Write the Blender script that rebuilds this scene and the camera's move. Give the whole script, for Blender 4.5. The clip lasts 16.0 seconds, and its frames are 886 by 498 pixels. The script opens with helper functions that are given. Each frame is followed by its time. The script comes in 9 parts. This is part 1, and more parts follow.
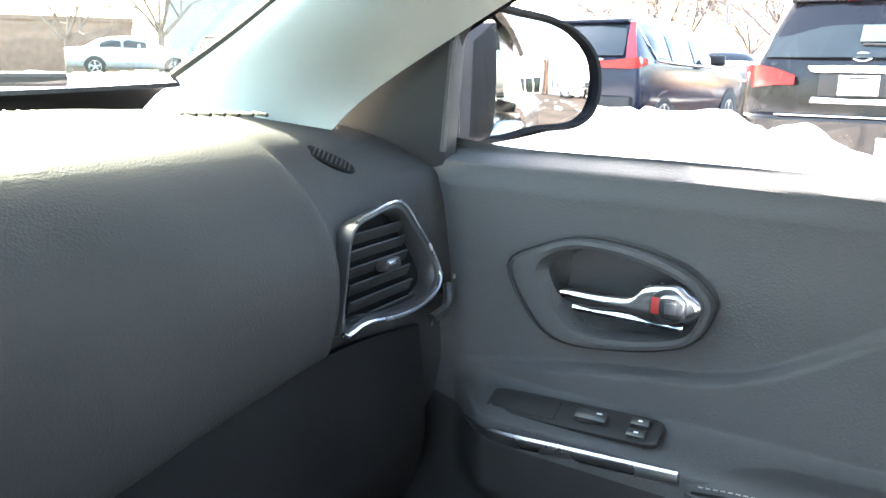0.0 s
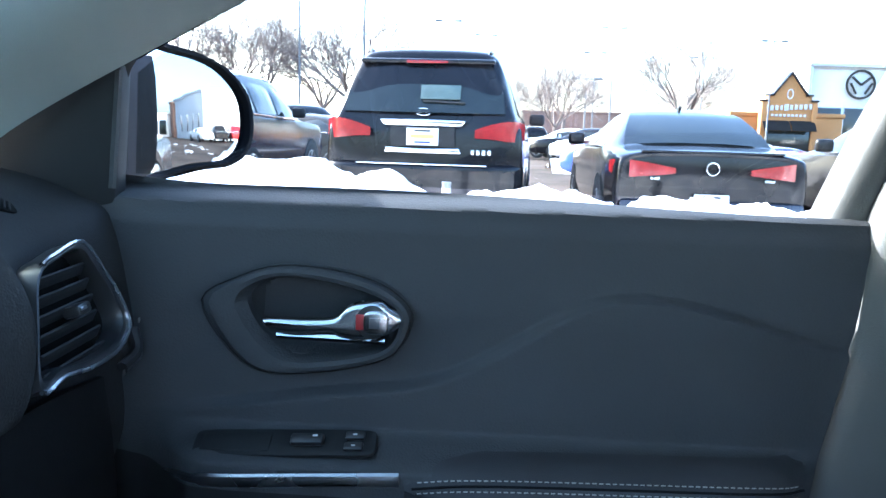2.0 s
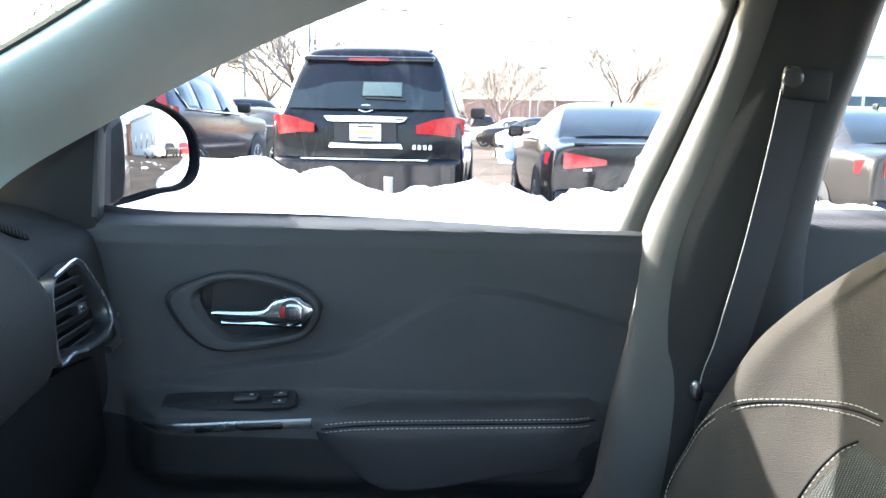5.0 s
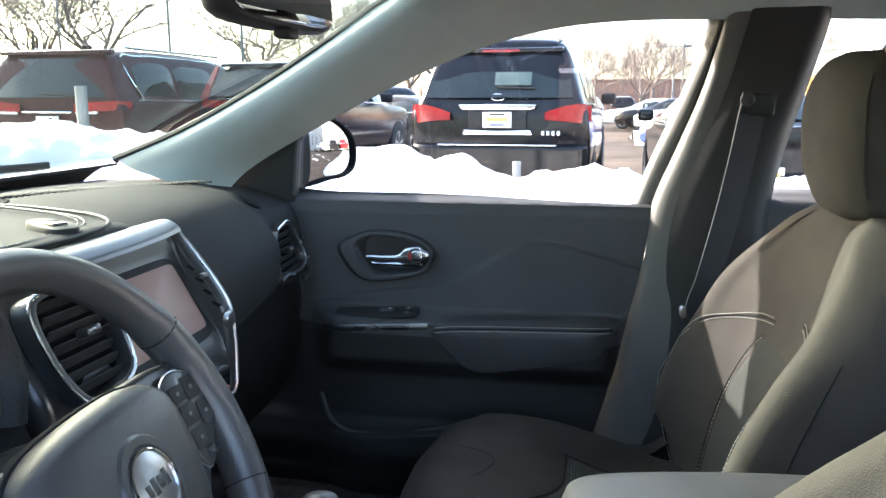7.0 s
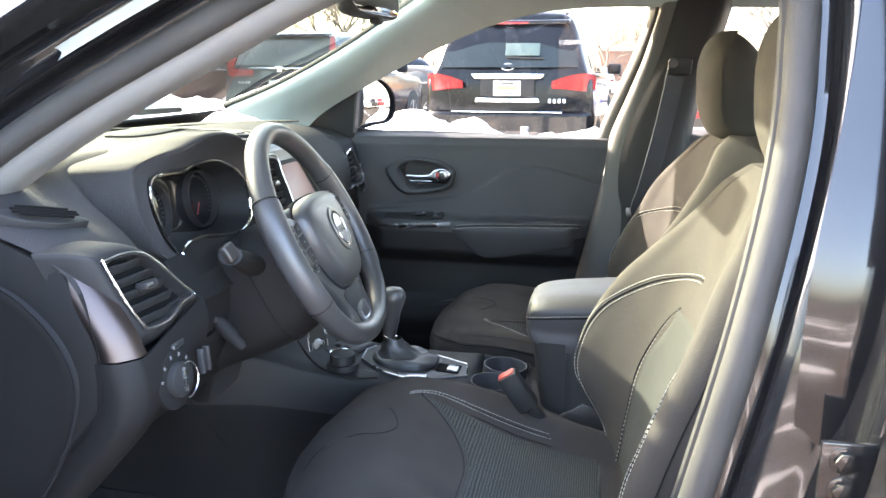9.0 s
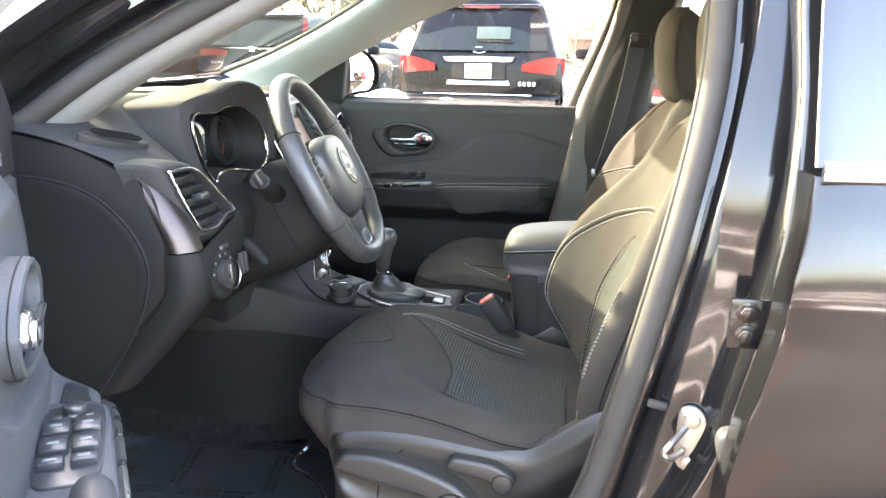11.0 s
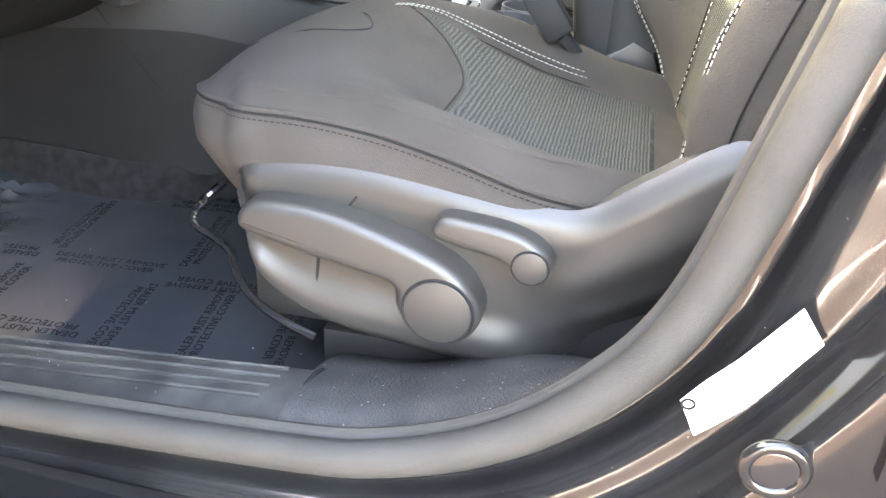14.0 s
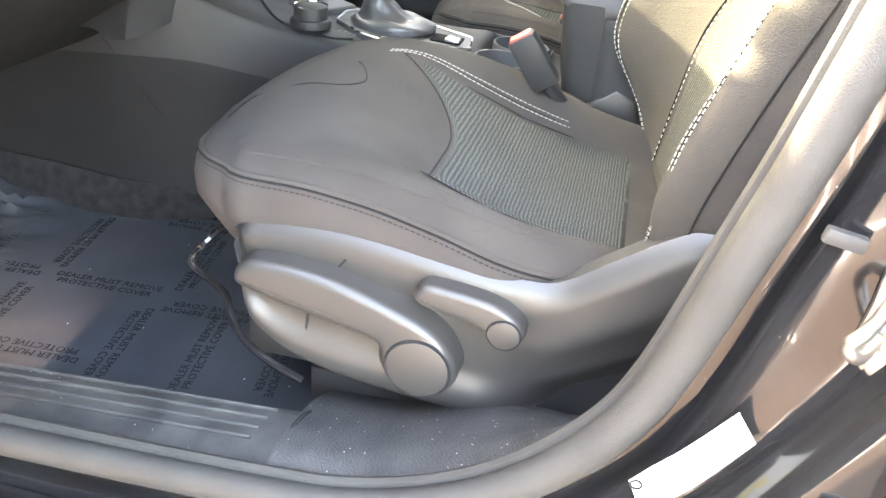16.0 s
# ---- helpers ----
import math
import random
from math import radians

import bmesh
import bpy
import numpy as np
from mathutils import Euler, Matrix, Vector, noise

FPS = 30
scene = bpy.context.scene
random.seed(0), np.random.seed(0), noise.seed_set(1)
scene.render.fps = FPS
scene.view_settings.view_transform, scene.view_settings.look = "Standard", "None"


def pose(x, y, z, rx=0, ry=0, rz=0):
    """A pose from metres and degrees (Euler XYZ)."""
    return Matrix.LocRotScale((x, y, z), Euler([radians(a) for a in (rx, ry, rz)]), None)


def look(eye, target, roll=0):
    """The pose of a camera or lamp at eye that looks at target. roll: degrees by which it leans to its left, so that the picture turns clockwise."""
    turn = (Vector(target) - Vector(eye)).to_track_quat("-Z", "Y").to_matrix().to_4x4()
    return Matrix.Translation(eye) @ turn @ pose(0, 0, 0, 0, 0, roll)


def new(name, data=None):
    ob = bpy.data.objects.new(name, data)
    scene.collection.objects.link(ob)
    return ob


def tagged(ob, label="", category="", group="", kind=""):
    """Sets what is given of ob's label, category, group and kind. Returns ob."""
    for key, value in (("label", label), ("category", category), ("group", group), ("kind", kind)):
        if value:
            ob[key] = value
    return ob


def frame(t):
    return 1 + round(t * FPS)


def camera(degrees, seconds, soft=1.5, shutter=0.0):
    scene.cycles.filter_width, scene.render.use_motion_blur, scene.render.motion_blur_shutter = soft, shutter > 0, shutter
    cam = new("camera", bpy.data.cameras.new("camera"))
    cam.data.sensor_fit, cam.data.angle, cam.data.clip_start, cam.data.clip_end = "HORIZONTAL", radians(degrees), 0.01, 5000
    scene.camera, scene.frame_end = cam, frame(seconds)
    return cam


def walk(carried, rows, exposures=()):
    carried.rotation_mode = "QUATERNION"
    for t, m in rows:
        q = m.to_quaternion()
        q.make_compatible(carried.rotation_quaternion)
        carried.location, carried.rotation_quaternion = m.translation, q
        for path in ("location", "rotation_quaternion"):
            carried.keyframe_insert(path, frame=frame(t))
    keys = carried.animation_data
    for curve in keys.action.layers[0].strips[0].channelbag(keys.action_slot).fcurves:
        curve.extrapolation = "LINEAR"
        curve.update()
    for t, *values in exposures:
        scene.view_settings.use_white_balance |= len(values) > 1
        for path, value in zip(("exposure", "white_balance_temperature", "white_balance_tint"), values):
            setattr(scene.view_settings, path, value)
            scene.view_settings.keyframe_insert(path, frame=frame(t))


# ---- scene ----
cam = camera(59.0, 16.0)
PATH = [
    (0, (0.006, 0.027, 1.104), (-1.069, 1.654, 0.659), 0.9),
    (0.5, (-0.012, 0.04, 1.093), (-0.829, 1.822, 0.696), 0.4),
    (1, (-0.038, 0.021, 1.092), (-0.594, 1.91, 0.746), 0.0),
    (1.5, (-0.044, 0.009, 1.093), (-0.331, 1.96, 0.759), -0.2),
    (2, (-0.079, -0.027, 1.084), (-0.21, 1.946, 0.788), 1.7),
    (2.5, (-0.1, -0.08, 1.094), (-0.225, 1.898, 0.819), 1.9),
    (3, (-0.046, -0.085, 1.072), (-0.1, 1.888, 0.746), 1.0),
    (3.5, (-0.027, -0.128, 1.073), (-0.008, 1.838, 0.706), 0.6),
    (4, (-0.014, -0.179, 1.097), (0.0, 1.796, 0.778), 1.0),
    (6.5, (0.095, -0.659, 1.202), (-0.08, 1.304, 0.865), -1.1),
    (7, (0.145, -0.837, 1.209), (-0.21, 1.097, 0.843), -0.1),
    (7.5, (0.158, -1.04, 1.213), (-0.223, 0.882, 0.81), 0.4),
    (8, (0.192, -1.214, 1.217), (-0.174, 0.707, 0.797), 0.5),
    (8.5, (0.239, -1.357, 1.199), (-0.145, 0.557, 0.767), 0.9),
    (9, (0.245, -1.497, 1.185), (-0.134, 0.418, 0.75), 0.1),
    (11.5, (0.249, -1.724, 1.106), (-0.033, 0.193, 0.61), 1.3),
    (12, (0.255, -1.631, 1.051), (-0.021, 0.269, 0.488), 1.5),
    (12.5, (0.252, -1.484, 0.978), (-0.03, 0.372, 0.287), 2.1),
    (13, (0.221, -1.374, 0.918), (-0.055, 0.434, 0.109), 2.6),
    (13.5, (0.211, -1.288, 0.876), (-0.096, 0.473, -0.021), 2.7),
    (14, (0.229, -1.225, 0.837), (-0.153, 0.501, -0.098), 2.5),
    (14.5, (0.239, -1.213, 0.831), (-0.159, 0.492, -0.135), 2.1),
    (15, (0.24, -1.219, 0.835), (-0.158, 0.483, -0.137), 2.6),
    (15.5, (0.23, -1.229, 0.852), (-0.134, 0.467, -0.144), 4.2),
    (16, (0.233, -1.232, 0.93), (-0.116, 0.476, -0.057), 5.0),
]
walk(cam, [(t, look(eye, target, roll)) for t, eye, target, roll in PATH],
     exposures=[(0.0, 5.98, 6900, 14), (0.5, 5.98, 6600, 14), (1.0, 5.38, 6000, 12), (1.5, 4.86, 5500, 12), (2.0, 4.45, 5200, 10), (2.5, 4.33, 5100, 10), (3.0, 4.00, 5100, 10), (3.5, 4.75, 5700, 12), (4.2, 4.80, 6000, 12), (6.5, 4.58, 6100, 12), (7.0, 4.38, 6300, 15), (7.5, 4.72, 6400, 17), (8.0, 4.86, 6500, 17), (9.0, 5.24, 7000, 17), (11.5, 5.60, 8000, 17), (12.5, 6.21, 8300, 17), (13.5, 6.53, 8500, 17), (14.5, 6.76, 8700, 17), (16.0, 6.83, 8800, 17)])

# ---- world, sun, exposure ----
world = bpy.data.worlds.new("sky")
scene.world = world
world.use_nodes = True
wn = world.node_tree.nodes
sky = wn.new("ShaderNodeTexSky")
sky.sky_type = 'NISHITA'
sky.sun_disc = False
SUN_AZ, SUN_EL = 293.5, 25.0          # degrees: clockwise from +y, above the horizon
sky.sun_elevation, sky.sun_rotation = radians(SUN_EL), radians(SUN_AZ)
sky.air_density, sky.dust_density, sky.ozone_density = 1.0, 4.0, 1.0
wn["Background"].inputs["Strength"].default_value = 0.15
world.node_tree.links.new(sky.outputs[0], wn["Background"].inputs[0])
sun = new("sun", bpy.data.lights.new("sun", 'SUN'))
sun.data.energy, sun.data.angle, sun.data.color = 2.7, radians(0.6), (1.0, 0.92, 0.83)
_d = Vector((math.sin(radians(SUN_AZ)) * math.cos(radians(SUN_EL)), math.cos(radians(SUN_AZ)) * math.cos(radians(SUN_EL)), math.sin(radians(SUN_EL))))
sun.matrix_world = look(_d * 30, (0, 0, 0))

# ---- small tools ----
def empty(name, label="", category="", group="", kind="", at=(0, 0, 0)):
    ob = new(name)
    ob.empty_display_size = 0.1
    ob.matrix_world = Matrix.Translation(at)
    return tagged(ob, label, category, group, kind)


def part(name, bm, mat, parent=None, label="", smooth=True, m=None):
    """Links a bmesh as one mesh object, in world places unless m is given, under a thing or part."""
    me = bpy.data.meshes.new(name)
    bmesh.ops.recalc_face_normals(bm, faces=bm.faces)
    bm.to_mesh(me)
    bm.free()
    if smooth:
        me.polygons.foreach_set("use_smooth", [True] * len(me.polygons))
        me.set_sharp_from_angle(angle=radians(38))
    me.materials.append(mat)
    ob = new(name, me)
    if parent is not None:
        ob.parent = parent
        up, p = Matrix(), parent
        while p is not None:
            up = p.matrix_basis @ up
            p = p.parent
        ob.matrix_basis = up.inverted() @ (m if m is not None else Matrix())
    elif m is not None:
        ob.matrix_basis = m
    if label:
        ob["label"] = label
    return ob


def thing(name, bm, mat, label, category, group="", kind="", smooth=True, m=None):
    return tagged(part(name, bm, mat, None, "", smooth, m), label, category, group, kind)


def spline(pts, n, closed=False):
    """Catmull-Rom points through pts, n on each stretch."""
    p = [Vector(q) for q in pts]
    k, out = len(p), []
    for i in range(k if closed else k - 1):
        if closed:
            a, b, c, d = p[i - 1], p[i], p[(i + 1) % k], p[(i + 2) % k]
        else:
            b, c = p[i], p[i + 1]
            a = p[i - 1] if i else b * 2 - c
            d = p[i + 2] if i + 2 < k else c * 2 - b
        for j in range(n):
            t = j / n
            out.append(0.5 * (2 * b + (c - a) * t + (2 * a - 5 * b + 4 * c - d) * t * t + (3 * b - a - 3 * c + d) * t ** 3))
    if not closed:
        out.append(p[-1].copy())
    return out


def loft(rows, nu=6, nv=6, closed=False, ends=False):
    """A smooth skin over rows of control points; closed: each row is a ring; ends: caps on the first and last ring."""
    fine = [spline(r, nv, closed) for r in rows]
    cols = [spline([r[j] for r in fine], nu) for j in range(len(fine[0]))]
    bm = bmesh.new()
    grid = [[bm.verts.new(c[i]) for c in cols] for i in range(len(cols[0]))]
    w = len(cols)
    for i in range(len(grid) - 1):
        for j in range(w if closed else w - 1):
            bm.faces.new((grid[i][j], grid[i][(j + 1) % w], grid[i + 1][(j + 1) % w], grid[i + 1][j]))
    if ends:
        bm.faces.new(grid[0])
        bm.faces.new(list(reversed(grid[-1])))
    return bm


def carve(bm, test):
    """Move the faces that pass test(number, centre) into a mesh of their own."""
    b2 = bmesh.new()
    bm.faces.ensure_lookup_table()
    gone = [fc for k, fc in enumerate(bm.faces) if test(k, fc.calc_center_median())]
    for fc in gone:
        b2.faces.new([b2.verts.new(v.co) for v in fc.verts])
    bmesh.ops.delete(bm, geom=gone, context='FACES')
    bmesh.ops.remove_doubles(b2, verts=b2.verts[:], dist=1e-5)
    return b2


def thick(bm, d):
    bmesh.ops.recalc_face_normals(bm, faces=bm.faces)
    bmesh.ops.solidify(bm, geom=bm.faces[:], thickness=d)
    return bm


def tube(pts, r, seg=8, closed=False, flat=1.0, flat_dir=None, bm=None):
    """A round or flattened rod along pts; r may be a list."""
    bm = bm or bmesh.new()
    p = [Vector(q) for q in pts]
    n = len(p)
    rings = []
    side = None
    for i in range(n):
        a = p[i - 1] if (i or closed) else p[i]
        b = p[(i + 1) % n] if (i < n - 1 or closed) else p[i]
        t = (b - a).normalized()
        if flat_dir is not None:
            s = Vector(flat_dir)
        elif side is None:
            s = Vector((0, 0, 1)) if abs(t.z) < 0.9 else Vector((1, 0, 0))
        else:
            s = side
        s = (s - t * s.dot(t))
        s = s.normalized() if s.length > 1e-6 else t.orthogonal().normalized()
        side = s
        q = t.cross(s)
        rr = r[i] if isinstance(r, (list, tuple)) else r
        rings.append([bm.verts.new(p[i] + (s * math.cos(k) * rr + q * math.sin(k) * rr * flat)) for k in (2 * math.pi * j / seg for j in range(seg))])
    for i in range(n if closed else n - 1):
        a, b = rings[i], rings[(i + 1) % n]
        for j in range(seg):
            bm.faces.new((a[j], a[(j + 1) % seg], b[(j + 1) % seg], b[j]))
    if not closed:
        bm.faces.new(rings[0])
        bm.faces.new(list(reversed(rings[-1])))
    return bm


def rbox(size, bevel=0.005, at=(0, 0, 0), rot=(0, 0, 0), seg=2, bm=None):
    b2 = bmesh.new()
    bmesh.ops.create_cube(b2, size=1.0)
    bmesh.ops.scale(b2, vec=size, verts=b2.verts)
    if bevel:
        bmesh.ops.bevel(b2, geom=b2.edges[:], offset=min(bevel, 0.49 * min(size)), segments=seg, profile=0.5, affect='EDGES')
    b2.transform(pose(*at, *rot))
    return merge(bm, b2)


def merge(bm, b2):
    if bm is None:
        return b2
    me = bpy.data.meshes.new("tmp")
    b2.to_mesh(me)
    b2.free()
    bm.from_mesh(me)
    bpy.data.meshes.remove(me)
    return bm


def slab(outline, depth, m=None, bevel=0.002, seg=2, bm=None):
    """A flat plate: an outline in x, y pushed down by depth below z = 0, its top edge rounded."""
    b2 = bmesh.new()
    top = b2.faces.new([b2.verts.new((q[0], q[1], 0)) for q in outline])
    if top.normal.z < 0 or (top.normal_update() or top.normal.z < 0):
        top.normal_flip()
    r = bmesh.ops.extrude_face_region(b2, geom=[top])
    low = [v for v in r["geom"] if isinstance(v, bmesh.types.BMVert)]
    bmesh.ops.translate(b2, vec=(0, 0, depth), verts=low)
    newtop = [f for f in b2.faces if all(v in set(low) for v in f.verts)]
    if bevel:
        edges = list({e for f in newtop for e in f.edges})
        bmesh.ops.bevel(b2, geom=edges, offset=bevel, segments=seg, profile=0.5, affect='EDGES')
    bmesh.ops.translate(b2, vec=(0, 0, -depth), verts=b2.verts)
    if m is not None:
        b2.transform(m)
    return merge(bm, b2)


def ring_plate(outer, inner, depth, m=None, bm=None, dome=0.0):
    """A frame between two outlines of equal count, in x, y, with its face at z = dome in the middle."""
    b2 = bmesh.new()
    n = len(outer)
    rows = []
    for f, z in ((0.0, -depth), (0.0, -0.25 * depth), (0.22, dome * 0.8), (0.5, dome), (0.78, dome * 0.8), (1.0, -0.25 * depth), (1.0, -depth)):
        rows.append([b2.verts.new((o[0] + (i[0] - o[0]) * f, o[1] + (i[1] - o[1]) * f, z)) for o, i in zip(outer, inner)])
    for a, b in zip(rows, rows[1:]):
        for j in range(n):
            b2.faces.new((a[j], a[(j + 1) % n], b[(j + 1) % n], b[j]))
    if m is not None:
        b2.transform(m)
    return merge(bm, b2)


def frame_of(o, u, v):
    """A pose with its x along u and its y near v."""
    u, v = Vector(u).normalized(), Vector(v)
    n = u.cross(v).normalized()
    v = n.cross(u)
    m = Matrix((u, v, n)).transposed().to_4x4()
    m.translation = o
    return m


def disc(r, depth, m=None, seg=28, bevel=0.002, bm=None):
    return slab([(r * math.cos(2 * math.pi * k / seg), r * math.sin(2 * math.pi * k / seg)) for k in range(seg)], depth, m, bevel, 2, bm)


def oval(cx, cy, a, b, n=32, p=2.6):
    out = []
    for k in range(n):
        t = 2 * math.pi * k / n
        c, s = math.cos(t), math.sin(t)
        out.append((cx + a * math.copysign(abs(c) ** (2 / p), c), cy + b * math.copysign(abs(s) ** (2 / p), s)))
    return out


def smooth_outline(pts, n=6):
    return [(q.x, q.y) for q in spline([(a, b, 0) for a, b in pts], n, True)]


def step(a, b, t):
    t = max(0.0, min(1.0, (t - a) / (b - a)))
    return t * t * (3 - 2 * t)


def lerp_table(tab, x):
    if x <= tab[0][0]:
        return tab[0][1]
    for (a, fa), (b, fb) in zip(tab, tab[1:]):
        if x <= b:
            t = (x - a) / (b - a)
            return fa + (fb - fa) * t * t * (3 - 2 * t)
    return tab[-1][1]


def stitches(pts, parent, mat, gap=0.0065, length=0.0042, r=0.0007, off=(0, 0, 0)):
    """A row of separate threads along pts."""
    p = spline(pts, 24)
    bm = bmesh.new()
    acc, last = 0.0, p[0]
    run = []
    for q in p:
        acc += (q - last).length
        run.append((acc, q))
        last = q
    s, i = 0.0, 0

    def at(s):
        for (a, u), (b, v) in zip(run, run[1:]):
            if a <= s <= b and b > a:
                return u.lerp(v, (s - a) / (b - a))
        return run[-1][1]
    while s + length < acc:
        tube([at(s) + Vector(off), at(s + length) + Vector(off)], r, 4, bm=bm)
        s += gap
    return part("stitching", bm, mat, parent)


def letters(text, size, m, mat, parent=None, name="lettering", depth=0.0004, align='CENTER'):
    cu = bpy.data.curves.new("t", 'FONT')
    cu.body, cu.size, cu.extrude, cu.align_x, cu.align_y = text, size, depth, align, 'CENTER'
    cu.resolution_u = 2
    ob = bpy.data.objects.new("t", cu)
    me = bpy.data.meshes.new_from_object(ob)
    bpy.data.objects.remove(ob)
    bpy.data.curves.remove(cu)
    bm = bmesh.new()
    bm.from_mesh(me)
    bpy.data.meshes.remove(me)
    bm.transform(m)
    return part(name, bm, mat, parent, smooth=False)

# ---- materials ----
def material(name, color, rough=0.5, metal=0.0, grain=0.0, scale=800.0, vary=0.15, vscale=6.0, spec=0.5, coat=0.0, dirt=None, rvary=0.1, pattern="noise"):
    m = bpy.data.materials.new(name)
    m.use_nodes = True
    nt = m.node_tree
    b = nt.nodes["Principled BSDF"]
    b.inputs["Roughness"].default_value, b.inputs["Metallic"].default_value = rough, metal
    b.inputs["Specular IOR Level"].default_value = spec
    b.inputs["Coat Weight"].default_value = coat
    b.inputs["Coat Roughness"].default_value = 0.03
    tc = nt.nodes.new("ShaderNodeTexCoord")
    n1 = nt.nodes.new("ShaderNodeTexNoise")
    n1.inputs["Scale"].default_value, n1.inputs["Detail"].default_value = vscale, 6.0
    nt.links.new(tc.outputs["Object"], n1.inputs["Vector"])
    mix = nt.nodes.new("ShaderNodeMix")
    mix.data_type = 'RGBA'
    lo = [c * (1 - vary) for c in color]
    hi = [min(1, c * (1 + vary)) for c in (dirt or color)]
    mix.inputs["A"].default_value, mix.inputs["B"].default_value = (*lo, 1), (*hi, 1)
    ramp = nt.nodes.new("ShaderNodeMapRange")
    ramp.inputs["From Min"].default_value, ramp.inputs["From Max"].default_value = 0.3, 0.7
    nt.links.new(n1.outputs["Fac"], ramp.inputs["Value"])
    nt.links.new(ramp.outputs[0], mix.inputs["Factor"])
    nt.links.new(mix.outputs["Result"], b.inputs["Base Color"])
    if rvary:
        r2 = nt.nodes.new("ShaderNodeMapRange")
        r2.inputs["To Min"].default_value, r2.inputs["To Max"].default_value = max(0.02, rough - rvary), min(1, rough + rvary)
        n2 = nt.nodes.new("ShaderNodeTexNoise")
        n2.inputs["Scale"].default_value, n2.inputs["Detail"].default_value = vscale * 4, 4
        nt.links.new(tc.outputs["Object"], n2.inputs["Vector"])
        nt.links.new(n2.outputs["Fac"], r2.inputs["Value"])
        nt.links.new(r2.outputs[0], b.inputs["Roughness"])
    if grain:
        if pattern == "cells":
            g = nt.nodes.new("ShaderNodeTexVoronoi")
            g.inputs["Scale"].default_value = scale
            out = g.outputs["Distance"]
        elif pattern == "weave":
            g = nt.nodes.new("ShaderNodeTexWave")
            g.wave_type, g.bands_direction = 'BANDS', 'DIAGONAL'
            g.inputs["Scale"].default_value, g.inputs["Distortion"].default_value = scale, 2.0
            g.inputs["Detail"].default_value = 3.0
            out = g.outputs["Fac"]
        else:
            g = nt.nodes.new("ShaderNodeTexNoise")
            g.inputs["Scale"].default_value, g.inputs["Detail"].default_value = scale, 3
            out = g.outputs["Fac"]
        nt.links.new(tc.outputs["Object"], g.inputs["Vector"])
        bump = nt.nodes.new("ShaderNodeBump")
        bump.inputs["Strength"].default_value, bump.inputs["Distance"].default_value = min(1.0, grain), 0.001
        nt.links.new(out, bump.inputs["Height"])
        nt.links.new(bump.outputs[0], b.inputs["Normal"])
    return m


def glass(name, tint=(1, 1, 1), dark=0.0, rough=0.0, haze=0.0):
    """Thin glazing: clear body with a mirror skin; haze: scatter, like dust, standing in for a veil of reflections."""
    m = bpy.data.materials.new(name)
    m.use_nodes = True
    nt = m.node_tree
    nt.nodes.remove(nt.nodes["Principled BSDF"])
    t, g, mix = nt.nodes.new("ShaderNodeBsdfTransparent"), nt.nodes.new("ShaderNodeBsdfGlossy"), nt.nodes.new("ShaderNodeMixShader")
    t.inputs[0].default_value = (*[c * (1 - dark) for c in tint], 1)
    g.inputs["Roughness"].default_value = rough
    f, p, a = nt.nodes.new("ShaderNodeLayerWeight"), nt.nodes.new("ShaderNodeMath"), nt.nodes.new("ShaderNodeMath")
    f.inputs[0].default_value = 0.5
    p.operation, a.operation, a.use_clamp = 'POWER', 'MULTIPLY_ADD', True
    p.inputs[1].default_value, a.inputs[1].default_value, a.inputs[2].default_value = 5.0, 0.8, 0.05
    nt.links.new(f.outputs["Facing"], p.inputs[0])
    nt.links.new(p.outputs[0], a.inputs[0])
    nt.links.new(a.outputs[0], mix.inputs[0])
    body = t.outputs[0]
    if haze:
        # Scatters like dust, to stand in for the dash's reflection in the windscreen
        dust, veil_mix = nt.nodes.new("ShaderNodeBsdfTranslucent"), nt.nodes.new("ShaderNodeMixShader")
        dust.inputs[0].default_value, veil_mix.inputs[0].default_value = (0.80, 0.86, 0.80, 1), haze
        nt.links.new(t.outputs[0], veil_mix.inputs[1])
        nt.links.new(dust.outputs[0], veil_mix.inputs[2])
        body = veil_mix.outputs[0]
    nt.links.new(body, mix.inputs[1])
    nt.links.new(g.outputs[0], mix.inputs[2])
    nt.links.new(mix.outputs[0], nt.nodes["Material Output"].inputs[0])
    return m


DASH = material("dash_soft_plastic", (0.031, 0.0303, 0.031), 0.72, spec=0.10, grain=0.38, scale=460, pattern="cells", vary=0.12, rvary=0.05)
DOOR = material("door_plastic", (0.0475, 0.0488, 0.0515), 0.66, spec=0.35, grain=0.34, scale=430, pattern="cells", vary=0.12, rvary=0.05)
DARK = material("dark_plastic", (0.0165, 0.0165, 0.0170), 0.6, spec=0.28, grain=0.2, scale=600, vary=0.15, rvary=0.08)
SATIN = material("satin_black_trim", (0.0280, 0.0280, 0.0294), 0.3, grain=0.05, scale=900, rvary=0.05)
GLOSS = material("piano_black", (0.008, 0.008, 0.009), 0.08, coat=0.5, rvary=0.02)
VALANCE = material("seat_side_plastic", (0.028, 0.026, 0.0243), 0.38, spec=0.4, grain=0.12, scale=900, vary=0.08, rvary=0.05)
# Pale grey trim with the windscreen's green cast put into its colour
PILLAR = material("pillar_trim_green_cast", (0.36, 0.41, 0.395), 0.6, grain=0.25, scale=700, vary=0.06, rvary=0.05)
# Copy of PILLAR with shade put into its colour, for the near edge
PILLAR_DIM = material("dimmed_pillar_trim", (0.15, 0.147, 0.14), 0.6, grain=0.25, scale=700, vary=0.06, rvary=0.05)
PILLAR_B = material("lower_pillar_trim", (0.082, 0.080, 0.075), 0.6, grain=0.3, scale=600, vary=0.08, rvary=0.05)
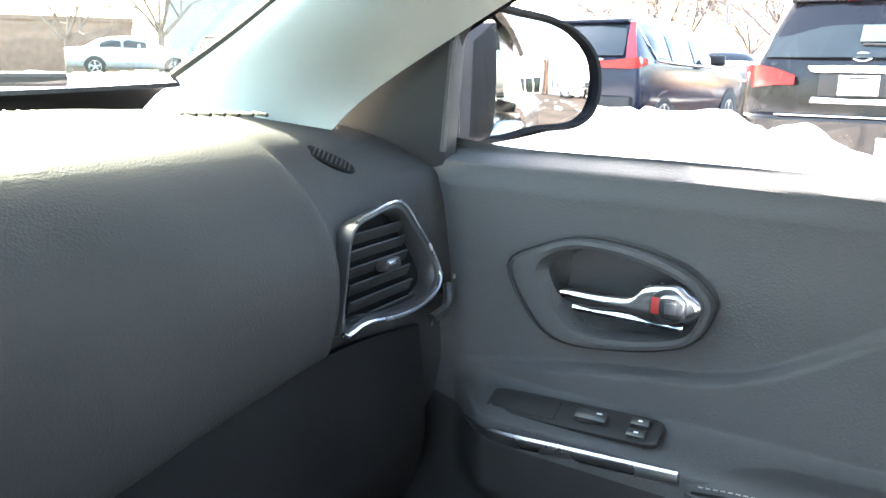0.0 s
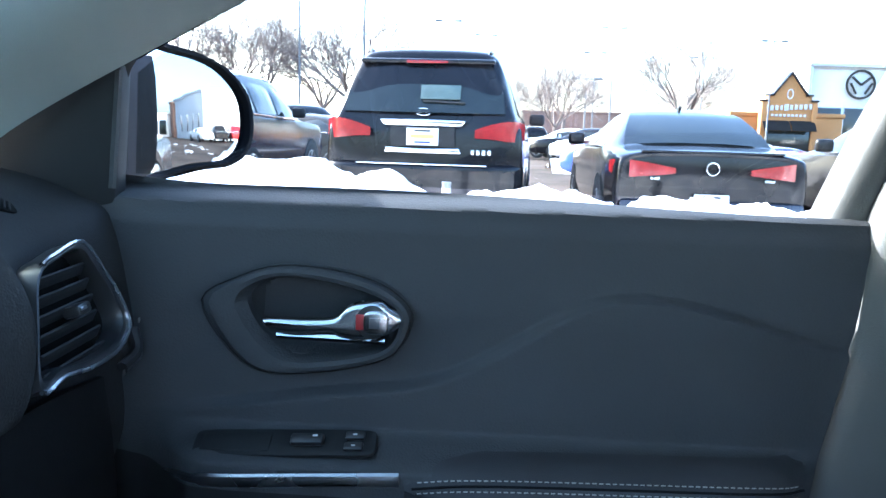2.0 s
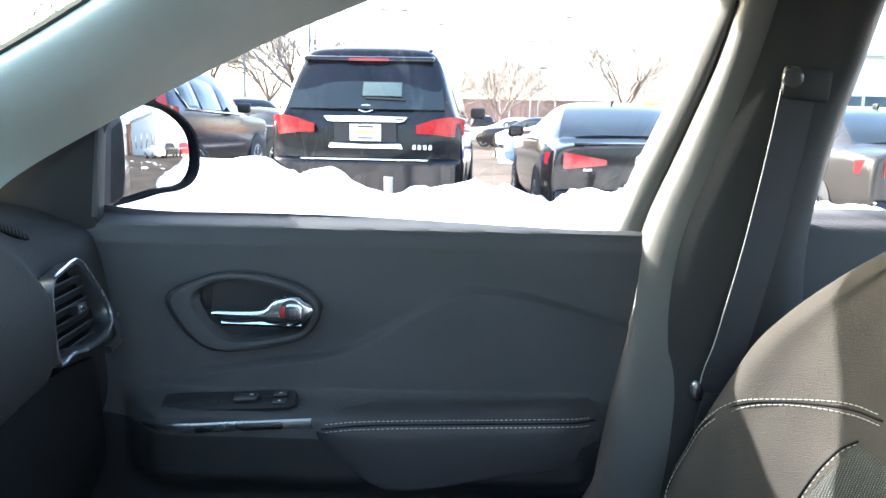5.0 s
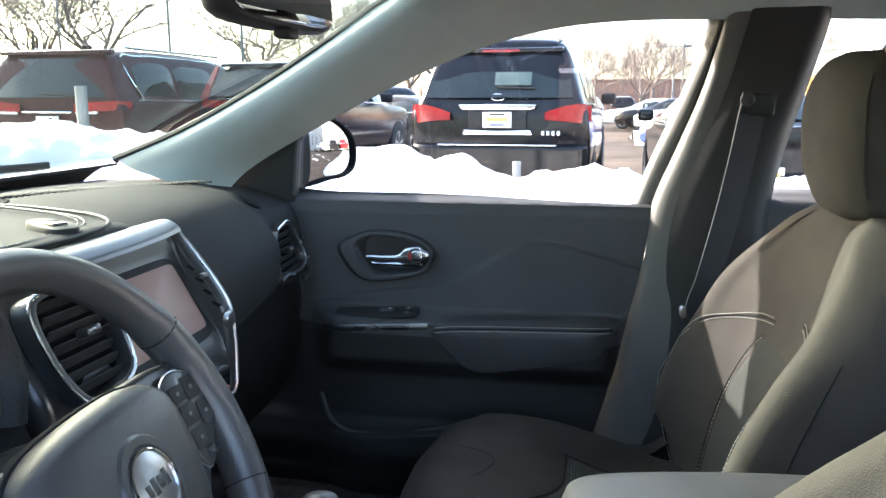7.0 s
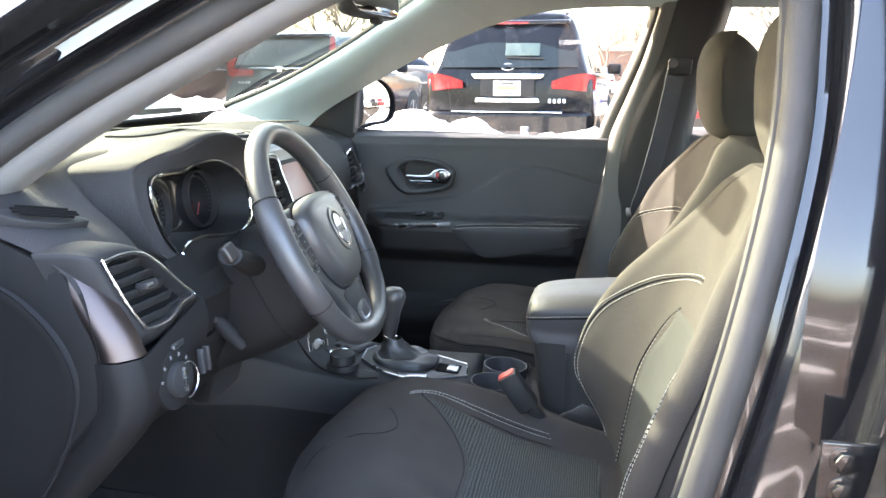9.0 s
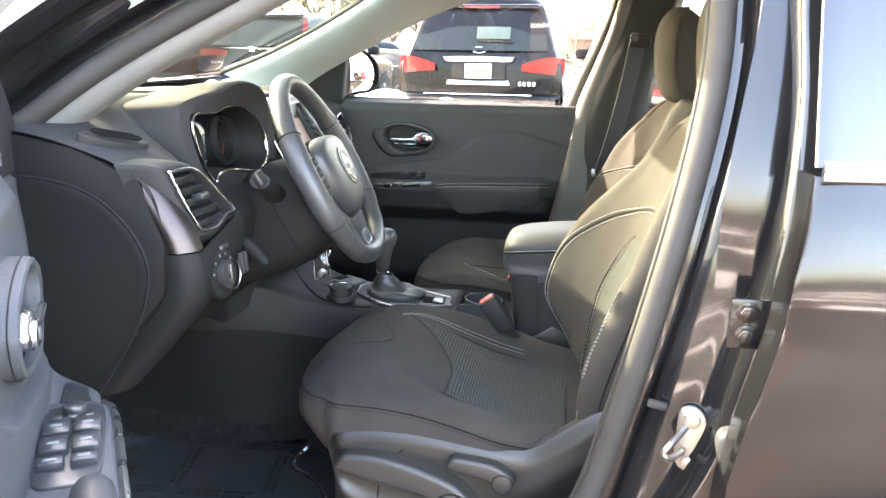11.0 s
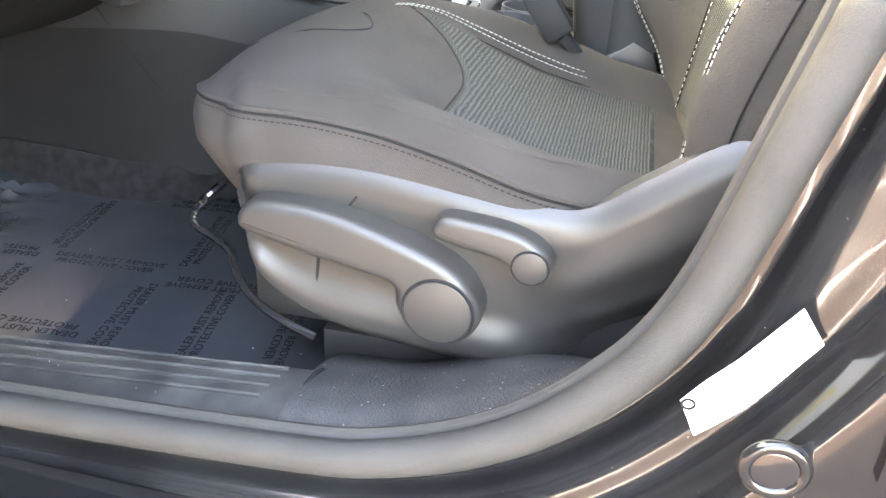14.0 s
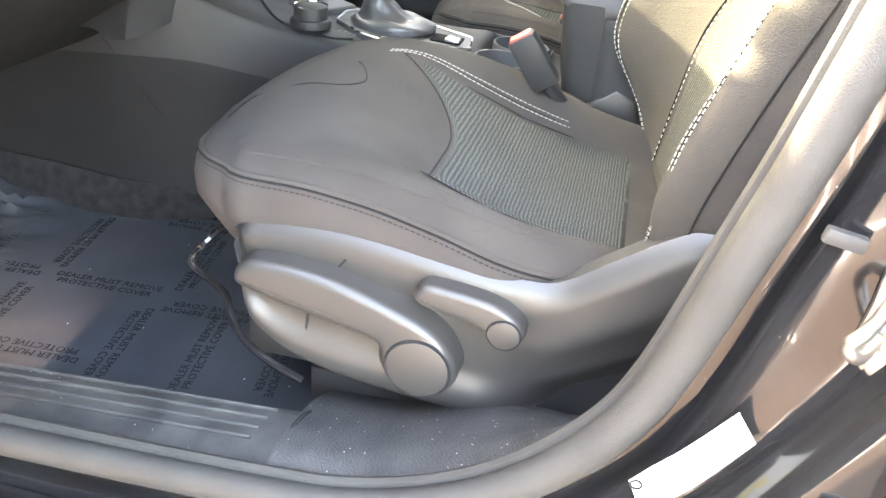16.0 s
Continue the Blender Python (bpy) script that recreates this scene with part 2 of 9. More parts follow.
HEADLINER = material("headliner_felt", (0.5880, 0.5880, 0.5600), 0.95, grain=0.5, scale=1500, vary=0.05)
FABRIC = material("charcoal_seat_cloth", (0.043, 0.0385, 0.034), 0.92, grain=0.9, scale=700, vary=0.14, vscale=14, spec=0.2)
FABRIC_D = material("dark_bolster_cloth", (0.050, 0.0435, 0.0395), 0.88, grain=1.0, scale=290, pattern="weave", vary=0.18, vscale=12, spec=0.25)
def knit(name, lo, hi):
    """Ribbed knit: rows of small raised loops."""
    m = material(name, lo, 0.95, vary=0.1, vscale=40, spec=0.15)
    nt = m.node_tree
    p = nt.nodes["Principled BSDF"]
    tc, sep, add, com = (nt.nodes.new(k) for k in ("ShaderNodeTexCoord", "ShaderNodeSeparateXYZ", "ShaderNodeMath", "ShaderNodeCombineXYZ"))
    nt.links.new(tc.outputs["Object"], sep.inputs[0])
    nt.links.new(sep.outputs[0], add.inputs[0])
    nt.links.new(sep.outputs[2], add.inputs[1])
    nt.links.new(add.outputs[0], com.inputs[0])
    nt.links.new(sep.outputs[1], com.inputs[1])
    w = []
    for axis, sc in (('X', 105.0), ('Y', 92.0)):
        t = nt.nodes.new("ShaderNodeTexWave")
        t.wave_type, t.bands_direction = 'BANDS', axis
        t.inputs["Scale"].default_value, t.inputs["Distortion"].default_value = sc, 3.2
        t.inputs["Detail"].default_value = 3.0
        nt.links.new(com.outputs[0], t.inputs["Vector"])
        w.append(t)
    mul = nt.nodes.new("ShaderNodeMath")
    mul.operation = 'MULTIPLY_ADD'
    nt.links.new(w[0].outputs["Fac"], mul.inputs[0])
    nt.links.new(w[1].outputs["Fac"], mul.inputs[1])
    mul.inputs[2].default_value = 0.05
    mix = nt.nodes.new("ShaderNodeMix")
    mix.data_type = 'RGBA'
    mix.inputs["A"].default_value, mix.inputs["B"].default_value = (*lo, 1), (*hi, 1)
    nt.links.new(mul.outputs[0], mix.inputs["Factor"])
    nt.links.new(mix.outputs["Result"], p.inputs["Base Color"])
    bump = nt.nodes.new("ShaderNodeBump")
    bump.inputs["Strength"].default_value, bump.inputs["Distance"].default_value = 0.9, 0.0015
    nt.links.new(mul.outputs[0], bump.inputs["Height"])
    nt.links.new(bump.outputs[0], p.inputs["Normal"])
    return m


KNIT = knit("grey_knit_insert", (0.026, 0.027, 0.026), (0.118, 0.122, 0.112))
VINYL = material("armrest_vinyl", (0.036, 0.036, 0.039), 0.46, spec=0.34, grain=0.2, scale=850, pattern="cells", rvary=0.05)
LEATHER = material("wheel_leather", (0.0340, 0.0340, 0.0350), 0.34, grain=0.2, scale=900, pattern="cells", rvary=0.06)
CHROME = material("chrome", (0.72, 0.73, 0.75), 0.1, metal=1.0, rvary=0.04, vary=0.05)
SILVER = material("satin_silver", (0.45, 0.46, 0.48), 0.28, metal=1.0, rvary=0.05, vary=0.05)
STEEL = material("zinc_steel", (0.46, 0.45, 0.42), 0.4, metal=1.0, grain=0.1, scale=300)
THREAD = material("pale_thread", (0.34, 0.33, 0.30), 0.8)
RED = material("red_plastic", (0.36, 0.03, 0.03), 0.4)
WHITE = material("white_print", (0.62, 0.62, 0.60), 0.6, vary=0.05)
YELLOW = material("yellow_print", (0.62, 0.50, 0.10), 0.6)
INK = material("black_ink", (0.010, 0.010, 0.011), 0.9, spec=0.15)
PAINT = material("black_car_paint", (0.006, 0.006, 0.007), 0.14, coat=0.4, spec=0.35, vary=0.2, rvary=0.03, vscale=3, dirt=(0.010, 0.010, 0.010))
RUBBER = material("door_seal_rubber", (0.033, 0.031, 0.0285), 0.66, spec=0.3, grain=0.5, scale=900, vary=0.15, vscale=20, rvary=0.1)
RUBBER_D = material("black_rubber", (0.0196, 0.0196, 0.0196), 0.7, grain=0.2, scale=500)
CARPET = material("black_carpet", (0.013, 0.0125, 0.013), 1.0, grain=1.0, scale=900, vary=0.4, vscale=60, spec=0.1)
FILM = material("floor_cover_film", (0.022, 0.0245, 0.029), 0.36, spec=0.24, grain=0.12, scale=35, vary=0.15, vscale=9, rvary=0.1, dirt=(0.029, 0.032, 0.037))
GROMMET = material("grey_rubber_grommet", (0.042, 0.042, 0.043), 0.45, vary=0.12, vscale=20)
SILL = material("sill_plate_plastic", (0.026, 0.026, 0.0265), 0.6, spec=0.18, grain=0.3, scale=700, pattern="cells", vary=0.2, vscale=25, dirt=(0.050, 0.0485, 0.046))
GLASS = glass("clear_glass", (0.43, 0.45, 0.435))
GLASS_WS = glass("windscreen_glass", (0.25, 0.295, 0.26), haze=0.0015)
MIRROR = material("mirror_glass", (0.34, 0.36, 0.38), 0.01, metal=1.0, rvary=0, vary=0.0)
# Sunlit pink reflection on the dusty glass is put into the base colour
SCREEN = material("display_glass_pink_sheen", (0.2940, 0.1750, 0.1470), 0.5, coat=0.05, rvary=0.05)
CORD = material("belt_webbing", (0.0308, 0.0308, 0.0336), 0.8, grain=0.5, scale=700, pattern="weave")

BRONZE = material("bronze_trim", (0.070, 0.056, 0.053), 0.42, metal=1.0, rvary=0.05)
TICK = material("grey_print", (0.14, 0.14, 0.14), 0.6)
CONSOLE = material("console_plastic", (0.0420, 0.0420, 0.0448), 0.48, grain=0.15, scale=850, pattern="cells", vary=0.12, rvary=0.06)
# Near-black that puts the deep shade of recesses into their colour
BLACK_PIT = material("recess_shade_black", (0.006, 0.006, 0.006), 0.95, spec=0.1)
# Black plastic with the low light of the lower dash put into its colour
LOWER_SHADED = material("shaded_lower_plastic", (0.0105, 0.0102, 0.0104), 0.62, spec=0.14, grain=0.15, scale=850, pattern="cells", vary=0.15, rvary=0.06)
BROW = material("satin_metal_paint", (0.16, 0.16, 0.17), 0.36, metal=0.7, rvary=0.05, vary=0.06)
BRIGHT = material("brushed_chrome", (0.66, 0.67, 0.69), 0.26, metal=1.0, rvary=0.05, vary=0.05)
FOOT = material("grained_black_plastic", (0.030, 0.030, 0.031), 0.6, spec=0.35, grain=0.8, scale=420, pattern="cells", vary=0.2, vscale=30, rvary=0.1, dirt=(0.040, 0.039, 0.038))


def specks(m, scale, size, share, color=(0.55, 0.54, 0.52)):
    """Scattered pale grains of dust and road salt lying on a surface."""
    nt = m.node_tree
    p = nt.nodes["Principled BSDF"]
    before = p.inputs["Base Color"].links[0].from_socket
    tc, v, sep, near, few, both, mix = (nt.nodes.new(k) for k in ("ShaderNodeTexCoord", "ShaderNodeTexVoronoi", "ShaderNodeSeparateColor", "ShaderNodeMath", "ShaderNodeMath", "ShaderNodeMath", "ShaderNodeMix"))
    v.inputs["Scale"].default_value = scale
    near.operation, few.operation, both.operation, mix.data_type = 'LESS_THAN', 'LESS_THAN', 'MULTIPLY', 'RGBA'
    near.inputs[1].default_value, few.inputs[1].default_value = size, share
    mix.inputs["B"].default_value = (*color, 1)
    nt.links.new(tc.outputs["Object"], v.inputs["Vector"])
    nt.links.new(v.outputs["Distance"], near.inputs[0])
    nt.links.new(v.outputs["Color"], sep.inputs[0])
    nt.links.new(sep.outputs[0], few.inputs[0])
    nt.links.new(near.outputs[0], both.inputs[0])
    nt.links.new(few.outputs[0], both.inputs[1])
    nt.links.new(both.outputs[0], mix.inputs["Factor"])
    nt.links.new(before, mix.inputs["A"])
    nt.links.new(mix.outputs["Result"], p.inputs["Base Color"])
    return m


specks(FOOT, 260, 0.16, 0.10)
specks(SILL, 240, 0.12, 0.05)
specks(FILM, 55, 0.06, 0.16, (0.42, 0.42, 0.42))
APERTURE = specks(material("dusty_black_paint", (0.006, 0.006, 0.007), 0.16, coat=0.4, spec=0.35, vary=0.2, rvary=0.04, vscale=9, dirt=(0.012, 0.012, 0.012)), 230, 0.075, 0.07, (0.30, 0.30, 0.29))
# DOOR's plastic with the shade below the armrest put into its colour
SHADED_TRIM = material("shaded_trim_plastic", (0.0165, 0.0165, 0.0172), 0.6, spec=0.22, grain=0.15, scale=850, pattern="cells", vary=0.15, rvary=0.06)
# Same pillar plastic as PILLAR_B, with the pillar's shade put into its colour
COVER = material("pillar_shade_plastic", (0.020, 0.0195, 0.0195), 0.6, spec=0.3, grain=0.25, scale=700, vary=0.12, rvary=0.06)

# ---- the car's shell ----
UPV = (0, 0, 1)
cabin = empty("car_interior_shell", "black car body shell with grey pillar trims and headliner", "car body", kind="structure")

# floor, tunnel walls, bulkhead
part("floor", rbox((2.6, 1.46, 0.04), 0.004, (0.15, 0, 0.29)), CARPET, cabin)
bm = loft([[(-0.62, y, 0.30), (-0.86, y, 0.36), (-1.02, y, 0.60), (-1.06, y, 0.95)] for y in (-0.74, 0.0, 0.74)], 3, 5)
part("bulkhead", thick(bm, 0.02), CARPET, cabin)
part("rear_panel", rbox((0.04, 1.40, 0.76), 0.01, (1.55, 0, 0.66)), DARK, cabin)

# headliner and roof
bm = loft([[(x, -0.60, z - 0.03), (x, -0.35, z), (x, 0, z + 0.012), (x, 0.35, z), (x, 0.60, z - 0.03)] for x, z in ((-0.16, 1.435), (0.1, 1.455), (0.6, 1.465), (1.1, 1.45), (1.55, 1.40))], 5, 5)
part("headliner", thick(bm, 0.012), HEADLINER, cabin)
bm = loft([[(x, -0.66, z - 0.05), (x, -0.45, z), (x, 0, z + 0.02), (x, 0.45, z), (x, 0.66, z - 0.05)] for x, z in ((-0.20, 1.46), (0.1, 1.50), (0.6, 1.51), (1.1, 1.49), (1.58, 1.43))], 5, 5)
part("roof", thick(bm, 0.02), PAINT, cabin)


def pillar_rows(s):
    """Rows along a front pillar and its roof rail: glass edge, crown, door edge; s mirrors them."""
    rows = [
        [(-0.845, 0.700, 1.088), (-0.79, 0.680, 1.072), (-0.69, 0.668, 1.047), (-0.605, 0.703, 1.025)],
        [(-0.665, 0.668, 1.152), (-0.625, 0.650, 1.142), (-0.585, 0.670, 1.115), (-0.548, 0.722, 1.088)],
        [(-0.500, 0.652, 1.231), (-0.465, 0.636, 1.222), (-0.43, 0.664, 1.195), (-0.405, 0.732, 1.172)],
        [(-0.352, 0.636, 1.314), (-0.315, 0.620, 1.305), (-0.27, 0.658, 1.285), (-0.225, 0.733, 1.262)],
        [(-0.213, 0.617, 1.395), (-0.175, 0.602, 1.386), (-0.125, 0.655, 1.358), (-0.075, 0.733, 1.323)],
        [(-0.06, 0.575, 1.430), (-0.03, 0.590, 1.423), (0.01, 0.66, 1.395), (0.05, 0.728, 1.354)],
        [(0.20, 0.56, 1.44), (0.20, 0.60, 1.435), (0.20, 0.67, 1.41), (0.20, 0.722, 1.368)],
        [(0.45, 0.56, 1.445), (0.45, 0.60, 1.44), (0.45, 0.67, 1.415), (0.45, 0.722, 1.366)],
        [(0.80, 0.56, 1.44), (0.80, 0.60, 1.435), (0.80, 0.67, 1.41), (0.80, 0.722, 1.355)],
        [(1.50, 0.55, 1.40), (1.50, 0.60, 1.39), (1.50, 0.66, 1.36), (1.50, 0.70, 1.30)],
    ]
    return [[(x, s * y, z) for x, y, z in r] for r in rows]


for s in (1, -1):
    rows = pillar_rows(s)
    part("front_pillar_trim", thick(loft(rows[:5], 8, 6), 0.012), PILLAR, cabin, "pale grey front pillar trim")
    part("roof_rail_trim", thick(loft(rows[4:], 6, 6), 0.012), PILLAR, cabin, "pale grey roof rail trim")
    part("pillar_seam", tube(spline([tuple(Vector(q) + Vector((0.0, -0.003 * s, -0.002))) for q in rows[4]], 6), 0.0022, 6), DARK, cabin)
    # painted outside of the pillar and the roof edge
    out = [[(x - 0.005, y + 0.02 * s, z + 0.012), (x - 0.0, y + 0.07 * s, z + 0.02), (w[0], w[1] + 0.075 * s, w[2] + 0.035), (w[0], w[1] + 0.05 * s, w[2] + 0.004)] for (x, y, z), w in ((r[0], r[3]) for r in rows)]
    part("roof_side_outside", thick(loft(out, 6, 5), 0.006), PAINT, cabin)
    part("windscreen_rubber", tube(spline([(x - 0.004, y - 0.006 * s, z + 0.004) for (x, y, z), *_ in rows[:6]], 8), 0.009, 8), RUBBER_D, cabin)

# windscreen
bm = loft([[(-1.0, 0, 1.065), (-0.985, 0.3, 1.067), (-0.855, 0.705, 1.090)], [(-0.62, 0, 1.27), (-0.60, 0.3, 1.268), (-0.512, 0.662, 1.240)], [(-0.20, 0, 1.47), (-0.19, 0.3, 1.465), (-0.09, 0.60, 1.445)]], 6, 6)
bmesh.ops.mirror(bm, geom=bm.verts[:] + bm.edges[:] + bm.faces[:], axis='Y', merge_dist=1e-4)
ws = part("windscreen", bm, GLASS_WS, cabin)
ws.visible_shadow = True
bm = loft([[(-1.04, y, 1.03), (-0.99, y, 1.066), (-0.93, y, 1.072)] if abs(y) < 0.5 else [(-0.95, y, 1.04), (-0.89, y, 1.078), (-0.85, y, 1.084)] for y in (-0.70, -0.45, 0.0, 0.45, 0.70)], 6, 4)
part("windscreen_base_band", thick(bm, 0.006), RUBBER_D, cabin)
# bonnet seen over the dash
bm = loft([[(-2.0, y, 0.90 - abs(y) ** 3 * 0.1), (-1.6, y, 0.985 - abs(y) ** 3 * 0.1), (-1.05, y, 1.02 - abs(y) ** 3 * 0.12)] for y in (-0.85, -0.6, -0.3, 0, 0.3, 0.6, 0.85)], 5, 5)
part("bonnet", thick(bm, 0.02), PAINT, cabin, "glossy black bonnet")
part("front_wing", thick(loft([[(-2.0, s * 0.84, 0.89), (-1.6, s * 0.85, 0.97), (-1.0, s * 0.86, 1.0)] for s in (1,)] + [[(-2.0, 0.91, 0.45), (-1.6, 0.92, 0.45), (-1.0, 0.92, 0.45)]], 4, 4), 0.01), PAINT, cabin)
# Unseen wing, pillars and front wall, added to keep light out of the footwell
part("front_wing", thick(loft([[(-2.0, -0.84, 0.89), (-1.6, -0.85, 0.97), (-1.0, -0.86, 1.0)], [(-2.0, -0.91, 0.45), (-1.6, -0.92, 0.45), (-1.0, -0.92, 0.45)]], 4, 4), 0.01), PAINT, cabin)
for s in (1, -1):
    part("hinge_pillar", rbox((0.36, 0.075, 0.70), 0.01, (-0.87, s * 0.800, 0.655)), PAINT, cabin)
part("footwell_light_block", rbox((0.03, 1.58, 0.74), 0.01, (-1.095, 0, 0.655)), BLACK_PIT, cabin)
# wipers at rest
for y in (0.10, -0.35):
    wiper = part("wiper", tube(spline([(-1.02, y, 1.058), (-0.99, y + 0.25, 1.082), (-0.94, y + 0.50, 1.085)], 8), 0.008, 6, flat=0.5), RUBBER_D, cabin)

# sun visors
for s in (1, -1):
    bm = rbox((0.16, 0.36, 0.018), 0.008, (-0.035, 0.36 * s, 1.425), (0, -12, 0))
    part("sun_visor", bm, HEADLINER, cabin, "pale folded sun visor")
    bm = rbox((0.07, 0.16, 0.002), 0.0008, (-0.035, 0.38 * s, 1.4135), (0, -12, 0))
    part("visor_label", bm, WHITE, cabin)

# centre pillar trim, passenger side
B_ROWS = [(1.375, 0.392, 0.575, 0.0), (1.24, 0.358, 0.540, 0.0), (1.13, 0.318, 0.510, 0.0), (1.02, 0.277, 0.490, 0.0), (0.92, 0.262, 0.49, 0.0), (0.80, 0.236, 0.49, 0.01), (0.63, 0.198, 0.49, 0.01), (0.50, 0.16, 0.49, 0.012), (0.33, 0.13, 0.49, 0.012)]


def b_pillar(s):
    rows = [[(a - 0.005, s * 0.745, z), (a + 0.003, s * 0.706, z), (a + 0.045, s * (0.688 + 0.012 * step(1.0, 1.37, z)), z), (a + 0.12, s * (0.680 + 0.012 * step(1.0, 1.37, z)), z), (b - 0.03, s * 0.692, z), (b, s * 0.735, z)] for z, a, b, _ in B_ROWS]
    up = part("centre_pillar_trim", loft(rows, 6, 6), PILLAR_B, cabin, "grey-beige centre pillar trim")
    # Shade behind the sunlit front strip, put in as a darker panel
    bm = loft([[(a + 0.038, s * (0.690 + 0.012 * step(1.0, 1.37, z)), z), (a + 0.07, s * (0.678 + 0.012 * step(1.0, 1.37, z)), z), (a + 0.12, s * (0.674 + 0.012 * step(1.0, 1.37, z)), z), (b - 0.03, s * 0.684, z), (b - 0.006, s * 0.72, z)] for z, a, b, _ in [(z_, a_ + 0.05 * step(0.95, 0.70, z_), b_, 0) for z_, a_, b_, _ in B_ROWS]], 5, 5)
    part("shaded_pillar_panel", thick(bm, 0.004), COVER, cabin, "dark pillar panel with shade put into its colour")
    return up


b_pillar(1)

# belt of the passenger seat
belt = empty("seat_belt", "black seat belt hanging from the centre pillar guide", "seat belt", at=(0.4, 0.62, 1.2))
g = rbox((0.060, 0.012, 0.040), 0.006, (0.442, 0.664, 1.207), (0, 4, 0))
part("guide", g, DARK, belt, "black belt guide loop")
part("guide_bolt", disc(0.013, 0.006, frame_of((0.424, 0.657, 1.214), (1, 0, 0), UPV), 20, 0.003), SATIN, belt)
bm = bmesh.new()
run = spline([(0.412, 0.662, 1.20), (0.399, 0.658, 1.117), (0.377, 0.653, 1.0), (0.352, 0.650, 0.89), (0.335, 0.650, 0.815), (0.335, 0.655, 0.62), (0.35, 0.665, 0.36)], 8)
rows = [[bm.verts.new(q + Vector((dx, dy, 0))) for dx, dy in ((0, 0), (0.046, 0.006), (0.046, 0.0075), (0, 0.0015))] for q in run]
for a, b in zip(rows, rows[1:]):
    for j in range(4):
        bm.faces.new((a[j], a[(j + 1) % 4], b[(j + 1) % 4], b[j]))
part("webbing", bm, CORD, belt)
part("webbing_edge", tube([q + Vector((-0.0005, 0, 0)) for q in run[:33]], 0.0008, 5), THREAD, belt)
part("tongue", rbox((0.030, 0.006, 0.040), 0.003, (0.352, 0.648, 0.800), (0, 12, 0)), DARK, belt)
part("stop_button", slab(oval(0, 0, 0.007, 0.013, 20, 2.4), 0.005, frame_of((0.331, 0.645, 0.822), (1, 0, 0.2), UPV), 0.002), SILVER, belt, "pale plastic belt button")


# ---- front doors ----
WAVE = [(-0.42, 0.803), (-0.255, 0.829), (-0.132, 0.845), (-0.07, 0.878), (-0.009, 0.919), (0.03, 0.937), (0.081, 0.936), (0.137, 0.925), (0.27, 0.885)]
BASE = [(0.34, 0.725), (0.42, 0.705), (0.49, 0.680), (0.53, 0.684), (0.56, 0.698), (0.64, 0.704), (0.80, 0.706), (0.90, 0.710), (0.985, 0.716), (1.008, 0.727), (1.022, 0.768)]
BEZEL = [(-0.361, 0.916), (-0.323, 0.941), (-0.283, 0.953), (-0.232, 0.951), (-0.185, 0.939), (-0.158, 0.918), (-0.155, 0.899), (-0.168, 0.874), (-0.193, 0.860), (-0.242, 0.849), (-0.298, 0.846), (-0.333, 0.866)]
CUP = [(-0.316, 0.915), (-0.29, 0.940), (-0.235, 0.938), (-0.181, 0.922), (-0.169, 0.903), (-0.182, 0.878), (-0.232, 0.866), (-0.281, 0.868)]


def wave_z(x):
    for (a, fa), (b, fb) in zip(WAVE, WAVE[1:]):
        if x <= b:
            t = max(0, (x - a) / (b - a))
            return fa + (fb - fa) * t
    return WAVE[-1][1]


def door_y(x, z):
    y = lerp_table(BASE, z)
    w = sum(wave_z(x + d) for d in (-0.03, -0.015, 0, 0.015, 0.03)) / 5
    y -= 0.015 * (1 - step(-0.006, 0.003, z - w)) * step(-0.46, -0.30, x) * (1 - 0.5 * step(0.15, 0.25, x))
    arm = step(0.645, 0.70, z) * (1 - step(0.772, 0.800, z)) * step(-0.43, -0.35, x) * (1 - step(0.185, 0.24, x))
    y -= 0.047 * arm
    d = (abs(x + 0.243) / 0.080) ** 2.6 + (abs(z - 0.904 + 0.05 * (x + 0.243)) / 0.042) ** 2.6
    y += 0.032 * (1 - step(0.70, 0.94, d))
    y += 0.020 * step(-0.40, -0.52, x) * step(0.3, 0.6, z)
    pocket = step(-0.40, -0.34, x) * (1 - step(-0.12, -0.05, x)) * (1 - step(0.515, 0.53, z - 0.12 * max(0, x + 0.30)))
    y -= 0.016 * pocket
    return y


def belt_z(x):
    return 1.024 + 0.006 * step(-0.35, -0.50, x) - 0.011 * step(-0.25, 0.25, x)


def pillar_x(z):
    """The front edge of the centre pillar at a height."""
    tab = sorted((q[0], q[1]) for q in B_ROWS)
    for (a, fa), (b, fb) in zip(tab, tab[1:]):
        if a <= z <= b:
            return fa + (fb - fa) * (z - a) / (b - a)
    return tab[0][1] if z < tab[0][0] else tab[-1][1]


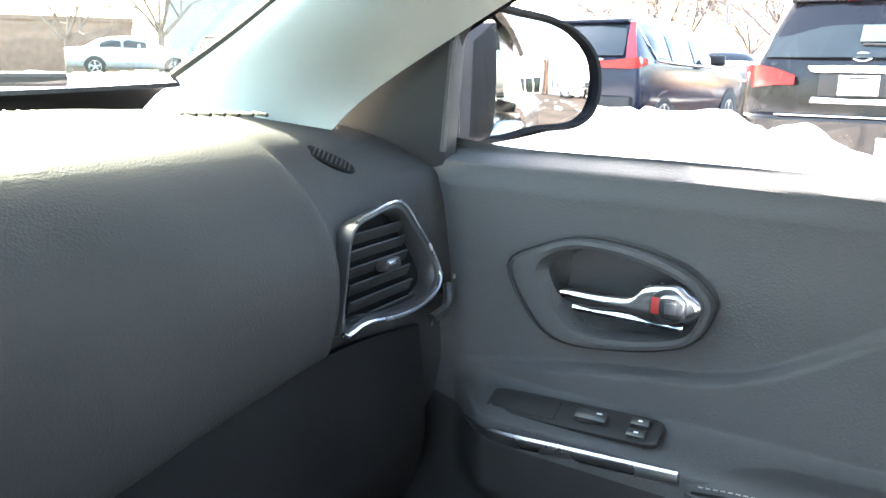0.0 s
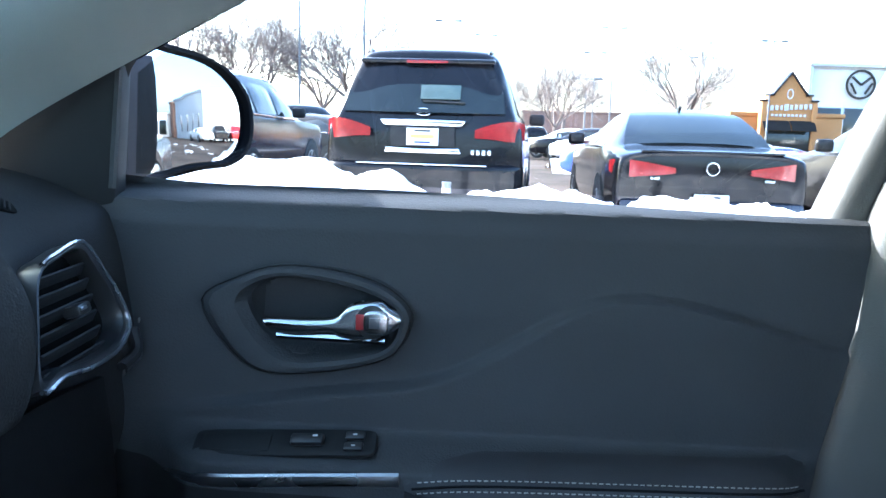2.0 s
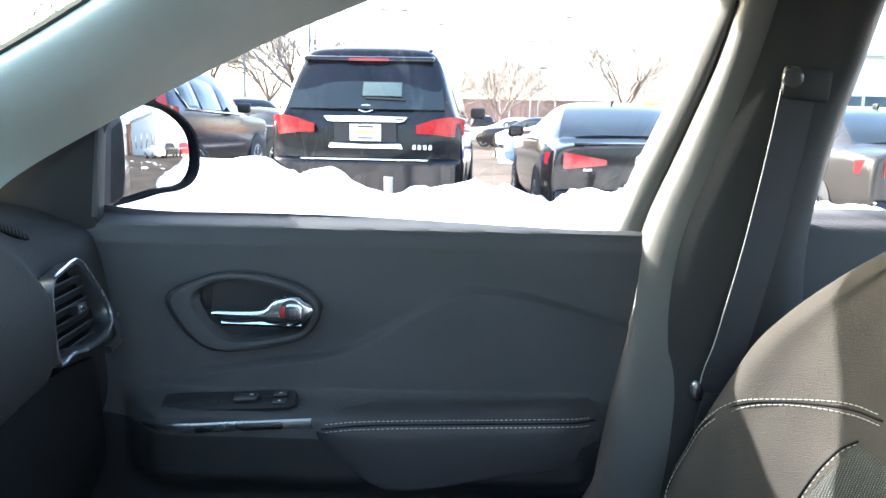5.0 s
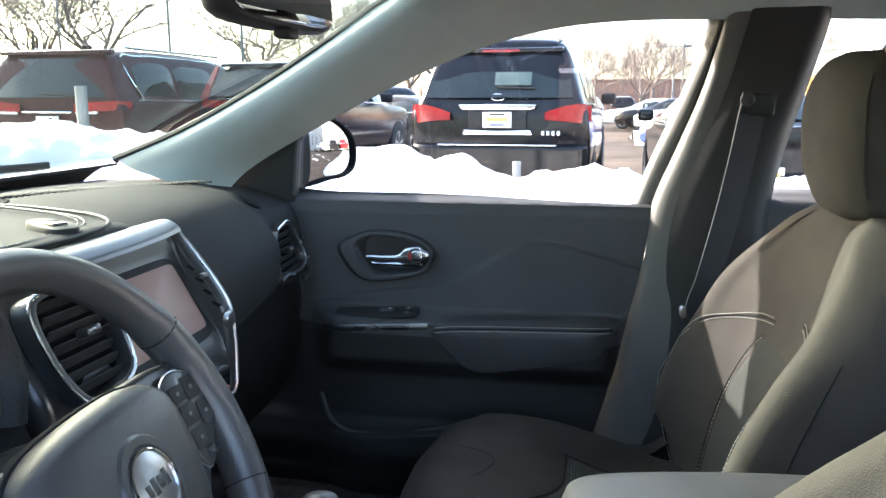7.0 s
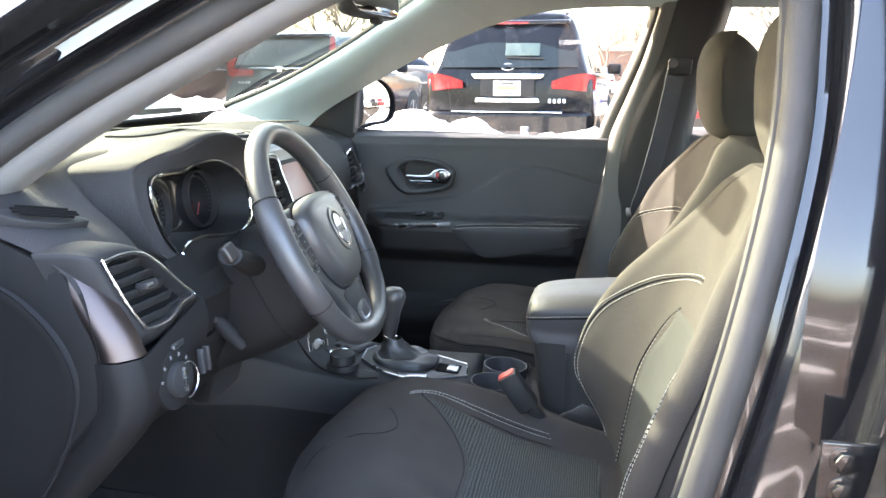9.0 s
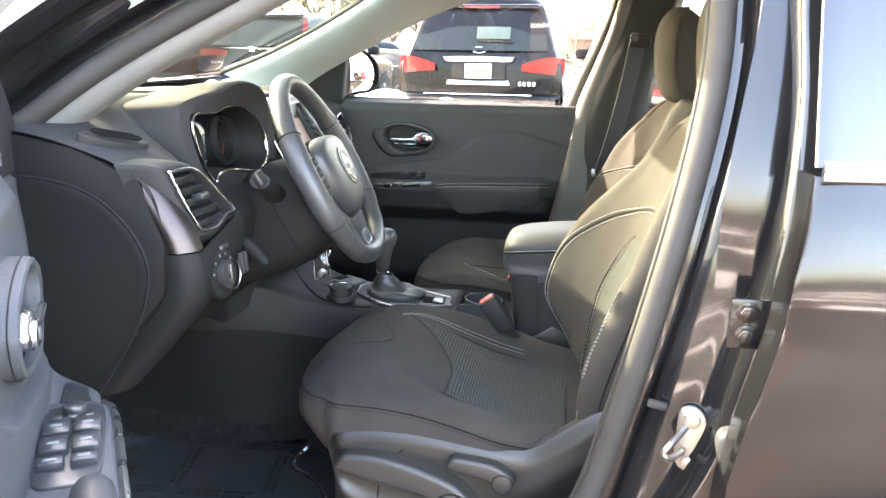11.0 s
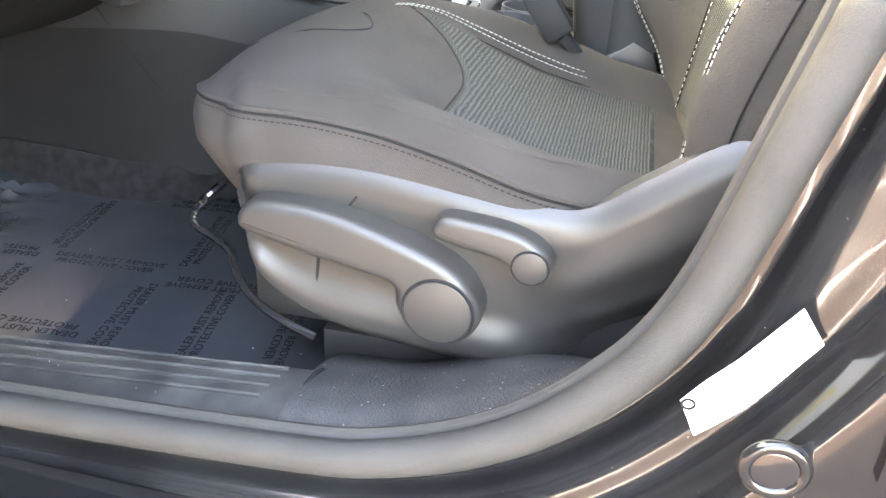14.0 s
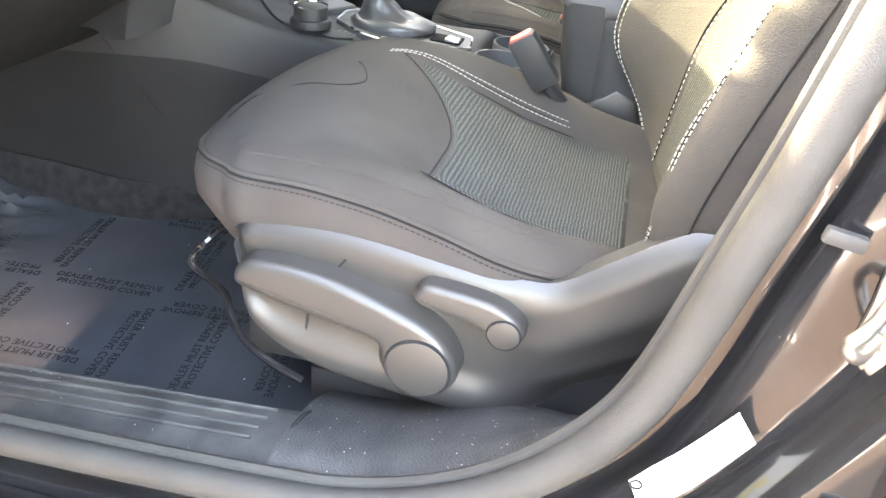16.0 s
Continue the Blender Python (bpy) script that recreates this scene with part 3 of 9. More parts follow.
def front_door(m, label, driver=False):
    """A front door with its trim, built for the far side and moved by m."""
    door = empty("car_door", label, "car door", at=m @ Vector((-0.60, 0.80, 0.45)))

    def add(name, bm, mat, lab="", parent=None):
        bm.transform(m)
        return part(name, bm, mat, parent or door, lab)
    n, k = 200, 280
    bm = bmesh.new()
    grid = []
    for j in range(k + 1):
        f = j / k
        row = []
        for i in range(n + 1):
            z = 0.36 + 0.66 * f
            x = -0.59 + (pillar_x(z) - 0.002 + 0.59) * i / n
            z = 0.36 + (belt_z(x) - 0.36) * f
            row.append(bm.verts.new((x, door_y(x, z), z)))
        grid.append(row)
    # The panel is split under the armrest so its shade gets a darker colour
    split = int(k * 0.588)
    for j in range(split, k):
        for i in range(n):
            bm.faces.new((grid[j][i], grid[j][i + 1], grid[j + 1][i + 1], grid[j + 1][i]))
    low = bmesh.new()
    rows = [[low.verts.new(v.co) for v in r] for r in grid[:split + 1]]
    for j in range(split):
        for i in range(n):
            low.faces.new((rows[j][i], rows[j][i + 1], rows[j + 1][i + 1], rows[j + 1][i]))
    bmesh.ops.delete(bm, geom=[v for r in grid[:split] for v in r], context='VERTS')
    add("inner_panel", bm, DOOR)
    add("lower_panel", low, SHADED_TRIM, "dark lower door panel with map pocket, shade in its colour")
    add("outer_skin", loft([[(x, 0.76, 0.36), (x, 0.86, 0.34), (x, 0.92, 0.55), (x, 0.925, 0.85), (x, 0.90, 0.965), (x, 0.80, 0.99)] for x in (-0.62, -0.2, 0.30)], 5, 5), PAINT)
    add("door_edge", rbox((0.02, 0.16, 0.62), 0.008, (0.29, 0.815, 0.68)), PAINT)
    add("hinge_edge", rbox((0.02, 0.14, 0.62), 0.008, (-0.605, 0.83, 0.68)), PAINT)
    # armrest pad with its two rows of thread
    rows = []
    for x, lo, hi in ((-0.152, 0.752, 0.770), (-0.12, 0.724, 0.776), (-0.075, 0.690, 0.779), (-0.03, 0.685, 0.781), (0.07, 0.703, 0.784), (0.17, 0.722, 0.787), (0.215, 0.735, 0.783)):
        b = door_y(x, 0.74)
        e = 0.006 if -0.14 < x < 0.2 else 0.0
        rows.append([(x, b + 0.002, lo - 0.004), (x, b - 0.5 * e, lo), (x, b - e - 0.003, (lo + hi) / 2), (x, b - e - 0.002, hi - 0.012), (x, b + 0.006, hi + 0.003), (x, b + 0.03, hi + 0.010)])
    add("armrest_pad", loft(rows, 6, 5), VINYL, "padded vinyl armrest")
    for up, out in ((-0.003, 0.0062), (-0.012, 0.0096)):
        pts = [(x, door_y(x, 0.74) - out, hi + up) for x, hi in ((-0.14, 0.7735), (-0.10, 0.7778), (-0.03, 0.781), (0.07, 0.784), (0.17, 0.787), (0.20, 0.7855))]
        stitches([tuple(m @ Vector(q)) for q in pts], door, THREAD, 0.006, 0.0038, 0.0006)
    add("armrest_seam", tube(spline([(x, door_y(x, 0.74) - 0.0078, hi - 0.0078) for x, hi in ((-0.145, 0.7725), (-0.10, 0.7778), (-0.03, 0.781), (0.07, 0.784), (0.17, 0.787), (0.205, 0.785))], 6), 0.0012, 5), INK)
    add("pull_strip", tube(spline([(x, min(door_y(x, z + d) for d in (-0.012, -0.008, -0.004, 0, 0.004, 0.008)) - 0.0065, z) for x, z in ((-0.385, 0.757), (-0.34, 0.760), (-0.25, 0.766), (-0.157, 0.772))], 8), [0.002] * 3 + [0.004] * 5 + [0.0065] * 17, 8, flat=0.55), SILVER, "satin silver pull strip")
    add("map_pocket_edge", tube(spline([(-0.40, 0.684, 0.60), (-0.375, 0.676, 0.545), (-0.32, 0.668, 0.522), (-0.20, 0.668, 0.532), (-0.09, 0.676, 0.552)], 8), 0.005, 8), DOOR)
    # handle
    pl = frame_of((0, 0.699, 0), (1, 0, 0), UPV)
    outer, inner = smooth_outline(BEZEL, 4), smooth_outline(CUP, 6)
    bz = ring_plate(outer, inner, 0.016, pl, dome=0.008)
    for v in bz.verts:
        v.co.y -= max(0.0, 0.7055 - door_y(v.co.x, v.co.z))
    add("handle_bezel", bz, DOOR, "dark moulded handle surround")
    add("bezel_line", tube([(a, min(0.6995, door_y(a, b) + 0.001), b) for a, b in outer], 0.0008, 6, True), DARK)
    hp = frame_of((0, 0.684, 0), (1, 0, 0), UPV)
    hl = smooth_outline([(-0.296, 0.9035), (-0.256, 0.9045), (-0.228, 0.907), (-0.217, 0.917), (-0.205, 0.922), (-0.184, 0.924), (-0.175, 0.918), (-0.166, 0.913), (-0.163, 0.904), (-0.172, 0.895), (-0.190, 0.889), (-0.208, 0.887), (-0.224, 0.8895), (-0.234, 0.892), (-0.268, 0.889), (-0.292, 0.893)], 4)
    lever = add("lever", slab(hl, 0.012, hp, 0.0058, 4), BRIGHT, "chrome pull lever")
    add("lever_back", tube(spline([(-0.285, 0.696, 0.886), (-0.24, 0.698, 0.885), (-0.18, 0.698, 0.884)], 6), 0.0045, 8), CHROME, "", lever)
    add("lock_well", disc(0.0160, 0.002, frame_of((-0.191, 0.6836, 0.905), (1, 0, 0), UPV), 30, 0.0008), SATIN, "", lever)
    add("warning_mark", rbox((0.008, 0.002, 0.015), 0.0008, (-0.2020, 0.6824, 0.905)), RED, "red lock mark", lever)
    add("lock_tab", slab(oval(0, 0, 0.0125, 0.0120, 28, 3), 0.006, frame_of((-0.187, 0.6795, 0.905), (1, 0, 0), UPV), 0.003, 3), BRIGHT, "chrome lock tab", lever)
    add("lock_face", rbox((0.010, 0.0012, 0.010), 0.0005, (-0.188, 0.6792, 0.905)), BROW, "", lever)
    # switches on the armrest's sloped top
    z0, z1 = 0.776, 0.800
    sp = frame_of((-0.265, (door_y(-0.265, z0) + door_y(-0.265, z1)) / 2 - 0.004, (z0 + z1) / 2 + 0.002), (1, (door_y(-0.18, z0) - door_y(-0.35, z0)) / 0.17, 0.06), (0, door_y(-0.265, z1) - door_y(-0.265, z0), z1 - z0))
    plate = add("switch_plate", slab(oval(-0.005, 0.001, 0.088, 0.0155, 40, 8), 0.004, sp, 0.0012), DARK, "dark switch plate")
    add("tray", slab([(-0.085, -0.009), (-0.085, 0.011), (-0.018, 0.012), (-0.018, -0.010)], 0.001, sp @ pose(0, 0, 0.0008), 0.0005), DARK, "", plate)
    b2 = rbox((0.032, 0.013, 0.007), 0.003, (0.018, 0.001, 0.0035))
    b2.transform(sp)
    add("window_switch", b2, SATIN, "", plate)
    b2 = rbox((0.005, 0.002, 0.0008), 0.0002, (0.026, 0.003, 0.0070))
    b2.transform(sp)
    add("switch_mark", b2, WHITE, "", plate)
    for k2, dy in enumerate((0.007, -0.006)):
        b2 = rbox((0.018, 0.009, 0.004), 0.0015, (0.063, dy, 0.002))
        b2.transform(sp)
        add("lock_switch", b2, SATIN, "", plate)
        b2 = rbox((0.004, 0.0018, 0.0008), 0.0002, (0.063, dy, 0.0040))
        b2.transform(sp)
        add("switch_mark", b2, WHITE, "", plate)
    if driver:
        hz = Matrix.Translation((0, 0, 0.797))
        pack = add("switch_pack", slab(smooth_outline([(-0.290, 0.668), (-0.278, 0.640), (-0.245, 0.630), (-0.10, 0.620), (0.02, 0.612), (0.14, 0.605), (0.17, 0.66), (0.16, 0.73), (-0.05, 0.735), (-0.25, 0.735), (-0.288, 0.71)], 4), 0.060, hz, 0.010, 4), DOOR, "dark armrest top with window switches")
        add("pack_strip", tube(spline([(-0.280, 0.640, 0.790), (-0.247, 0.6285, 0.790), (-0.10, 0.6185, 0.790), (0.02, 0.6105, 0.788), (0.14, 0.604, 0.784)], 6), 0.0075, 8, flat=0.6, flat_dir=UPV), SILVER, "satin silver edge", pack)
        add("pack_face", slab(oval(-0.187, 0.664, 0.082, 0.029, 40, 5), 0.006, hz @ pose(0, 0, 0.003), 0.002), SATIN, "", pack)
        for sx, sz_, wd in ((-0.208, 0.026, 0.024), (-0.172, 0.026, 0.024), (-0.140, 0.014, 0.022)):
            for sy in (0.650, 0.6765):
                b2 = rbox((sz_, wd, 0.010), 0.003, (sx, sy, 0.006), (0, 6, 0))
                b2.transform(hz)
                add("window_switch", b2, SATIN, "", pack)
                b2 = rbox((0.004, 0.010, 0.0008), 0.0002, (sx + 0.002, sy, 0.0113), (0, 6, 0))
                b2.transform(hz)
                add("switch_mark", b2, TICK, "", pack)
        for sy in (0.650, 0.664, 0.678):
            b2 = rbox((0.010, 0.011, 0.008), 0.002, (-0.231, sy, 0.005))
            b2.transform(hz)
            add("mirror_switch", b2, SATIN, "", pack)
        add("mirror_knob", disc(0.011, 0.010, hz @ pose(-0.249, 0.664, 0.012), 20, 0.003), SATIN, "", pack)
        add("grab_handle", tube(spline([(-0.080, 0.640, 0.796), (-0.066, 0.640, 0.808), (-0.03, 0.637, 0.812), (0.06, 0.630, 0.812), (0.14, 0.628, 0.806)], 5), 0.017, 12), VINYL, "padded grab handle", pack)
    # window
    top = [(-0.468, 1.03), (-0.455, 1.135), (-0.365, 1.203), (-0.20, 1.277), (-0.07, 1.327), (0.045, 1.357), (0.20, 1.372), (0.372, 1.372)]
    back = [(0.385, 1.33), (0.372, 1.24), (0.317, 1.13), (0.268, 1.02)]
    wn_ = top + back
    b2 = bmesh.new()
    b2.faces.new([b2.verts.new((x, 0.80 - 0.16 * (z - 1.0), z)) for x, z in wn_])
    pane = add("window_pane", b2, GLASS, "clear raised side glass")
    pane.visible_shadow = True
    if driver:
        add("window_frame", tube(spline([(x, 0.79 - 0.16 * (z - 1.0), z) for x, z in top], 5), 0.016, 8), RUBBER_D)
        add("window_frame", tube(spline([(x + 0.01, 0.79 - 0.16 * (z - 1.0), z) for x, z in back], 5), 0.018, 8), RUBBER_D)
    else:
        add("window_rubber", tube(spline([(x, 0.765 - 0.10 * (z - 1.0), z + 0.006) for x, z in top], 6), 0.007, 6), RUBBER_D)
    rear = [(1.005, 0.250, pillar_x(1.005)), (1.09, 0.280, pillar_x(1.09)), (1.19, 0.321, pillar_x(1.19)), (1.28, 0.353, pillar_x(1.28)), (1.345, 0.374, pillar_x(1.345)), (1.372, 0.372, pillar_x(1.37))]
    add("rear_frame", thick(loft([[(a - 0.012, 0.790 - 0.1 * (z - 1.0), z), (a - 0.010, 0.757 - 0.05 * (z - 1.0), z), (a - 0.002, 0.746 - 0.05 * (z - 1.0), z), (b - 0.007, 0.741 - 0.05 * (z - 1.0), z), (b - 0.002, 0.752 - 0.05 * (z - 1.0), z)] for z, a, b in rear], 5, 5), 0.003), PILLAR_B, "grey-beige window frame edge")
    add("frame_seal", tube(spline([(b - 0.003, 0.746 - 0.05 * (z - 1.0), z) for z, a, b in rear], 5), 0.0020, 6), RUBBER_D)
    add("belt_rubber", tube([(-0.47, 0.790, 0.995), (0.27, 0.790, 0.988)], 0.010, 8), RUBBER_D)
    sail = [(-0.67, 0.99), (-0.64, 1.035), (-0.585, 1.085), (-0.53, 1.122), (-0.46, 1.165), (-0.452, 1.14), (-0.463, 1.0)]
    add("sail_panel", slab(sail, 0.02, frame_of((0, 0.737, 0), (1, 0, 0), UPV), 0.004), DARK, "dark corner panel")
    add("sail_edge", tube([(-0.466, 0.738, 1.018), (-0.455, 0.738, 1.135)], 0.004, 6), DOOR)
    # mirror
    mm = frame_of((-0.468, 1.020, 1.092), (0.537, 0.843, 0.0), (-0.021, 0.0134, 1.0))
    gl = smooth_outline([(a * 1.22, b * 1.19) for a, b in ((-0.090, -0.058), (-0.102, 0.010), (-0.098, 0.072), (-0.04, 0.069), (0.012, 0.057), (0.046, 0.026), (0.050, -0.018), (0.030, -0.044), (-0.02, -0.050))], 5)
    mirror = add("door_mirror", ring_plate([((a + 0.02) * 1.12 - 0.02, (b - 0.008) * 1.12 + 0.008) for a, b in gl], gl, 0.025, mm, dome=0.004), INK, "black door mirror housing")
    rows = []
    for f, dz in ((1.15, -0.008), (1.18, -0.03), (1.05, -0.07), (0.7, -0.10), (0.1, -0.115)):
        rows.append([tuple(mm @ Vector(((a + 0.02) * f - 0.02, (b - 0.008) * f + 0.008, dz))) for a, b in gl[::3]])
    add("shell", loft(rows, 4, 3, True), PAINT, "glossy black mirror shell", mirror)
    b2 = bmesh.new()
    cx_, cy_ = -0.018, 0.010
    grid_ = [[b2.verts.new(mm @ Vector((cx_ + (a - cx_) * f, cy_ + (b - cy_) * f, -0.005 - ((a - cx_) ** 2 + (b - cy_) ** 2) * f * f / 2.6))) for a, b in gl] for f in (0.08, 0.3, 0.5, 0.7, 0.85, 1.0)]
    for r0, r1 in zip(grid_, grid_[1:]):
        for j in range(len(gl)):
            b2.faces.new((r0[j], r0[(j + 1) % len(gl)], r1[(j + 1) % len(gl)], r1[j]))
    b2.faces.new(grid_[0])
    add("mirror_glass", b2, MIRROR, "clean mirror glass", mirror)
    add("mirror_foot", loft([[(-0.484, 0.745, 1.010), (-0.479, 0.745, 1.140), (-0.58, 0.745, 1.10), (-0.58, 0.745, 1.0)], [(-0.484, 0.785, 1.020), (-0.479, 0.785, 1.155), (-0.57, 0.80, 1.12), (-0.57, 0.80, 1.015)], [(-0.480, 0.87, 1.035), (-0.480, 0.87, 1.160), (-0.56, 0.97, 1.13), (-0.56, 0.97, 1.03)]], 4, 4, True, True), INK, "", mirror)
    return door


front_door(Matrix(), "closed passenger door with dark moulded trim and chrome lever")

# rear door of the far side
rdoor = empty("rear_car_door", "closed rear passenger door with dark trim", "car door", at=(0.9, 0.78, 0.4))
bm = loft([[(x, 0.77, 1.045), (x, 0.745, 1.035), (x, 0.715, 1.0), (x, 0.705, 0.85), (x, 0.66, 0.76), (x, 0.70, 0.68), (x, 0.70, 0.36)] for x in (0.47, 0.7, 1.0, 1.30)], 4, 6)
part("inner_panel", bm, DOOR, rdoor)
bm = bmesh.new()
bm.faces.new([bm.verts.new((x, 0.80 - 0.16 * (z - 1.0), z)) for x, z in ((0.48, 1.03), (0.51, 1.12), (0.55, 1.25), (0.59, 1.37), (0.80, 1.36), (1.1, 1.33), (1.35, 1.25), (1.35, 1.04))])
pane = part("window_pane", bm, GLASS, rdoor)
pane.visible_shadow = True
part("outer_skin", loft([[(x, 0.76, 0.36), (x, 0.86, 0.34), (x, 0.92, 0.55), (x, 0.925, 0.85), (x, 0.90, 1.0), (x, 0.79, 1.04)] for x in (0.31, 0.8, 1.55)], 5, 5), PAINT, rdoor)
part("rear_pillar", thick(loft([[(1.25, 0.72, 1.38), (1.33, 0.68, 1.38), (1.55, 0.60, 1.36)], [(1.32, 0.74, 1.03), (1.40, 0.70, 1.03), (1.55, 0.66, 1.03)], [(1.32, 0.74, 0.36), (1.42, 0.70, 0.36), (1.55, 0.68, 0.36)]], 4, 4), 0.02), PILLAR, cabin)
part("rear_pillar", thick(loft([[(1.25, -0.72, 1.38), (1.33, -0.68, 1.38), (1.55, -0.60, 1.36)], [(1.32, -0.74, 1.03), (1.40, -0.70, 1.03), (1.55, -0.66, 1.03)], [(1.32, -0.74, 0.36), (1.42, -0.70, 0.36), (1.55, -0.68, 0.36)]], 4, 4), 0.02), PILLAR, cabin)

# inside mirror
rvm = empty("rear_view_mirror", "black rear view mirror on the windscreen", "mirror", at=(-0.2, 0, 1.3))
im = frame_of((-0.185, 0.0, 1.325), (0.10, 0.99, 0.0), (-0.08, 0, 1))
rows = []
for f, z in ((0.96, 0.004), (1.0, 0.0), (1.02, -0.012), (0.92, -0.03), (0.6, -0.042), (0.1, -0.046)):
    rows.append([tuple(im @ Vector((a * f, b * f, z))) for a, b in oval(0, 0, 0.125, 0.036, 16, 4)])
part("mirror_shell", loft(rows, 3, 2, True, True), DARK, rvm)
part("mirror_pane", slab(oval(0, 0, 0.117, 0.030, 32, 4.5), 0.002, im @ pose(0, 0, 0.006), 0.0006), MIRROR, rvm, "mirror glass")
part("mirror_stem", tube([(-0.225, 0, 1.33), (-0.28, 0, 1.385), (-0.33, 0, 1.40)], [0.014, 0.016, 0.022], 10), DARK, rvm)
part("dip_tab", rbox((0.02, 0.03, 0.012), 0.004, (-0.18, -0.005, 1.284)), DARK, rvm)

# ---- dashboard ----
dash = empty("dashboard", "black soft-touch dashboard with chrome-ringed vents", "dashboard", at=(-0.5, 0, 0.9))
LEFT = [(-0.95, 1.03), (-0.70, 1.055), (-0.47, 1.050), (-0.36, 1.030), (-0.272, 0.99), (-0.243, 0.91), (-0.25, 0.84), (-0.33, 0.75), (-0.44, 0.64)]
HOODP = [(-0.97, 1.04), (-0.72, 1.06), (-0.50, 1.075), (-0.42, 1.075), (-0.385, 1.04), (-0.36, 0.95), (-0.27, 0.90), (-0.30, 0.78), (-0.42, 0.66)]
STACK = [(-1.0, 1.045), (-0.74, 1.06), (-0.50, 1.062), (-0.425, 1.057), (-0.420, 1.02), (-0.405, 0.955), (-0.375, 0.86), (-0.37, 0.76), (-0.40, 0.63)]
LOBE = [(-0.99, 1.045), (-0.72, 1.060), (-0.53, 1.050), (-0.445, 1.012), (-0.402, 0.945), (-0.415, 0.862), (-0.462, 0.848), (-0.455, 0.76), (-0.55, 0.60)]
RIGHT = [(-0.88, 1.05), (-0.72, 1.052), (-0.575, 1.035), (-0.50, 1.012), (-0.462, 0.985), (-0.437, 0.885), (-0.452, 0.852), (-0.455, 0.76), (-0.55, 0.60)]
def lobe(d):
    """The padded lobe's profile, its lower crease moved up by d."""
    return [(a, c + d * (0, 0, 0, 0, 0.4, 1, 1, 0.4, 0)[i]) for i, (a, c) in enumerate(LOBE)]


prof = [(-0.83, LEFT), (-0.74, LEFT), (-0.68, [(-0.95, 1.03), (-0.70, 1.058), (-0.48, 1.06), (-0.38, 1.035), (-0.29, 0.99), (-0.262, 0.91), (-0.258, 0.85), (-0.33, 0.75), (-0.43, 0.64)]), (-0.62, HOODP), (-0.40, HOODP), (-0.33, STACK), (-0.15, STACK), (0.05, STACK),
        (0.115, [(a + (b - a) * 0.85, c + (d - c) * 0.85) for (a, c), (b, d) in zip(STACK, lobe(-0.052))]), (0.17, lobe(-0.045)), (0.27, lobe(-0.028)), (0.36, lobe(-0.012)), (0.46, lobe(0.004)), (0.492, lobe(0.008)), (0.510, [(a - (0.024 if 3 <= i <= 5 else 0), c) for i, (a, c) in enumerate(lobe(0.010))]), (0.60, [(a + (b - a) * 0.6 - (0.025 if 3 <= i <= 5 else 0), c + (d - c) * 0.6) for i, ((a, c), (b, d)) in enumerate(zip(LOBE, RIGHT))]), (0.67, RIGHT), (0.73, RIGHT)]
bm = loft([[(x, y, z) for x, z in p] for y, p in prof], 6, 7)
# Driver-facing skin below the crease takes the darker colour for its low light
fascia = carve(bm, lambda k, q: k % 56 >= 30 and k // 56 < 30)
part("dash_skin", bm, DASH, dash)
part("driver_fascia", fascia, LOWER_SHADED, dash, "black lower fascia on the driver's side, darkened for low light")
# end cap by the open door
side = [(x, z) for x, z in LEFT] + [(-0.60, 0.55), (-0.95, 0.60)]
part("dash_side", slab(side, 0.02, frame_of((0, -0.830, 0), (1, 0, 0), UPV), 0.008), LOWER_SHADED, dash)
cap = smooth_outline([(-0.93, 0.955), (-0.70, 0.980), (-0.50, 0.992), (-0.40, 0.990), (-0.335, 0.974), (-0.290, 0.938), (-0.266, 0.895), (-0.265, 0.855), (-0.285, 0.800), (-0.325, 0.735), (-0.385, 0.655), (-0.47, 0.56), (-0.60, 0.53), (-0.93, 0.60)], 5)
part("end_cap", slab(cap, 0.036, frame_of((0, -0.836, 0), (1, 0, 0), UPV), 0.017, 5), LOWER_SHADED, dash, "dark domed dashboard end cap")
part("end_cap_line", tube([(a, -0.8415, b) for a, b in cap], 0.0022, 5, True), INK, dash)

# glove box and knee panels
part("glove_box", thick(loft([[(-0.449, y, 0.846 + d), (-0.442, y, 0.78 + 0.5 * d), (-0.445, y, 0.70), (-0.50, y, 0.60), (-0.60, y, 0.50)] for y, d in ((0.14, -0.050), (0.27, -0.028), (0.36, -0.012), (0.46, 0.004), (0.56, 0.008), (0.66, 0.0))], 4, 5), 0.008), LOWER_SHADED, dash, "dark glove box")
part("knee_panel", thick(loft([[(-0.275, y, 0.84), (-0.285, y, 0.81), (-0.345, y, 0.73), (-0.50, y, 0.62), (-0.60, y, 0.58)] for y in (-0.80, -0.6, -0.38, -0.2)], 4, 5), 0.012), LOWER_SHADED, dash)
sv = frame_of((-0.3425, -0.760, 1.0345), (0.461, 0.865, -0.196), (-0.792, 0.50, 0.346))
slot = part("dash_side_vent", slab(smooth_outline([(-0.050, 0.002), (-0.036, 0.014), (0.0, 0.017), (0.030, 0.012), (0.050, -0.002), (0.020, -0.014), (-0.012, -0.015), (-0.036, -0.009)], 4), 0.012, sv, 0.003), DARK, dash, "dark window demister slot")
for k in range(4):
    b = rbox((0.078 - 0.014 * abs(k - 1.5), 0.0030, 0.003), 0.0008, (0, -0.0090 + 0.006 * k, 0.0055))
    b.transform(sv)
    part("slot_rib", b, BLACK_PIT, slot)


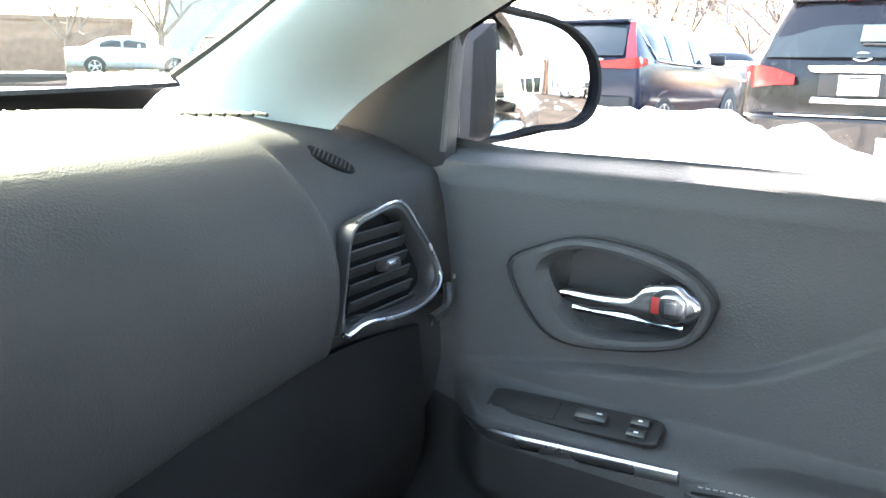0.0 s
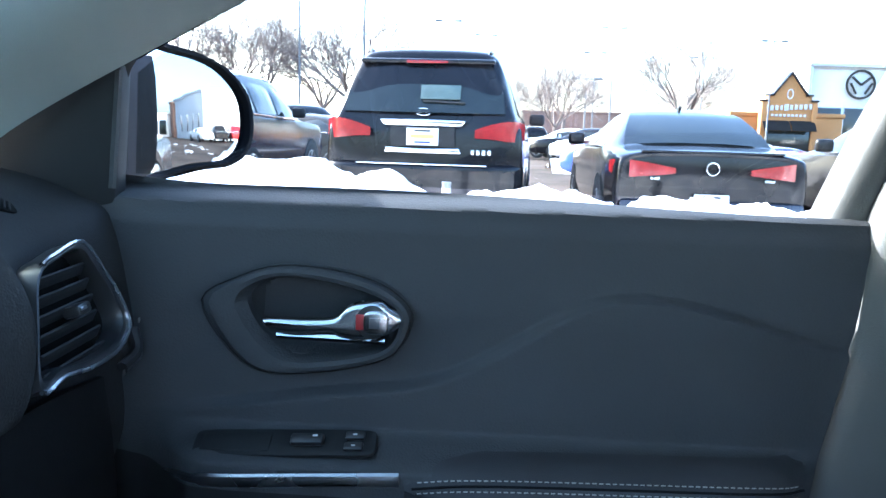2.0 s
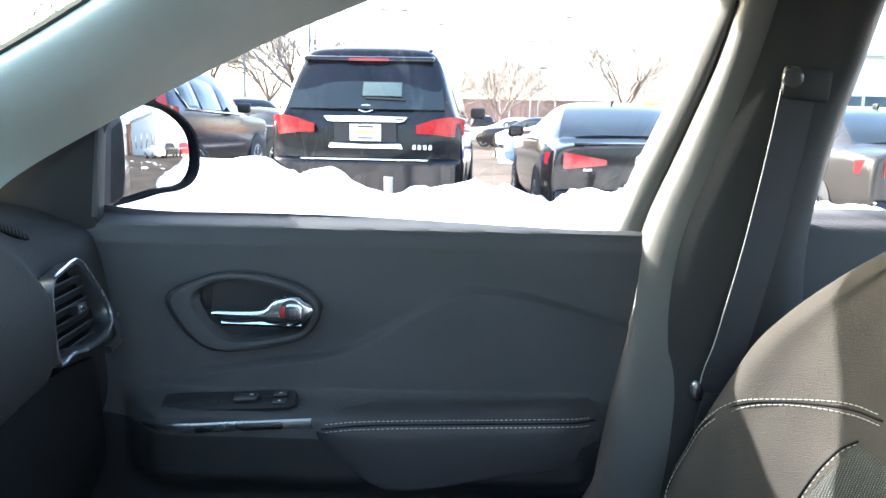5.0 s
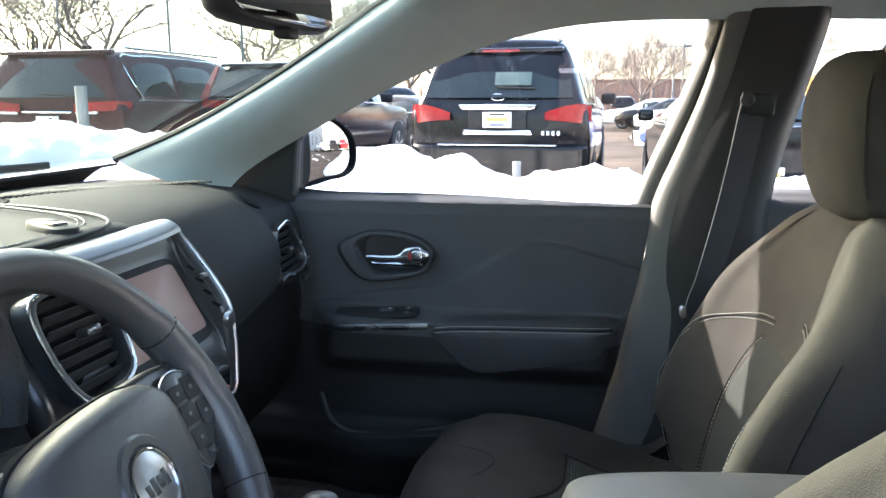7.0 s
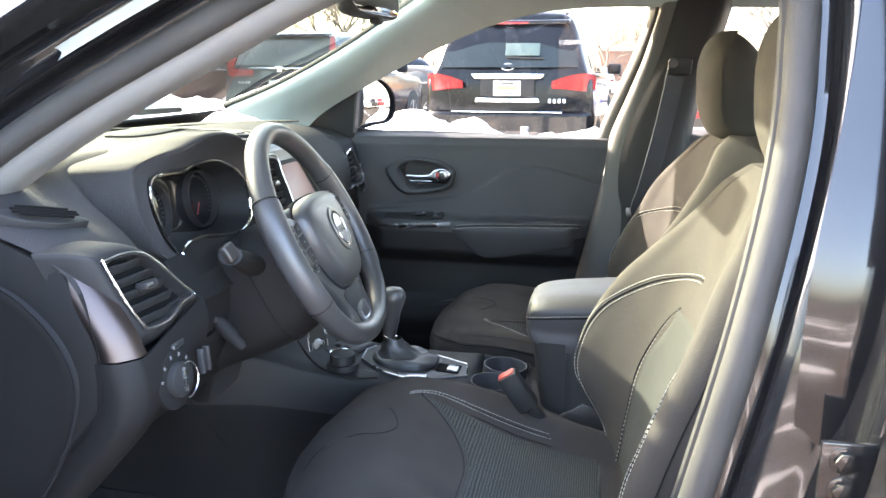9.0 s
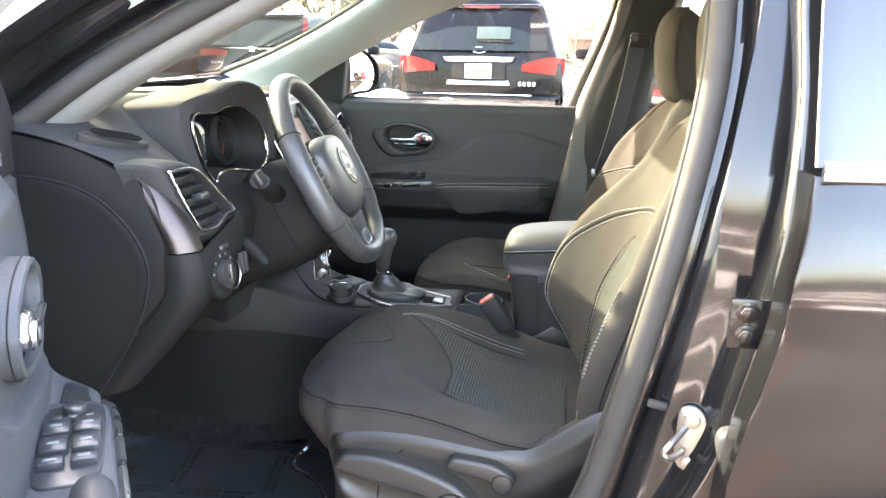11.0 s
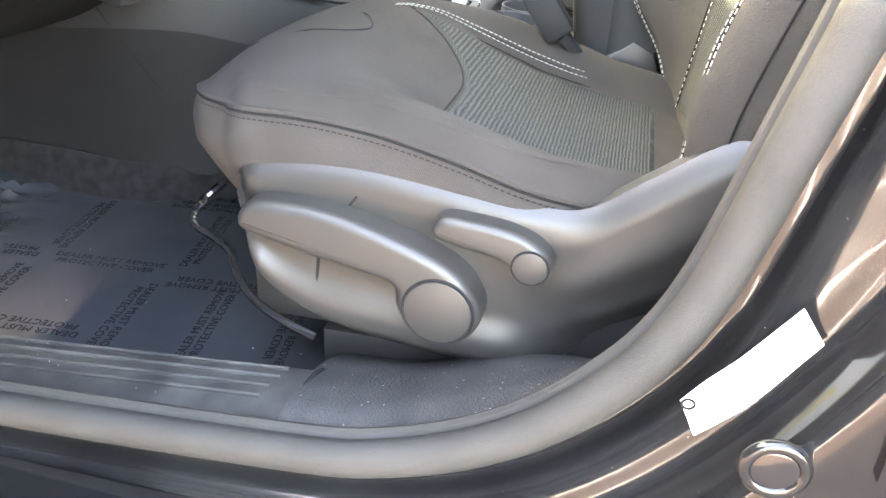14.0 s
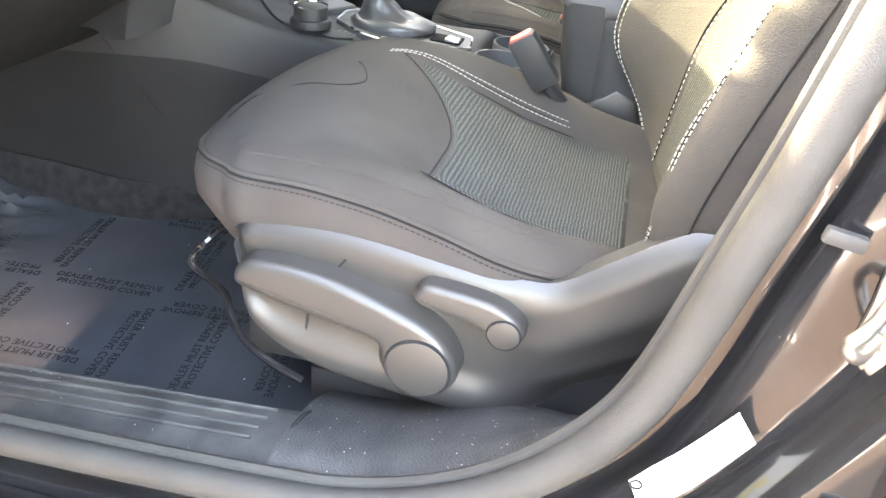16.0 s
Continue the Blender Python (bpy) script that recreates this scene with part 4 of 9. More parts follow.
def slats(n, m, w, h, parent, tilt=25, mat=DARK):
    for k in range(n):
        f = (k + 0.5) / n
        b = rbox((w(f), 0.020, 0.0028), 0.001, (0, 0, 0), (tilt, 0, 0))
        b.transform(m @ Matrix.Translation((0, 0, 0)) @ Matrix.Translation((0, h * (f - 0.5), -0.008)) @ pose(0, 0, 0, 90 - 0))
        part("slat", b, mat, parent)


def vent(m, outline, inner, parent, rows, w, h, shift=lambda f: 0.0, edge=0.0019, run=None):
    """A vent: ring, dark throat, slats and a thumb tab, on the plane m."""
    v = part("vent", ring_plate(outline, inner, 0.018, m, dome=0.003), SATIN, parent, "satin black vent with chrome edge")
    part("chrome_edge", tube([m @ Vector((a, b, 0.003)) for a, b in (run or outline)], edge, 6, not run), BRIGHT, v, "chrome edge")
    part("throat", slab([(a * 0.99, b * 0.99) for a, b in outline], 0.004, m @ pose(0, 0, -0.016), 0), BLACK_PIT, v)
    for k in range(rows):
        f = (k + 0.5) / rows
        b = rbox((w(f), 0.012, 0.0026), 0.001)
        b.transform(m @ Matrix.Translation((shift(f), h * (f - 0.5), -0.008)) @ pose(0, 0, 0, 40))
        part("slat", b, DARK, v)
    b = rbox((0.022, 0.010, 0.016), 0.003)
    b.transform(m @ Matrix.Translation((shift(0.6) + 0.004, h * 0.06, 0.0)))
    tab = part("thumb_tab", b, SATIN, v)
    b = rbox((0.010, 0.003, 0.002), 0.0006)
    b.transform(m @ Matrix.Translation((shift(0.6) - 0.002, h * 0.06 + 0.001, 0.009)))
    part("tab_mark", b, SILVER, tab)
    return v


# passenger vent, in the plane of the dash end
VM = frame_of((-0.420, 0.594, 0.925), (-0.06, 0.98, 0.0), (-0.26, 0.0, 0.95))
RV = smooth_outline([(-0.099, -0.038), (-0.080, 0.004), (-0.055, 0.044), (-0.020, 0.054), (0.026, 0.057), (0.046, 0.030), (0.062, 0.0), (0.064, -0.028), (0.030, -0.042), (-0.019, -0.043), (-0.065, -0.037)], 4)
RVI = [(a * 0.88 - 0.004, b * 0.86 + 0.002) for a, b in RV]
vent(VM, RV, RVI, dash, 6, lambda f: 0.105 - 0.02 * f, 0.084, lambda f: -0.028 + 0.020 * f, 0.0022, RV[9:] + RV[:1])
part("vent_wheel", tube(spline([(-0.420, 0.655, 0.858), (-0.418, 0.68, 0.866), (-0.428, 0.695, 0.884)], 5), 0.006, 8), SATIN, dash)
for q in ((-0.412, 0.642, 0.858), (-0.425, 0.702, 0.892)):
    part("vent_mark", rbox((0.001, 0.004, 0.005), 0.0003, q), TICK, dash)
# Black tube laid in the crease to stand for its shade
part("lobe_crease_shade", tube(spline([(-0.452, y, 0.849 + d) for y, d in ((0.17, -0.045), (0.27, -0.028), (0.36, -0.012), (0.46, 0.004), (0.52, 0.010))], 6), 0.003, 6), INK, dash)

# corner tweeter grille and defroster slots
tw = frame_of((-0.506, 0.603, 1.0178), (0.021, 0.045, -0.023), (-0.019, 0.035, 0.009))
grille = part("tweeter_grille", slab(smooth_outline([(-0.028, -0.004), (-0.022, 0.010), (0.018, 0.012), (0.028, 0.002), (0.020, -0.010), (-0.018, -0.011)], 4), 0.006, tw, 0.001), BLACK_PIT, dash, "dark tweeter grille")
for k in range(9):
    b = rbox((0.018, 0.0016, 0.0014), 0.0005, (-0.020 + 0.005 * k, 0, 0.0004), (0, 0, 70))
    b.transform(tw)
    part("grille_bar", b, DASH, grille)
for k in range(34):
    f = k / 33
    part("defroster_rib", rbox((0.045, 0.0035, 0.004), 0.001, (-0.800 + 0.20 * f ** 1.5, 0.26 + 0.34 * f, 1.0605 - 0.003 * f), (0, 0, -25)), DARK, dash)
for k in range(50):
    f = k / 49
    part("speaker_rib", rbox((0.115 - 0.05 * abs(2 * f - 1) ** 3, 0.0026, 0.004), 0.001, (-0.690 - 0.065 * f, -0.085 + 0.30 * f, 1.0638), (0, 0, 0)), DARK, dash)
# stitched inset on the top and sensor pod
pts = [(-0.92, 0.20, 1.056), (-0.697, 0.165, 1.0635), (-0.552, 0.116, 1.0645), (-0.470, 0.072, 1.0640), (-0.432, 0.02, 1.0615), (-0.422, -0.06, 1.0605), (-0.425, -0.14, 1.0605), (-0.43, -0.24, 1.061)]
part("inset_seam", tube(spline(pts, 8), 0.0026, 6), DARK, dash)
pts2 = [(a - 0.022, b - 0.016, c_ + 0.001) for a, b, c_ in pts]
part("inset_seam", tube(spline(pts2, 8), 0.0018, 6), DARK, dash)
stitches([(a - 0.006, b - 0.005, c_ + 0.0012) for a, b, c_ in pts2], dash, THREAD, 0.008, 0.005, 0.0007)
part("sensor_pod", slab(oval(0, 0, 0.045, 0.020, 32, 3), 0.008, frame_of((-0.475, -0.02, 1.0705), (0.85, -0.5, -0.03), (0.5, 0.85, 0)), 0.003), DARK, dash, "black sensor pod")
part("sensor_window", rbox((0.030, 0.018, 0.005), 0.002, (-0.468, -0.024, 1.0705), (0, 0, -30)), GLOSS, dash)

# centre stack
ST_E = [(-0.425, 1.050), (-0.400, 1.046), (-0.374, 1.009), (-0.347, 0.972), (-0.330, 0.941), (-0.323, 0.897), (-0.321, 0.858), (-0.324, 0.825), (-0.347, 0.78), (-0.39, 0.70)]
ST_M = [(-0.425, 1.052), (-0.402, 1.046), (-0.391, 1.009), (-0.372, 0.972), (-0.354, 0.941), (-0.332, 0.897), (-0.321, 0.858), (-0.320, 0.825), (-0.342, 0.78), (-0.39, 0.70)]
ST_B = [(-0.46, 1.045), (-0.44, 1.04), (-0.42, 1.009), (-0.40, 0.972), (-0.38, 0.941), (-0.37, 0.897), (-0.365, 0.858), (-0.365, 0.825), (-0.38, 0.78), (-0.41, 0.70)]
stack = part("stack_housing", loft([[(x, y, z) for x, z in p] for y, p in ((-0.262, ST_B), (-0.248, ST_E), (-0.215, ST_E), (-0.125, ST_E), (-0.112, ST_M), (0.0, ST_M), (0.094, ST_M), (0.106, ST_E), (0.126, ST_E), (0.140, ST_B))], 4, 6), SATIN, dash, "satin black centre stack")
edge = [(-0.402, 0.124, 1.049), (-0.371, 0.126, 1.010), (-0.344, 0.127, 0.972), (-0.327, 0.126, 0.941), (-0.320, 0.123, 0.897), (-0.318, 0.120, 0.858), (-0.320, 0.116, 0.825), (-0.343, 0.108, 0.785)]
part("stack_chrome", tube(spline(edge, 6), 0.0030, 8), SILVER, stack, "chrome side strip")
part("stack_brow", thick(loft([[(-0.425, y, 1.0545), (-0.405 + b_, y, 1.055), (-0.390 + b_, y, 1.047), (-0.386 + b_, y, 1.040)] for y, b_ in ((0.128, -0.006), (0.07, 0.004), (-0.02, 0.012), (-0.12, 0.012), (-0.25, 0.0))], 5, 5), 0.003), BROW, stack, "satin silver brow")
sm = frame_of((-0.3655, -0.010, 0.9615), (0, 1, 0), (-0.49, 0, 0.87))
part("screen_bezel", slab(oval(0, -0.002, 0.106, 0.060, 40, 9), 0.010, sm @ pose(0, 0, 0.003), 0.003), DARK, stack, "black screen bezel")
part("screen", slab(oval(0, 0, 0.0945, 0.0475, 40, 16), 0.002, sm @ pose(0, 0, 0.0045), 0.0005), SCREEN, stack, "dusty touch screen switched off, pink reflection in its colour")
CV = smooth_outline([(-0.040, -0.050), (-0.058, -0.010), (-0.062, 0.045), (-0.03, 0.057), (0.044, 0.055), (0.048, 0.020), (0.050, -0.040), (0.020, -0.058), (-0.02, -0.062)], 4)
vent(frame_of((-0.327, -0.178, 0.985), (0.02, 1, 0), (-0.32, 0, 0.95)), CV, [(a * 0.86 + 0.002, b * 0.88) for a, b in CV], stack, 7, lambda f: 0.082, 0.100, edge=0.0017)
for k in range(4):
    part("side_vent_slat", rbox((0.012, 0.022, 0.003), 0.001, (-0.368 + 0.011 * k, 0.112, 0.995 - 0.016 * k), (0, 30, 0)), INK, stack)
part("side_vent_tab", rbox((0.008, 0.012, 0.006), 0.002, (-0.352, 0.106, 0.985)), BROW, stack)
part("side_vent_wheel", disc(0.011, 0.008, frame_of((-0.317, 0.112, 0.925), (0, 1, 0), UPV), 20, 0.002), SILVER, stack)
panel = part("climate_panel", rbox((0.012, 0.30, 0.040), 0.004, (-0.318, -0.06, 0.850), (0, 2, 0)), GLOSS, stack)
part("panel_edge", tube([(-0.311, -0.20, 0.829), (-0.311, 0.09, 0.829)], 0.0028, 6), SILVER, panel)
for k in range(3):
    part("climate_dial", disc(0.017, 0.016, frame_of((-0.298, -0.15 + 0.075 * k, 0.850), (0, 1, 0), (-0.2, 0, 0.98)), 24, 0.003), SATIN, panel)
part("warning_button", rbox((0.006, 0.014, 0.008), 0.002, (-0.311, 0.070, 0.842)), RED, panel)
part("lower_panel", rbox((0.012, 0.26, 0.05), 0.004, (-0.340, -0.06, 0.775), (0, 28, 0)), GLOSS, stack)

# instrument hood and cluster
OUT = [(-0.557, 0.9465), (-0.5805, 0.970), (-0.596, 1.011), (-0.595, 1.043), (-0.582, 1.054), (-0.552, 1.0555), (-0.51, 1.054), (-0.47, 1.0605), (-0.415, 1.060), (-0.37, 1.047), (-0.340, 1.026), (-0.326, 0.996), (-0.336, 0.960), (-0.378, 0.9445), (-0.441, 0.951), (-0.489, 0.959), (-0.529, 0.959), (-0.551, 0.9515)]


def on_cluster(y, z, dx=0.0):
    return (-0.31 - 0.153 * (z - 1.0) + dx, y, z)


hood_in = OUT[:13]
rows = []
for dx, k, up in ((-0.004, 1.0, 0.0), (0.004, 1.03, 0.004), (0.022, 1.10, 0.022), (0.026, 1.16, 0.028), (0.005, 1.24, 0.030), (-0.06, 1.34, 0.022), (-0.15, 1.38, 0.006), (-0.24, 1.36, 0.0)):
    rows.append([on_cluster(-0.465 + (y + 0.465) * k, 0.99 + (z - 0.99) * min(k, 1.16) + up * step(1.0, 1.045, z) * (0.25 + 0.75 * step(-0.60, -0.47, y)), dx * (1 if dx < 0 else step(-0.60, -0.47, y) * (0.35 + 0.65 * step(1.0, 1.05, z))) - (0.012 * (k - 1) / 0.38 if y < -0.5 else 0)) for y, z in hood_in])
part("instrument_hood", loft(rows, 5, 6), DASH, dash, "soft-touch instrument hood")
tun = [(y, z) for y, z in OUT]
part("hood_tunnel", loft([[on_cluster(y, z) for y, z in tun], [on_cluster(-0.465 + (y + 0.465) * 0.97, 0.99 + (z - 0.99) * 0.95, -0.03) for y, z in tun], [on_cluster(-0.465 + (y + 0.465) * 0.94, 0.99 + (z - 0.99) * 0.90, -0.06) for y, z in tun]], 3, 5, True), DARK, dash)
part("cluster_chrome", tube(spline([on_cluster(y, z, 0.002) for y, z in OUT], 5, True), 0.0027, 8, True), CHROME, dash, "chrome cluster outline")
# lip under the instruments
part("cluster_lip", thick(loft([[on_cluster(y, z - 0.001, 0.002) for y, z in [(-0.60, 0.950)] + OUT[-1:] + OUT[-2:-7:-1] + [(-0.31, 0.965)]], [(-0.285, y, 0.925 + 0.25 * (z - 0.95)) for y, z in [(-0.60, 0.950)] + OUT[-1:] + OUT[-2:-7:-1] + [(-0.31, 0.965)]], [(-0.255, y, 0.895) for y, z in [(-0.60, 0.950)] + OUT[-1:] + OUT[-2:-7:-1] + [(-0.31, 0.965)]]], 4, 4), 0.004), LOWER_SHADED, dash)
cm = frame_of((-0.360, -0.465, 0.997), (0, 1, 0), (-0.153, 0, 0.99))
cluster = part("gauge_panel", slab(oval(0, 0, 0.140, 0.062, 40, 3.2), 0.01, cm, 0.003), GLOSS, dash, "dark instrument cluster")
for cx, r in ((-0.068, 0.044), (0.070, 0.044)):
    part("gauge", ring_plate(oval(cx, 0, r, r, 36, 2), oval(cx, 0, r * 0.95, r * 0.95, 36, 2), 0.012, cm @ pose(0, 0, 0.010), dome=0.001), DARK, cluster, "dark gauge ring")
    bm = bmesh.new()
    for k in range(25):
        a = radians(220 - k * 260 / 24)
        rbox((0.0007, 0.004 if k % 3 == 0 else 0.0022, 0.0004), 0, (cx + r * 0.80 * math.cos(a), r * 0.80 * math.sin(a), 0.0010), (0, 0, math.degrees(a) - 90), bm=bm)
    bm.transform(cm)
    part("gauge_ticks", bm, TICK, cluster)
    b = rbox((0.0014, 0.022, 0.0010), 0.0003, (cx - 0.010, -0.014, 0.0035), (0, 0, -35))
    b.transform(cm)
    part("needle", b, RED, cluster, "orange-red needle")
# driver's vent, silver strip, dials
LM = frame_of((-0.233, -0.757, 0.955), (0.06, 1, 0), (-0.28, 0, 0.96))
LV = smooth_outline([(-0.047, 0.040), (-0.042, 0.044), (-0.012, 0.045), (0.015, 0.039), (0.037, 0.022), (0.062, -0.007), (0.080, -0.024), (0.076, -0.028), (0.055, -0.030), (0.036, -0.037), (0.018, -0.0415), (-0.010, -0.040), (-0.020, -0.034), (-0.034, -0.004)], 4)
vent(LM, LV, [(0.012 + (a - 0.012) * 0.93, b * 0.92) for a, b in LV], dash, 5, lambda f: 0.082 - 0.02 * f, 0.078, lambda f: 0.026 - 0.034 * f)
# Surround darkened in its colour for the low light here
part("vent_cowl", thick(loft([[tuple(LM @ Vector((0.012 + (a - 0.012) * k, b * k, dz))) for a, b in LV[::2]] for k, dz in ((1.02, 0.0), (1.16, -0.002), (1.35, -0.014), (1.6, -0.045))], 4, 2, True), 0.002), SHADED_TRIM, dash, "soft-touch vent surround")
rows = [[(-0.300, -0.824, 1.004), (-0.284, -0.826, 1.002), (-0.272, -0.812, 1.000), (-0.270, -0.798, 0.998)], [(-0.285, -0.826, 0.962), (-0.262, -0.828, 0.962), (-0.246, -0.814, 0.962), (-0.242, -0.798, 0.962)], [(-0.262, -0.826, 0.926), (-0.240, -0.828, 0.926), (-0.224, -0.812, 0.926), (-0.220, -0.796, 0.926)], [(-0.252, -0.826, 0.899), (-0.230, -0.828, 0.899), (-0.213, -0.812, 0.899), (-0.209, -0.796, 0.899)]]
part("end_strip", thick(loft(rows, 6, 5), 0.004), BRONZE, dash, "bronze-silver trim strip")
part("end_panel", thick(loft([[(x - 0.055 + d, -0.826, z), (x - 0.020 + d, -0.829, z), (x - 0.002 + d, -0.812, z), (x + d, -0.79, z), (x - 0.004 + d, (r - 0.79) / 2, z + 0.15 * (r + 0.74)), (x - 0.008 + d, r, z + 0.3 * (r + 0.74))] for x, d, z, r in ((-0.211, 0, 0.897, -0.655), (-0.205, 0, 0.87, -0.655), (-0.207, 0, 0.845, -0.665), (-0.218, 0, 0.818, -0.70), (-0.26, 0, 0.765, -0.73), (-0.32, 0, 0.70, -0.74))], 4, 5), 0.004), LOWER_SHADED, dash, "black panel with headlamp dial")
part("vent_slider", rbox((0.010, 0.03, 0.008), 0.003, (-0.212, -0.735, 0.888), (0, 0, 8)), SATIN, dash)
km = frame_of((-0.203, -0.752, 0.854), (0.05, 1, 0), (-0.08, 0, 0.98))
dial = part("light_switch", disc(0.034, 0.008, km, 36, 0.003), LOWER_SHADED, dash, "black headlamp dial")
part("dial_knob", disc(0.020, 0.010, km @ pose(0, 0, 0.009), 30, 0.003), DARK, dial)
part("knob_ring", tube([km @ Vector((0.0200 * math.cos(t), 0.0200 * math.sin(t), 0.0135)) for t in (math.pi * (-0.55 + 1.1 * k / 16) for k in range(17))], 0.0010, 5), SILVER, dial, "thin silver arc")
b = rbox((0.003, 0.028, 0.004), 0.001, (0, 0, 0.010))
b.transform(km)
part("knob_rib", b, SILVER, dial)
for k in range(5):
    a = radians(40 + 32 * k)
    b = rbox((0.004, 0.003, 0.0006), 0.0001, (0.028 * math.cos(a), 0.028 * math.sin(a), 0.0005), (0, 0, math.degrees(a)))
    b.transform(km)
    part("dial_mark", b, TICK, dial)
for dx in (0.046, 0.058):
    b = rbox((0.006, 0.030, 0.008), 0.002, (dx, 0.004, 0.003))
    b.transform(km)
    part("thumb_wheel", b, SATIN, dial)

# ---- steering wheel and column ----
wheel = empty("steering_wheel", "black leather steering wheel with round chrome-ringed hub badge", "steering wheel", at=(-0.116, -0.43, 0.955))
WC = Vector((-0.156, -0.400, 0.949))
WM = frame_of(WC, (-0.098, 0.995, 0), (-0.459, 0, 0.888))      # x to the passenger, y up the wheel, z to the driver
RR = 0.1695
bm = bmesh.new()
N, S = 72, 14
rim = []
for i in range(N):
    a = 2 * math.pi * i / N
    r = 0.0155 + 0.002 * (abs(math.sin(a)) < 0.5)
    flatb = 0.012 * max(0, -math.sin(a) - 0.75) / 0.25
    rim.append([bm.verts.new(WM @ Vector(((RR - flatb + r * math.cos(t)) * math.cos(a), (RR - flatb + r * math.cos(t)) * math.sin(a), r * 1.1 * math.sin(t)))) for t in (2 * math.pi * j / S for j in range(S))])
for i in range(N):
    for j in range(S):
        bm.faces.new((rim[i][j], rim[i][(j + 1) % S], rim[(i + 1) % N][(j + 1) % S], rim[(i + 1) % N][j]))
part("rim", bm, LEATHER, wheel)
for a in (28, 152, 205, 335):
    a = radians(a)
    part("rim_seam", tube([WM @ Vector(((RR + 0.0172 * math.cos(t)) * math.cos(a), (RR + 0.0172 * math.cos(t)) * math.sin(a), 0.0185 * math.sin(t))) for t in (2 * math.pi * j / 16 for j in range(16))], 0.0011, 5, True), INK, wheel)
hub = smooth_outline([(-0.091, 0.030), (-0.078, 0.052), (-0.04, 0.062), (0.04, 0.062), (0.078, 0.052), (0.091, 0.030), (0.086, -0.012), (0.067, -0.054), (0.038, -0.077), (0.0, -0.083), (-0.038, -0.077), (-0.067, -0.054), (-0.086, -0.012)], 4)
rows = []
for f, z in ((0.90, -0.020), (1.0, -0.006), (1.0, 0.006), (0.95, 0.017), (0.82, 0.024), (0.5, 0.028), (0.05, 0.029)):
    rows.append([tuple(WM @ Vector((a * f, b * f, z))) for a, b in hub[::2]])
part("hub", loft(rows, 4, 2, True, True), LEATHER, wheel, "black airbag cover")
part("hub_gap", slab([(a * 1.05, b * 1.05 - 0.001) for a, b in hub], 0.01, WM @ pose(0, 0, 0.0012), 0.001), INK, wheel)
bd = WM @ pose(0, -0.002, 0.0305)
badge = part("badge", disc(0.0245, 0.004, bd, 40, 0.0015), SILVER, wheel, "round silver badge")
part("badge_rim", tube([bd @ Vector((0.0245 * math.cos(t), 0.0245 * math.sin(t), 0.0)) for t in (2 * math.pi * k / 40 for k in range(40))], 0.0011, 6, True), CHROME, badge)
part("badge_ring", ring_plate(oval(0, 0, 0.0365, 0.0365, 40, 2), oval(0, 0, 0.026, 0.026, 40, 2), 0.006, bd @ pose(0, 0, -0.001), dome=0.001), SATIN, badge)
for k in range(4):
    b = rbox((0.0055, 0.009 + 0.003 * (k % 2), 0.0006), 0.0002, (-0.0115 + 0.0077 * k, 0, 0.0003))
    b.transform(bd)
    part("badge_bar", b, SATIN, badge)
# one-piece spokes: two arms and a foot
ys = [(-0.168, 0.046), (-0.13, 0.056), (-0.08, 0.060), (0.08, 0.060), (0.13, 0.056), (0.168, 0.046), (0.170, 0.010), (0.150, -0.022), (0.112, -0.044), (0.080, -0.078), (0.058, -0.116), (0.052, -0.160), (-0.052, -0.160), (-0.058, -0.116), (-0.080, -0.078), (-0.112, -0.044), (-0.150, -0.022), (-0.170, 0.010)]
spoke = part("spoke_piece", slab(smooth_outline(ys, 3), 0.014, WM @ pose(0, 0, 0.0), 0.005, 3), SATIN, wheel, "satin black three-arm spoke")
foot = smooth_outline([(-0.046, -0.088), (0.046, -0.088), (0.036, -0.120), (0.032, -0.146), (0.0, -0.150), (-0.032, -0.146), (-0.036, -0.120)], 4)
part("foot_recess", slab(foot, 0.003, WM @ pose(0, 0, 0.0012), 0.001), DARK, spoke)
part("foot_insert", slab(smooth_outline([(-0.026, -0.118), (0.026, -0.118), (0.028, -0.142), (0.0, -0.146), (-0.028, -0.142)], 4), 0.003, WM @ pose(0, 0, 0.0030), 0.001), SATIN, spoke)
part("foot_line", tube([WM @ Vector((x, y, 0.0028)) for x, y in ((-0.021, -0.126), (-0.022, -0.138), (0.0, -0.141), (0.022, -0.138), (0.021, -0.126))], 0.0008, 5), SILVER, spoke)
for s in (1, -1):
    pod_o = smooth_outline([(s * 0.098, 0.040), (s * 0.122, 0.048), (s * 0.146, 0.038), (s * 0.151, 0.015), (s * 0.140, -0.010), (s * 0.124, -0.028), (s * 0.106, -0.034), (s * 0.096, -0.010), (s * 0.098, 0.016)], 4)
    pod = part("switch_pod", slab(pod_o, 0.018, WM @ pose(0, 0, 0.0080), 0.003), SATIN, spoke, "satin black switch pod")
    part("pod_line", tube([WM @ Vector((a, b, 0.0052)) for a, b in pod_o], 0.0009, 5, True), SILVER, pod)
    for bx, by, bw, bh in ((0.112, 0.030, 0.020, 0.014), (0.135, 0.028, 0.018, 0.020), (0.114, 0.011, 0.022, 0.018), (0.138, 0.004, 0.016, 0.020), (0.112, -0.010, 0.020, 0.018), (0.117, -0.025, 0.014, 0.007)):
        b = rbox((bw, bh, 0.0020), 0.0008, (s * bx, by, 0.0085), (0, 0, s * -6))
        b.transform(WM)
        part("button", b, DARK, pod)
        b = rbox((0.004, 0.003, 0.0004), 0, (s * bx, by, 0.0097))
        b.transform(WM)
        part("button_mark", b, TICK, pod)
